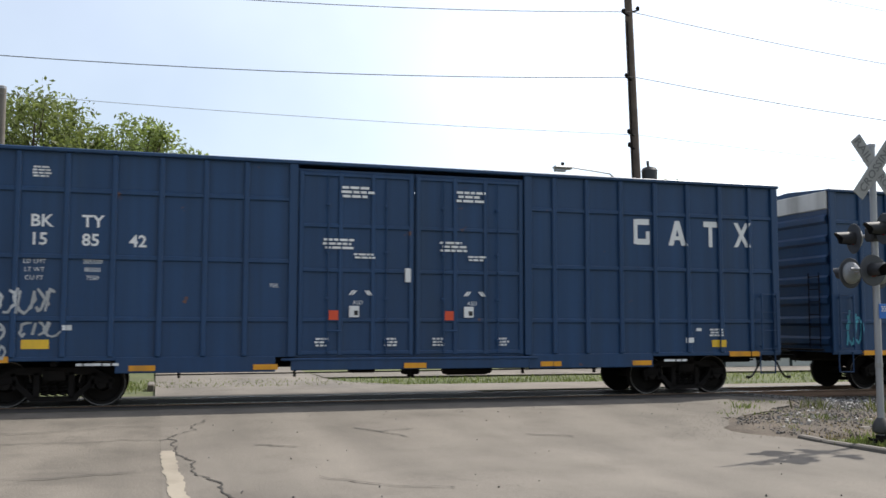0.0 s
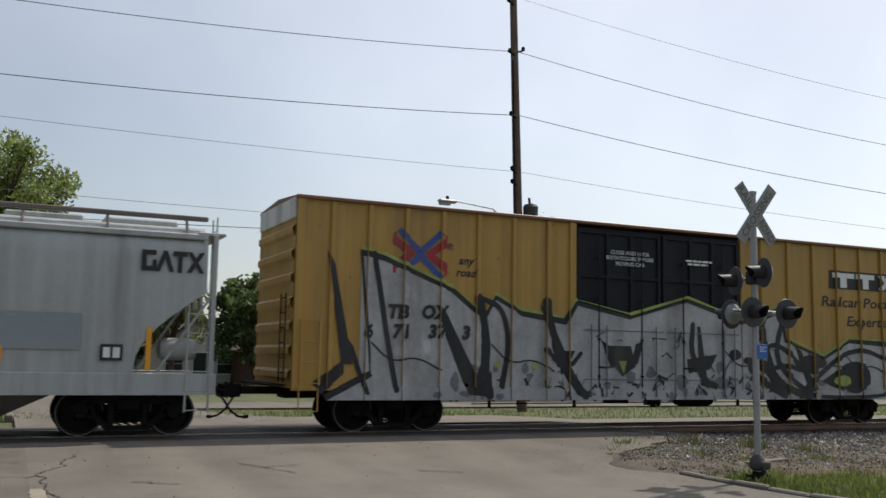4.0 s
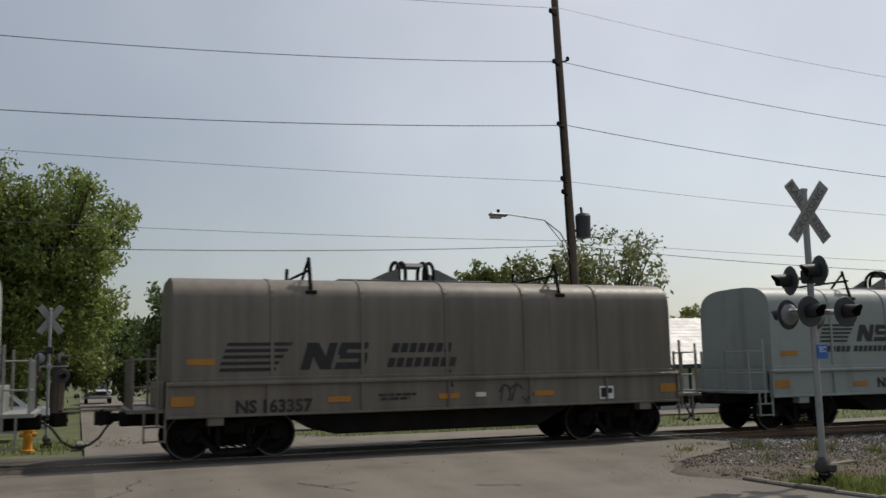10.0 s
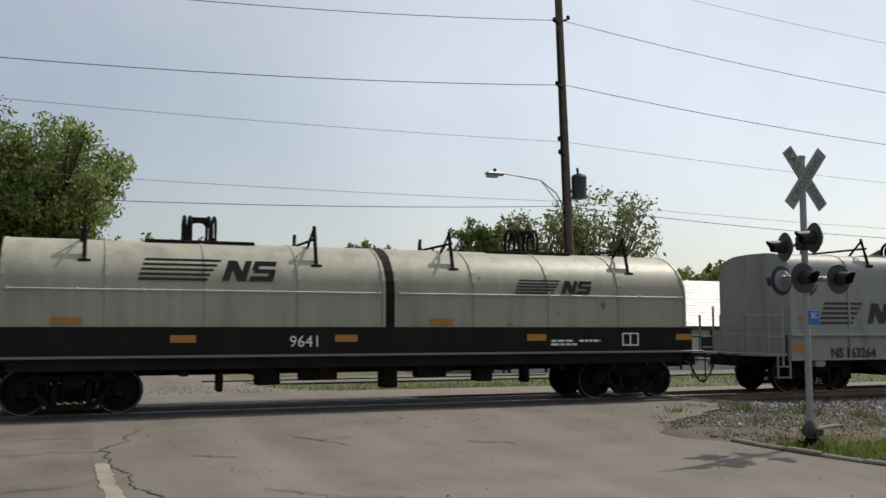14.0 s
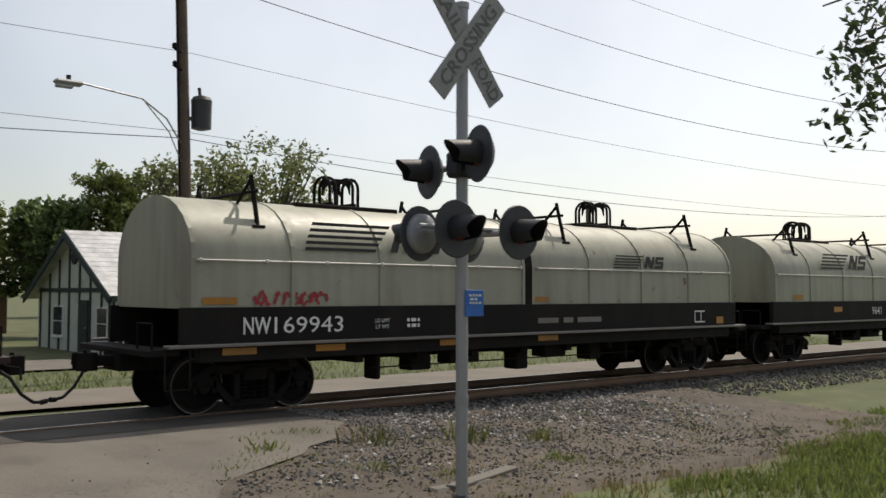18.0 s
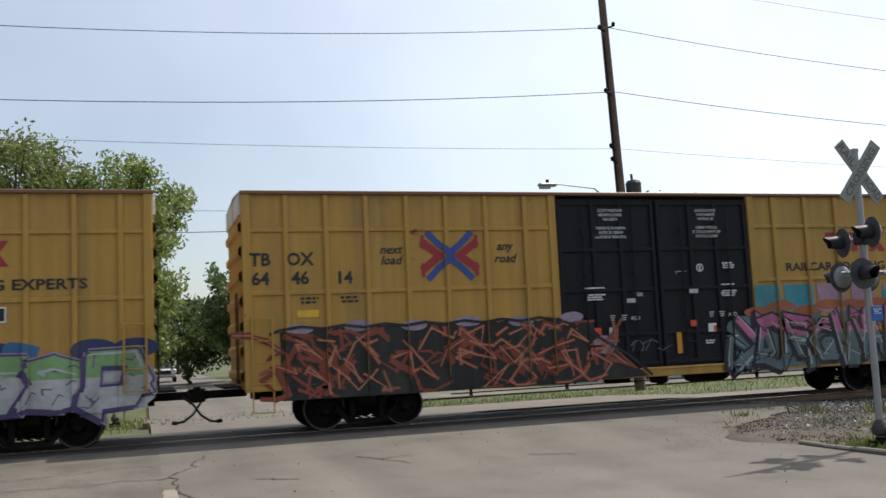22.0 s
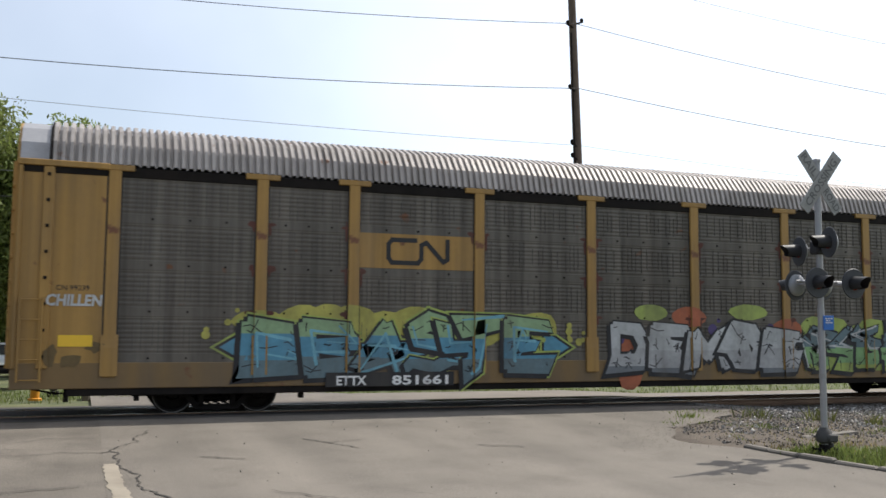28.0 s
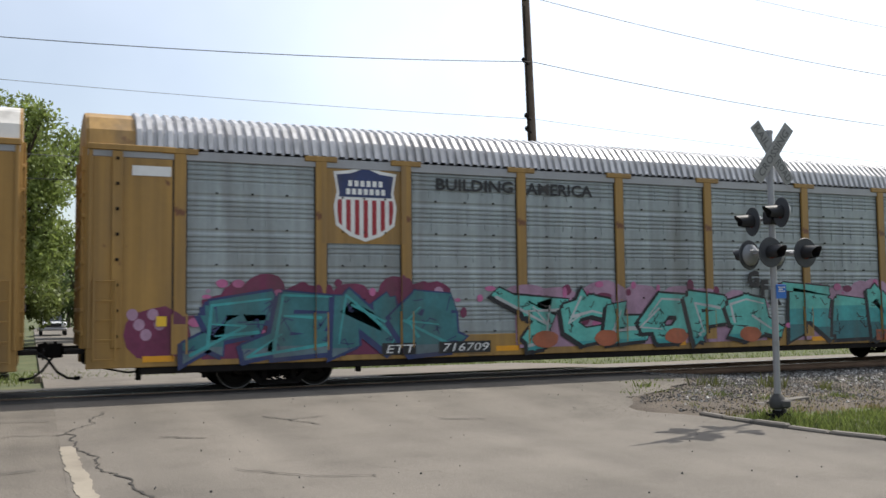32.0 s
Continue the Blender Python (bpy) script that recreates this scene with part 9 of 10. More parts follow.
def window(parent, x, y, z, w, h, side):
    """side: which way it looks, '-y' or '-x'."""
    wn_ = part("window", Shape().box(-w / 2 - 0.07, w / 2 + 0.07, -0.05, 0.02, -h / 2 - 0.07, h / 2 + 0.07, 0.01), WHITE_TRIM, parent)
    wn_.matrix_basis = pose(x, y, z, 0, 0, 0 if side == "-y" else -90)
    part("pane", Shape().box(-w / 2, w / 2, -0.06, -0.045, -h / 2, -0.02), PANE, wn_)
    part("pane", Shape().box(-w / 2, w / 2, -0.06, -0.045, 0.02, h / 2), PANE, wn_)
    part("sill", Shape().box(-w / 2 - 0.1, w / 2 + 0.1, -0.11, 0.0, -h / 2 - 0.12, -h / 2 - 0.06, 0.01), WHITE_TRIM, wn_)


hs = thing("house", "low pale house with dark timber gable and silver roof", "house")
X0, X1, Y0, Y1, EV, RG = 18.4, 33.5, 38.2, 47.0, 2.05, 4.35
YM = (Y0 + Y1) / 2
part("wall", Shape().box(X0, X1, Y0, Y0 + 0.2, -0.5, EV), WALL_PALE, hs)
part("wall", Shape().box(X0, X1, Y1 - 0.2, Y1, -0.5, EV), WALL_PALE, hs)
for a, b in ((X0, X0 + 0.2), (X1 - 0.2, X1)):
    part("gable_wall", Shape().prism([(Y0 + 0.2, -0.5), (Y1 - 0.2, -0.5), (Y1 - 0.2, EV), (YM, RG - 0.12), (Y0 + 0.2, EV)], "x", a, b), WALL_PALE, hs)
rf = Shape()
for (ya, za), (yb, zb) in (((Y0 - 0.5, EV - 0.25), (YM, RG)), ((Y1 + 0.5, EV - 0.25), (YM, RG))):
    rf.add([(x, y, z) for x in (X0 - 0.45, X1 + 0.45) for y, z in ((ya, za), (yb, zb), (yb, zb - 0.14), (ya, za - 0.14))], [(0, 1, 5, 4), (1, 2, 6, 5), (2, 3, 7, 6), (3, 0, 4, 7), (0, 3, 2, 1), (4, 5, 6, 7)])
roof = part("roof", rf, SHINGLE, hs)
rows = Shape()
for k in range(14):
    y, z = Y0 - 0.5 + (YM - Y0 + 0.5) * k / 14, EV - 0.25 + (RG - EV + 0.25) * k / 14
    rows.add([(X0 - 0.45, y, z + 0.008), (X1 + 0.45, y, z + 0.008), (X1 + 0.45, y + 0.3, z + 0.155 + 0.012), (X0 - 0.45, y + 0.3, z + 0.155 + 0.012), (X0 - 0.45, y, z - 0.03), (X1 + 0.45, y, z - 0.03)], [(0, 1, 2, 3), (4, 5, 1, 0)])
part("shingle_course", rows, SHINGLE, roof)["kind"] = "stuff"
for ya, za, yb, zb in ((Y0 - 0.5, EV - 0.3, YM, RG - 0.06), (Y1 + 0.5, EV - 0.3, YM, RG - 0.06)):
    part("barge_board", Shape().add([(x, y, z) for x in (X0 - 0.5, X0 - 0.43) for y, z in ((ya, za), (yb, zb), (yb, zb - 0.26), (ya, za - 0.26))], [(0, 1, 2, 3), (4, 7, 6, 5), (0, 4, 5, 1), (2, 6, 7, 3)]), TIMBER, hs)
part("fascia", Shape().box(X0 - 0.45, X1 + 0.45, Y0 - 0.54, Y0 - 0.48, EV - 0.42, EV - 0.22), TIMBER, hs)
for k in range(8):
    y = Y0 + 0.35 + k * (Y1 - Y0 - 0.7) / 7
    zt = EV + (RG - EV - 0.3) * (1 - abs(y - YM) / (YM - Y0))
    part("timber", Shape().box(X0 - 0.05, X0 - 0.0, y - 0.07, y + 0.07, -0.4, zt, 0.01), TIMBER, hs)
part("timber", Shape().box(X0 - 0.06, X0 - 0.0, Y0 + 0.2, Y1 - 0.2, EV - 0.1, EV + 0.06, 0.01), TIMBER, hs)
for k in range(9):
    x = X0 + 0.1 + k * (X1 - X0 - 0.2) / 8
    part("timber", Shape().box(x - 0.07, x + 0.07, Y0 - 0.05, Y0, -0.4, EV - 0.2, 0.01), TIMBER, hs)
part("attic_vent", Shape().lathe([(0.05, -0.02), (0.28, -0.02), (0.28, 0.02), (0.05, 0.02)], 14, "x", (X0 - 0.06, YM, 3.3)), TIMBER, hs)
d = part("door", Shape().box(X0 - 0.08, X0 - 0.03, 41.0, 41.95, -0.42, 1.65, 0.01), TIMBER, hs)
part("door_knob", Shape().tube([(X0 - 0.14, 41.1, 0.6), (X0 - 0.08, 41.1, 0.6)], 0.04, 8), GALV, d)
window(hs, X0, 44.4, 0.8, 1.0, 1.1, "-x")
window(hs, X0, 39.6, 0.8, 0.9, 1.1, "-x")
for x in (21.5, 25.5, 29.5):
    window(hs, x, Y0, 0.8, 1.3, 1.0, "-y")


def small_house(x, y, w, d, ev, rg, wall, roofm, label):
    t = thing("house", label, "house", at=(x, y, -0.4))
    part("wall", Shape().box(-w / 2, w / 2, 0, d, 0, ev), wall, t)
    part("gable", Shape().prism([(-w / 2, ev), (w / 2, ev), (0, rg)], "y", 0.05, d - 0.05), wall, t)
    for sg in (-1, 1):
        part("roof", Shape().add([(px, py, pz) for py in (-0.4, d + 0.4) for px, pz in ((sg * (w / 2 + 0.4), ev - 0.2), (0, rg + 0.1), (0, rg - 0.05), (sg * (w / 2 + 0.4), ev - 0.36))], [(0, 1, 5, 4), (1, 2, 6, 5), (2, 3, 7, 6), (3, 0, 4, 7), (0, 3, 2, 1), (4, 5, 6, 7)]), roofm, t)
    for k in (-0.25, 0.25):
        window(t, k * w, 0, ev * 0.5, w * 0.16, 1.3, "-y")
    part("door", Shape().box(-0.45, 0.45, -0.05, 0.02, 0, 2.05, 0.01), TIMBER, t)
    return t


small_house(12.2, 66, 7, 8, 2.6, 4.4, SIDING, BROWN_ROOF, "small white house among trees beyond the railway")
small_house(17.6, 60.5, 6.5, 7, 2.5, 4.2, BRICK_BROWN, BROWN_ROOF, "small brown brick house beyond the railway")
small_house(-16, 74, 9, 8, 2.8, 4.8, SIDING, BROWN_ROOF, "white house far down the street")
shed = thing("shed", "long pale shed far beyond the track", "shed", at=(58, 44, -0.4))
part("wall", Shape().box(-9, 9, 0, 7, 0, 2.6), SIDING, shed)
part("roof", Shape().prism([(-0.5, 2.5), (3.5, 4.0), (7.5, 2.5)], "x", -9.4, 9.4), BROWN_ROOF, shed)
part("door", Shape().box(-1.2, 1.2, -0.06, 0.02, 0, 2.2, 0.02), GALV, shed)

# ---- vehicles beyond the crossing ----
CAR_WHITE = material("white_car_paint", (0.7, 0.71, 0.72), 0.25, vary=0.04, bump=0)
TYRE = material("tyre_rubber", (0.02, 0.02, 0.02), 0.8)
pk = thing("pickup_truck", "white pickup truck waiting on the far street", "pickup truck", at=(1.55, 80, rise(1.3, 80) + 0.016))
part("body", Shape().box(-1.0, 1.0, 0.0, 5.3, 0.45, 1.1, 0.08).box(-0.97, 0.97, -0.08, 1.5, 0.6, 1.12, 0.1), CAR_WHITE, pk)
part("cab", Shape().prism([(1.3, 1.08), (2.0, 1.78), (3.6, 1.82), (3.9, 1.08)], "x", -0.85, 0.85), CAR_WHITE, pk)
part("windscreen", Shape().add([(-0.78, 1.34, 1.14), (0.78, 1.34, 1.14), (0.72, 1.95, 1.75), (-0.72, 1.95, 1.75)], [(0, 1, 2, 3)]), PANE, pk)
part("grille", Shape().box(-0.6, 0.6, -0.1, -0.06, 0.7, 0.98, 0.02), BLACK, pk)
part("bumper", Shape().box(-1.0, 1.0, -0.2, -0.02, 0.42, 0.62, 0.05), GALV, pk)
for sg in (-1, 1):
    part("headlight", Shape().box(sg * 0.8 - 0.13, sg * 0.8 + 0.13, -0.11, -0.07, 0.75, 0.97, 0.02), WHITE_TRIM, pk)
    for y in (0.9, 4.3):
        part("wheel", Shape().lathe([(0.18, -0.12), (0.36, -0.12), (0.38, 0), (0.36, 0.12), (0.18, 0.12)], 18, "x", (sg * 0.9, y, 0.38)), TYRE, pk)
tr = thing("flatbed_trailer", "pale grey tandem-axle trailer parked on the grass", "trailer", at=(-4.2, 35.0, rise(-4, 35) - 0.03))
part("deck", Shape().box(-3.2, 2.6, -1.1, 1.1, 0.62, 0.78, 0.02), WHITE_TRIM, tr)
part("side_rail", Shape().box(-3.2, 2.6, -1.16, -1.1, 0.6, 0.9, 0.01), WHITE_TRIM, tr)
part("tongue", Shape().tube([(2.6, -0.5, 0.66), (3.9, 0, 0.6), (2.6, 0.5, 0.66)], 0.05, 6), STEEL_DARK, tr)
for x in (-0.9, 0.0):
    for sg in (-1, 1):
        part("wheel", Shape().lathe([(0.14, -0.1), (0.33, -0.1), (0.34, 0), (0.33, 0.1), (0.14, 0.1)], 16, "y", (x, sg * 1.2, 0.34)), TYRE, tr)
    part("mudguard", Shape().box(x - 0.42, x + 0.42, -1.35, -1.08, 0.7, 0.75, 0.01), WHITE_TRIM, tr)
car = thing("parked_car", "white car parked far behind the trailer", "car", at=(-3.2, 44, rise(-3, 44) - 0.03))
part("body", Shape().box(-2.1, 2.1, -0.85, 0.85, 0.35, 0.9, 0.12), CAR_WHITE, car)
part("cabin", Shape().prism([(-1.3, 0.88), (-0.8, 1.42), (0.6, 1.44), (1.25, 0.88)], "y", -0.75, 0.75), CAR_WHITE, car)
part("side_glass", Shape().prism([(-1.05, 0.94), (-0.7, 1.36), (0.52, 1.37), (0.98, 0.94)], "y", -0.765, -0.755), PANE, car)
for x in (-1.3, 1.3):
    for sg in (-1, 1):
        part("wheel", Shape().lathe([(0.15, -0.1), (0.31, -0.1), (0.32, 0), (0.31, 0.1), (0.15, 0.1)], 16, "y", (x, sg * 0.8, 0.32)), TYRE, car)

# ---- trees ----
LEAF_BRIGHT, LEAF_MID, LEAF_DARK = foliage("bright_leaves", (0.2, 0.25, 0.07)), foliage("mid_leaves", (0.16, 0.195, 0.055)), foliage("dark_leaves", (0.095, 0.135, 0.045))
LEAF_SPARSE = foliage("olive_leaves", (0.16, 0.18, 0.07))
BARK = material("bark", (0.08, 0.062, 0.048), 0.95, vary=0.3, scale=14, bump=0.8)


def leaf_cards(points, per, spread, size, seed):
    """Many small bent leaf sprays round each point."""
    rg = np.random.default_rng(seed)
    P = np.repeat(np.array(points, float), per, axis=0)
    n = len(P)
    d = rg.normal(size=(n, 3))
    d /= np.linalg.norm(d, axis=1, keepdims=True)
    P = P + d * (rg.random((n, 1)) ** 0.5) * spread
    a = rg.normal(size=(n, 3))
    a /= np.linalg.norm(a, axis=1, keepdims=True)
    b = np.cross(a, rg.normal(size=(n, 3)))
    b /= np.linalg.norm(b, axis=1, keepdims=True)
    s = size * rg.uniform(0.6, 1.4, (n, 1))
    quad = np.stack([P - a * s, P - b * s * 0.45, P + a * s, P + b * s * 0.45], 1).reshape(-1, 3)
    me = bpy.data.meshes.new("crown")
    me.from_pydata(quad.tolist(), [], np.arange(n * 4).reshape(-1, 4).tolist())
    return me


def tree(x, y, h, rx, rz, lobes, per, leaf, mat, seed, label, low=0.3, limbs=9, gap=0.0):
    """Tapered trunk, limbs that fork, and sprays of leaves at the twigs."""
    r = random.Random(seed)
    t = thing("tree", label, "tree", "trees", (x, y, rise(x, y) - 0.1))
    s, ends = Shape(), []
    fork = h * low
    s.tube([(0, 0, -0.2), (r.uniform(-0.1, 0.1), 0, fork * 0.5), (r.uniform(-0.2, 0.2), 0, fork), (r.uniform(-0.3, 0.3), 0, h * 0.62)], [h * 0.03, h * 0.025, h * 0.021, h * 0.01], 9)
    for k in range(limbs):
        a = 2 * math.pi * k / limbs + r.uniform(-0.4, 0.4)
        z0 = fork * r.uniform(0.8, 1.5)
        reach, up = rx * r.uniform(0.45, 0.85), (h - z0) * r.uniform(0.3, 0.85)
        mid = (math.cos(a) * reach * 0.5, math.sin(a) * reach * 0.5, z0 + up * 0.6)
        tip = (math.cos(a) * reach, math.sin(a) * reach, z0 + up)
        s.tube([(0, 0, z0), mid, tip], [h * 0.012, h * 0.007, h * 0.003], 6)
        for _ in range(4):
            q = tuple(c + r.uniform(-1, 1) * rx * 0.25 for c in tip)
            s.tube([mid, tuple((m + c) / 2 + r.uniform(-0.15, 0.15) for m, c in zip(mid, q)), q], [h * 0.005, h * 0.003, h * 0.0012], 5)
            ends.append(q)
    part("trunk", s, BARK, t, smooth=True)
    zc = h - rz
    pts = list(ends)
    while len(pts) < lobes + len(ends):
        u = Vector((r.gauss(0, 1), r.gauss(0, 1), r.gauss(0, 1))).normalized() * (r.random() ** 0.45)
        p = (u.x * rx, u.y * rx, zc + u.z * rz)
        k = noise.noise((p[0] * 0.55 + seed, p[1] * 0.55, p[2] * 0.55))
        if k > -0.12 + gap and p[2] > fork * 0.7:
            pts.append(p)
    me = leaf_cards(pts, per, rx * 0.23, leaf, seed)
    me.materials.append(mat)
    c = part("crown", me, None, t)
    c["kind"] = "stuff"
    return t


tree(-5.6, 45.5, 12.3, 4.3, 4.9, 300, 130, 0.12, LEAF_MID, 1, "tall broad green tree beyond the railway", gap=-0.3)
tree(-0.9, 44.5, 11.4, 3.0, 4.3, 250, 120, 0.115, LEAF_BRIGHT, 2, "tall bright green tree beside the far street", low=0.32, gap=-0.3)
tree(-10.4, 47, 11.4, 4.3, 4.8, 170, 90, 0.14, LEAF_MID, 3, "broad green tree beyond the railway")
tree(-3.2, 49, 10.6, 3.4, 4.4, 190, 90, 0.14, LEAF_MID, 14, "green tree behind the tall trees", gap=-0.3)
for i, (x, y, h) in enumerate(((-13, 60, 5.5), (-8.5, 62, 6), (-4.6, 58, 5), (-1.2, 63, 6), (3.2, 72, 6.2), (8.6, 74, 5.5), (10.8, 70, 5))):
    tree(x, y, h, h * 0.55, h * 0.46, 110, 44, 0.2, LEAF_MID if i % 2 else LEAF_DARK, 50 + i, "low bushy green tree beyond the railway", low=0.08, limbs=7)
tree(6.8, 66, 8.2, 3.0, 3.2, 80, 50, 0.22, LEAF_DARK, 4, "dark green tree by the far street")
tree(9.6, 62, 7.6, 2.4, 3.0, 45, 36, 0.18, LEAF_SPARSE, 5, "thin olive tree by the far street", gap=0.1)
tree(13.6, 58, 7.0, 2.5, 3.0, 80, 50, 0.22, LEAF_DARK, 6, "dark green bushy tree behind the house")
tree(17.2, 56, 7.6, 2.4, 3.2, 80, 50, 0.2, LEAF_MID, 7, "green tree behind the house")
tree(21.2, 55, 7.4, 2.3, 3.0, 80, 50, 0.2, LEAF_DARK, 8, "dark green tree behind the house")
tree(24.6, 55, 9.4, 1.9, 2.8, 90, 60, 0.15, LEAF_MID, 9, "dark rounded tree behind the house", low=0.4)
tree(29.2, 55, 10.8, 3.4, 3.8, 55, 34, 0.17, LEAF_SPARSE, 10, "open sparse tree with bare limbs showing", low=0.28, limbs=13, gap=0.08)
tree(33.4, 54, 11.4, 4.0, 4.6, 75, 34, 0.17, LEAF_SPARSE, 11, "open sparse tree with bare limbs showing", low=0.26, limbs=15, gap=0.08)
tree(43, 58, 6.8, 2.5, 2.8, 60, 45, 0.2, LEAF_MID, 12, "small green tree behind the house")
for i, (x, y, h) in enumerate(((-24, 70, 10), (-16, 84, 11), (-8, 92, 10), (-2.5, 110, 10), (4, 120, 9), (13, 90, 9), (22, 86, 9), (33, 92, 10), (48, 84, 9), (64, 80, 9), (82, 76, 9), (100, 82, 10), (-36, 62, 11))):
    tree(x, y, h, h * 0.38, h * 0.36, 60, 34, 0.36, LEAF_DARK if i % 2 else LEAF_MID, 30 + i, "distant green tree beyond the railway", limbs=6)

# hanging branches of the near tree
r = random.Random(77)
nt = thing("tree", "near tree with drooping leafy branches over the verge", "tree", "trees", (20.5, 5.6, rise(20, 5) - 0.1))
s = Shape().tube([(0, 0, -0.3), (0.1, 0.1, 2.5), (0, 0.2, 5.5), (-0.2, 0.3, 8.5)], [0.32, 0.27, 0.22, 0.12], 12)
tips = []
for tx, ty, tz in ((16.2, 10.4, 5.6), (16.5, 10.0, 4.9), (17.2, 9.8, 6.2), (17.0, 10.6, 6.6), (17.4, 9.4, 4.4), (16.9, 9.9, 4.1), (17.9, 9.2, 5.0), (18.5, 9.6, 6.6), (18.2, 8.4, 5.2), (17.6, 9.0, 4.7), (13.6, 9.2, 3.7), (14.2, 9.6, 4.1), (14.6, 9.2, 3.9), (13.9, 9.9, 4.7), (14.8, 10.0, 4.6), (15.2, 9.6, 4.3), (14.0, 8.8, 4.3), (15.0, 9.0, 5.0)):
    e = Vector((tx - 20.5, ty - 5.6, tz - rise(20, 5)))
    m1 = e * 0.55 + Vector((0, 0, 3.0 + r.uniform(-0.3, 0.3)))
    s.tube([(0, 0.2, 6.0 + r.uniform(-1, 1)), m1, e * 0.9 + Vector((0, 0, 0.8)), e], [0.09, 0.05, 0.02, 0.008], 6)
    for k in range(9):
        w = 0.55 + 0.45 * k / 8
        p = m1.lerp(e, (w - 0.55) / 0.45) + Vector((r.uniform(-0.3, 0.3), r.uniform(-0.3, 0.3), r.uniform(-0.5, 0.1)))
        s.tube([m1.lerp(e, max(0, (w - 0.62) / 0.45)) + Vector((0, 0, 0.3)), p], [0.012, 0.004], 5)
        tips.append(tuple(p))
part("trunk", s, BARK, nt, smooth=True)
me = leaf_cards(tips, 60, 0.3, 0.055, 71)
me.materials.append(foliage("near_leaves", (0.05, 0.07, 0.028)))
part("crown", me, None, nt)["kind"] = "stuff"

# ---- grass and weeds ----
def blades(name, count, place, lo, hi, mat, label, seed):
    r = random.Random(seed)
    v, f = [], []
    for _ in range(count):
        x, y = place(r)
        z = rise(x, y) - 0.06
        h, a = r.uniform(lo, hi), r.uniform(0, 6.28)
        w = 0.006 + 0.05 * h
        dx, dy = math.cos(a) * w, math.sin(a) * w
        lx, ly = r.uniform(-0.5, 0.5) * h, r.uniform(-0.5, 0.5) * h
        k = len(v)
        v += [(x - dx, y - dy, z), (x + dx, y + dy, z), (x + dx * 0.6 + lx * 0.4, y + dy * 0.6 + ly * 0.4, z + h * 0.6), (x + lx, y + ly, z + h)]
        f += [(k, k + 1, k + 2), (k, k + 2, k + 3)]
    me = bpy.data.meshes.new(name)
    me.from_pydata(v, [], f)
    me.materials.append(mat)
    return tagged(new(name, me), label, "grass", kind="stuff")


def lawn(r):
    while True:
        x, y = r.uniform(10.7, 26), r.uniform(6.6, 15.5)
        if x > street_edge(STREET_R, y)[0] + 0.2 and y < 12.4 + 0.9 * noise.noise((x * 0.7, y, 3)) + max(0, (x - 16) * 0.25) and (noise.noise((x * 0.8, y * 0.8, 9)) > -0.35 or r.random() < 0.25):
            return x, y


GRASS_BLADE = foliage("grass_blades", (0.135, 0.17, 0.045))
YELLOW_WEED = foliage("yellowing_weed", (0.12, 0.13, 0.045))
GRASS_DRY = foliage("dry_grass", (0.2, 0.165, 0.075))
blades("lawn_grass", 34000, lawn, 0.06, 0.17, GRASS_BLADE, "short green lawn grass behind the kerb", 3)
blades("dry_grass", 5000, lambda r: (r.uniform(11, 24), r.gauss(13.6, 0.9)), 0.04, 0.13, GRASS_DRY, "dry straw-coloured grass along the verge", 4)
blades("far_grass", 16000, lambda r: (r.uniform(-14, 50), 25.8 + 7.5 * r.random() ** 1.3) if r.random() < 0.85 else (r.uniform(-14, -0.2), r.uniform(24.5, 33)), 0.06, 0.16, GRASS_BLADE, "green grass beyond the railway", 5)
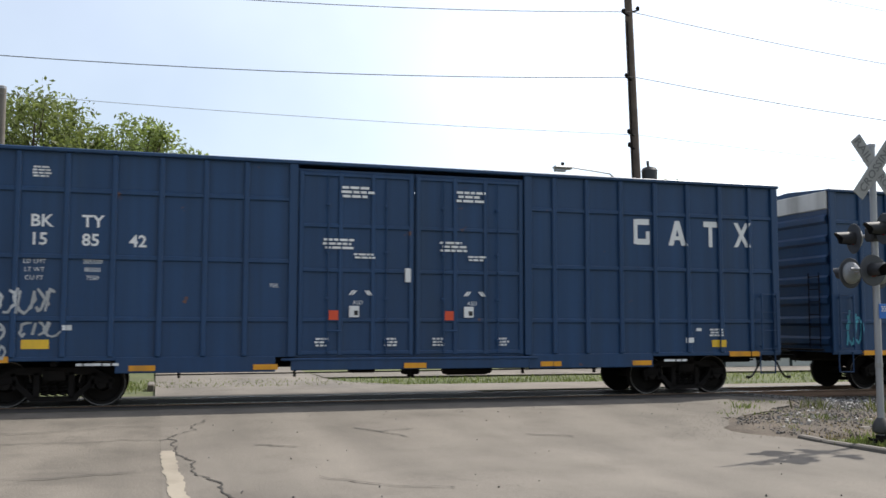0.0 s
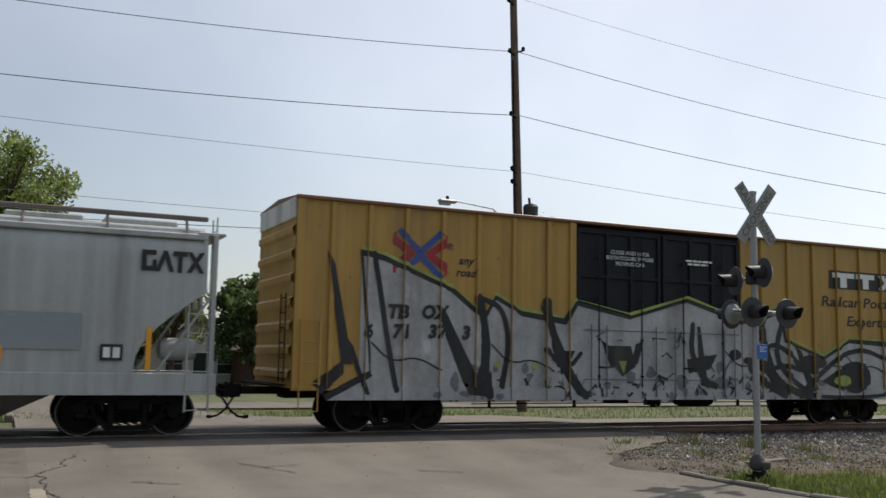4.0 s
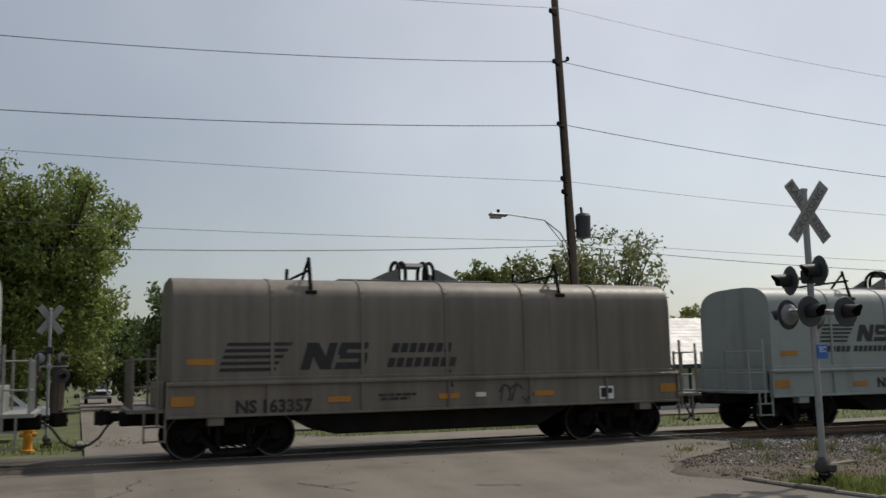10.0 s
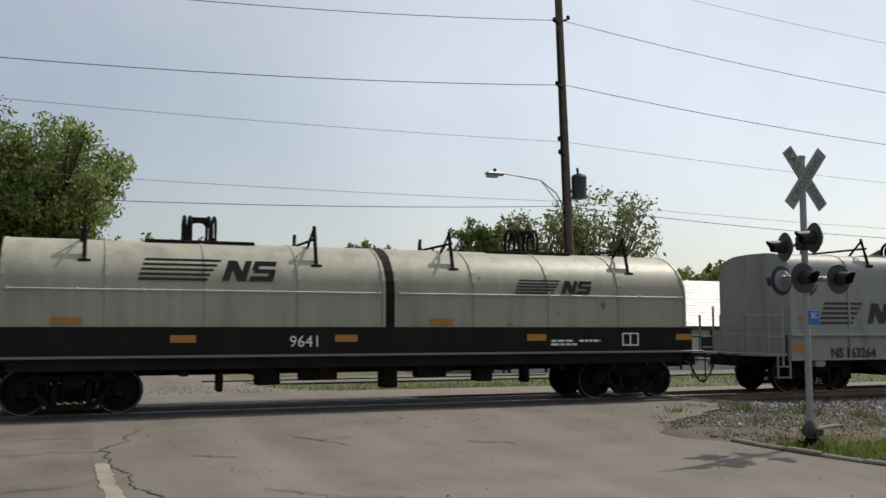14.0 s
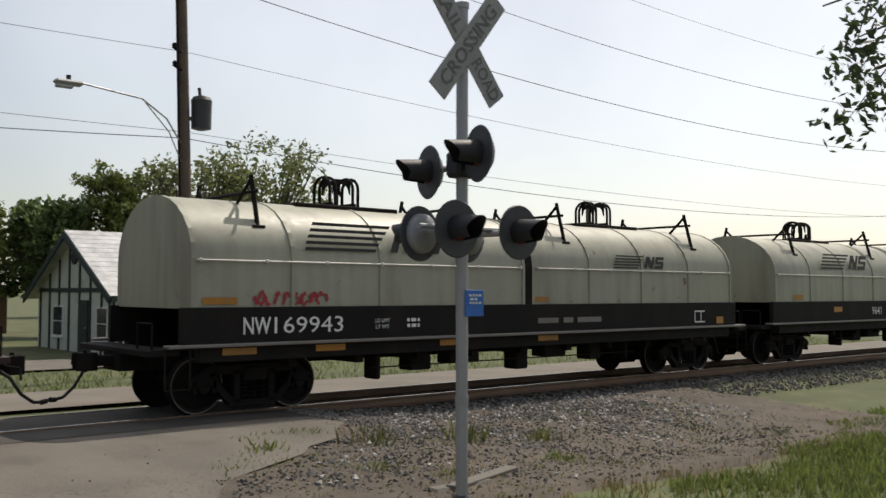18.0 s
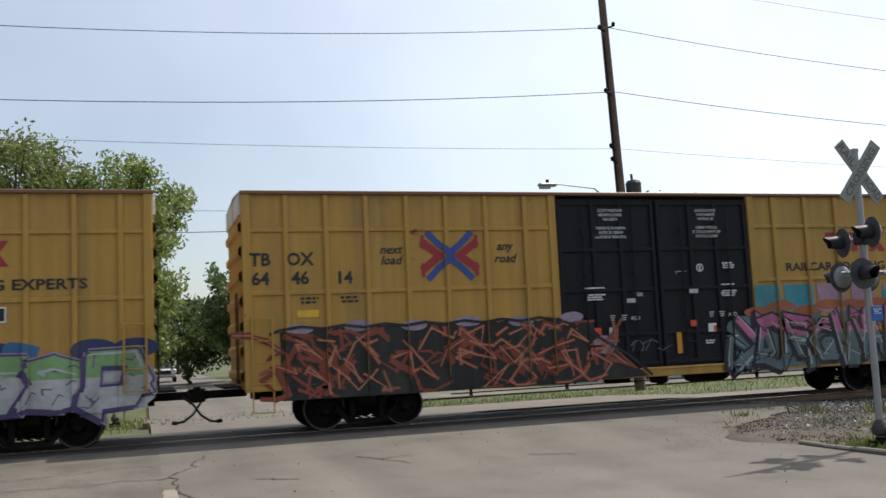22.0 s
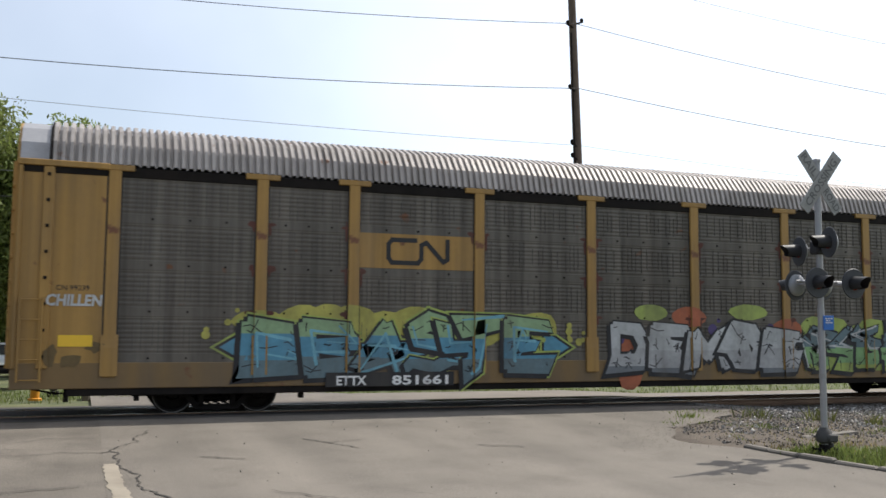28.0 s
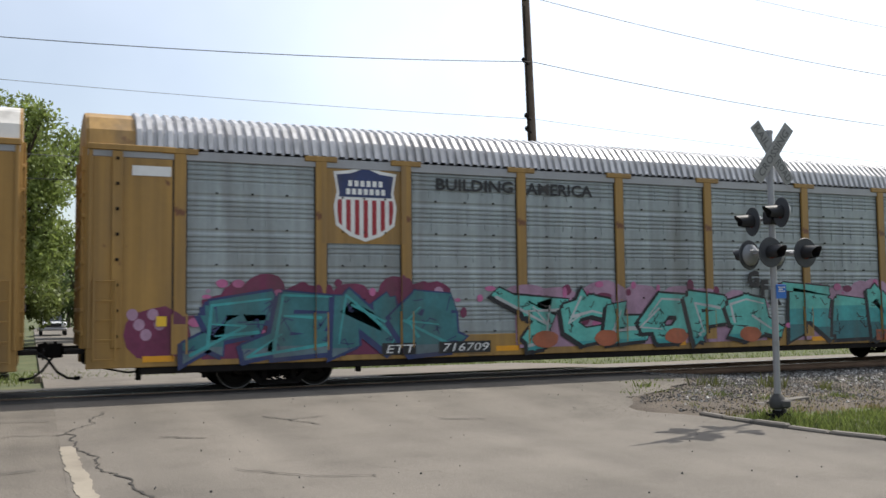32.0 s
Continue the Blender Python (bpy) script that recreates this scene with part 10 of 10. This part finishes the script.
for i, (x, y, n, h) in enumerate(((12.0, 12.6, 160, 0.22), (11.5, 11.9, 140, 0.2), (13.5, 16.2, 60, 0.34), (14.9, 15.9, 70, 0.4), (16.2, 15.6, 60, 0.32), (12.6, 15.0, 80, 0.2), (13.2, 14.3, 70, 0.18), (11.3, 14.2, 60, 0.15), (10.95, 12.2, 80, 0.16), (15.3, 14.4, 90, 0.2), (12.6, 8.4, 120, 0.22), (12.0, 16.6, 60, 0.2))):
    blades("weed", n, lambda r: (r.gauss(x, 0.16), r.gauss(y, 0.14)), h * 0.4, h, GRASS_BLADE if i not in (2, 3, 4) else YELLOW_WEED, "tuft of weeds growing from the gravel", 100 + i)
blades("verge_weeds", 4200, lambda r: next(p for p in iter(lambda: (r.uniform(10.9, 22), r.uniform(13.0, 17.6)), None) if noise.noise((p[0] * 1.1, p[1] * 1.1, 7)) > 0.12), 0.03, 0.13, GRASS_BLADE, "low green weeds among the gravel", 61)
blades("dry_tufts", 2600, lambda r: next(p for p in iter(lambda: (r.uniform(12, 24), r.uniform(12.6, 15.8)), None) if noise.noise((p[0] * 0.9, p[1] * 0.9, 17)) > 0.1), 0.04, 0.12, GRASS_DRY, "straw-coloured dry grass along the verge", 62)
plank = thing("plank", "weathered broken timber lying in the gravel", "plank", at=(13.4, 13.9, rise(13.4, 13.9)))
part("board", Shape().box(-0.7, 0.7, -0.09, 0.09, -0.01, 0.05, 0.01), CONCRETE, plank)
plank.rotation_euler.z = 0.3
single("rubble_slab", Shape().box(12.5, 13.4, 13.7, 13.9, rise(12, 13.6) - 0.05, rise(12, 13.6) + 0.04, 0.03), CONCRETE, "pale broken concrete slab beside the signal", "rubble")
# ---- the train rolls by ----
def travelled(t):
    i = min(int(t), 31)
    return TRAVEL[i][1] + (TRAVEL[i + 1][1] - TRAVEL[i][1]) * (t - i)


def motions():
    for car, u in CARS:
        walk(car, [(t, pose(u + s, TRACK_Y, 0)) for t, s in TRAVEL])
    for wheel, x, rad in WHEELS:
        walk(wheel, [(t, pose(x, 0, rad, 0, math.degrees(travelled(t) / rad) % 360)) for t in (k / 15 for k in range(481))])



motions()
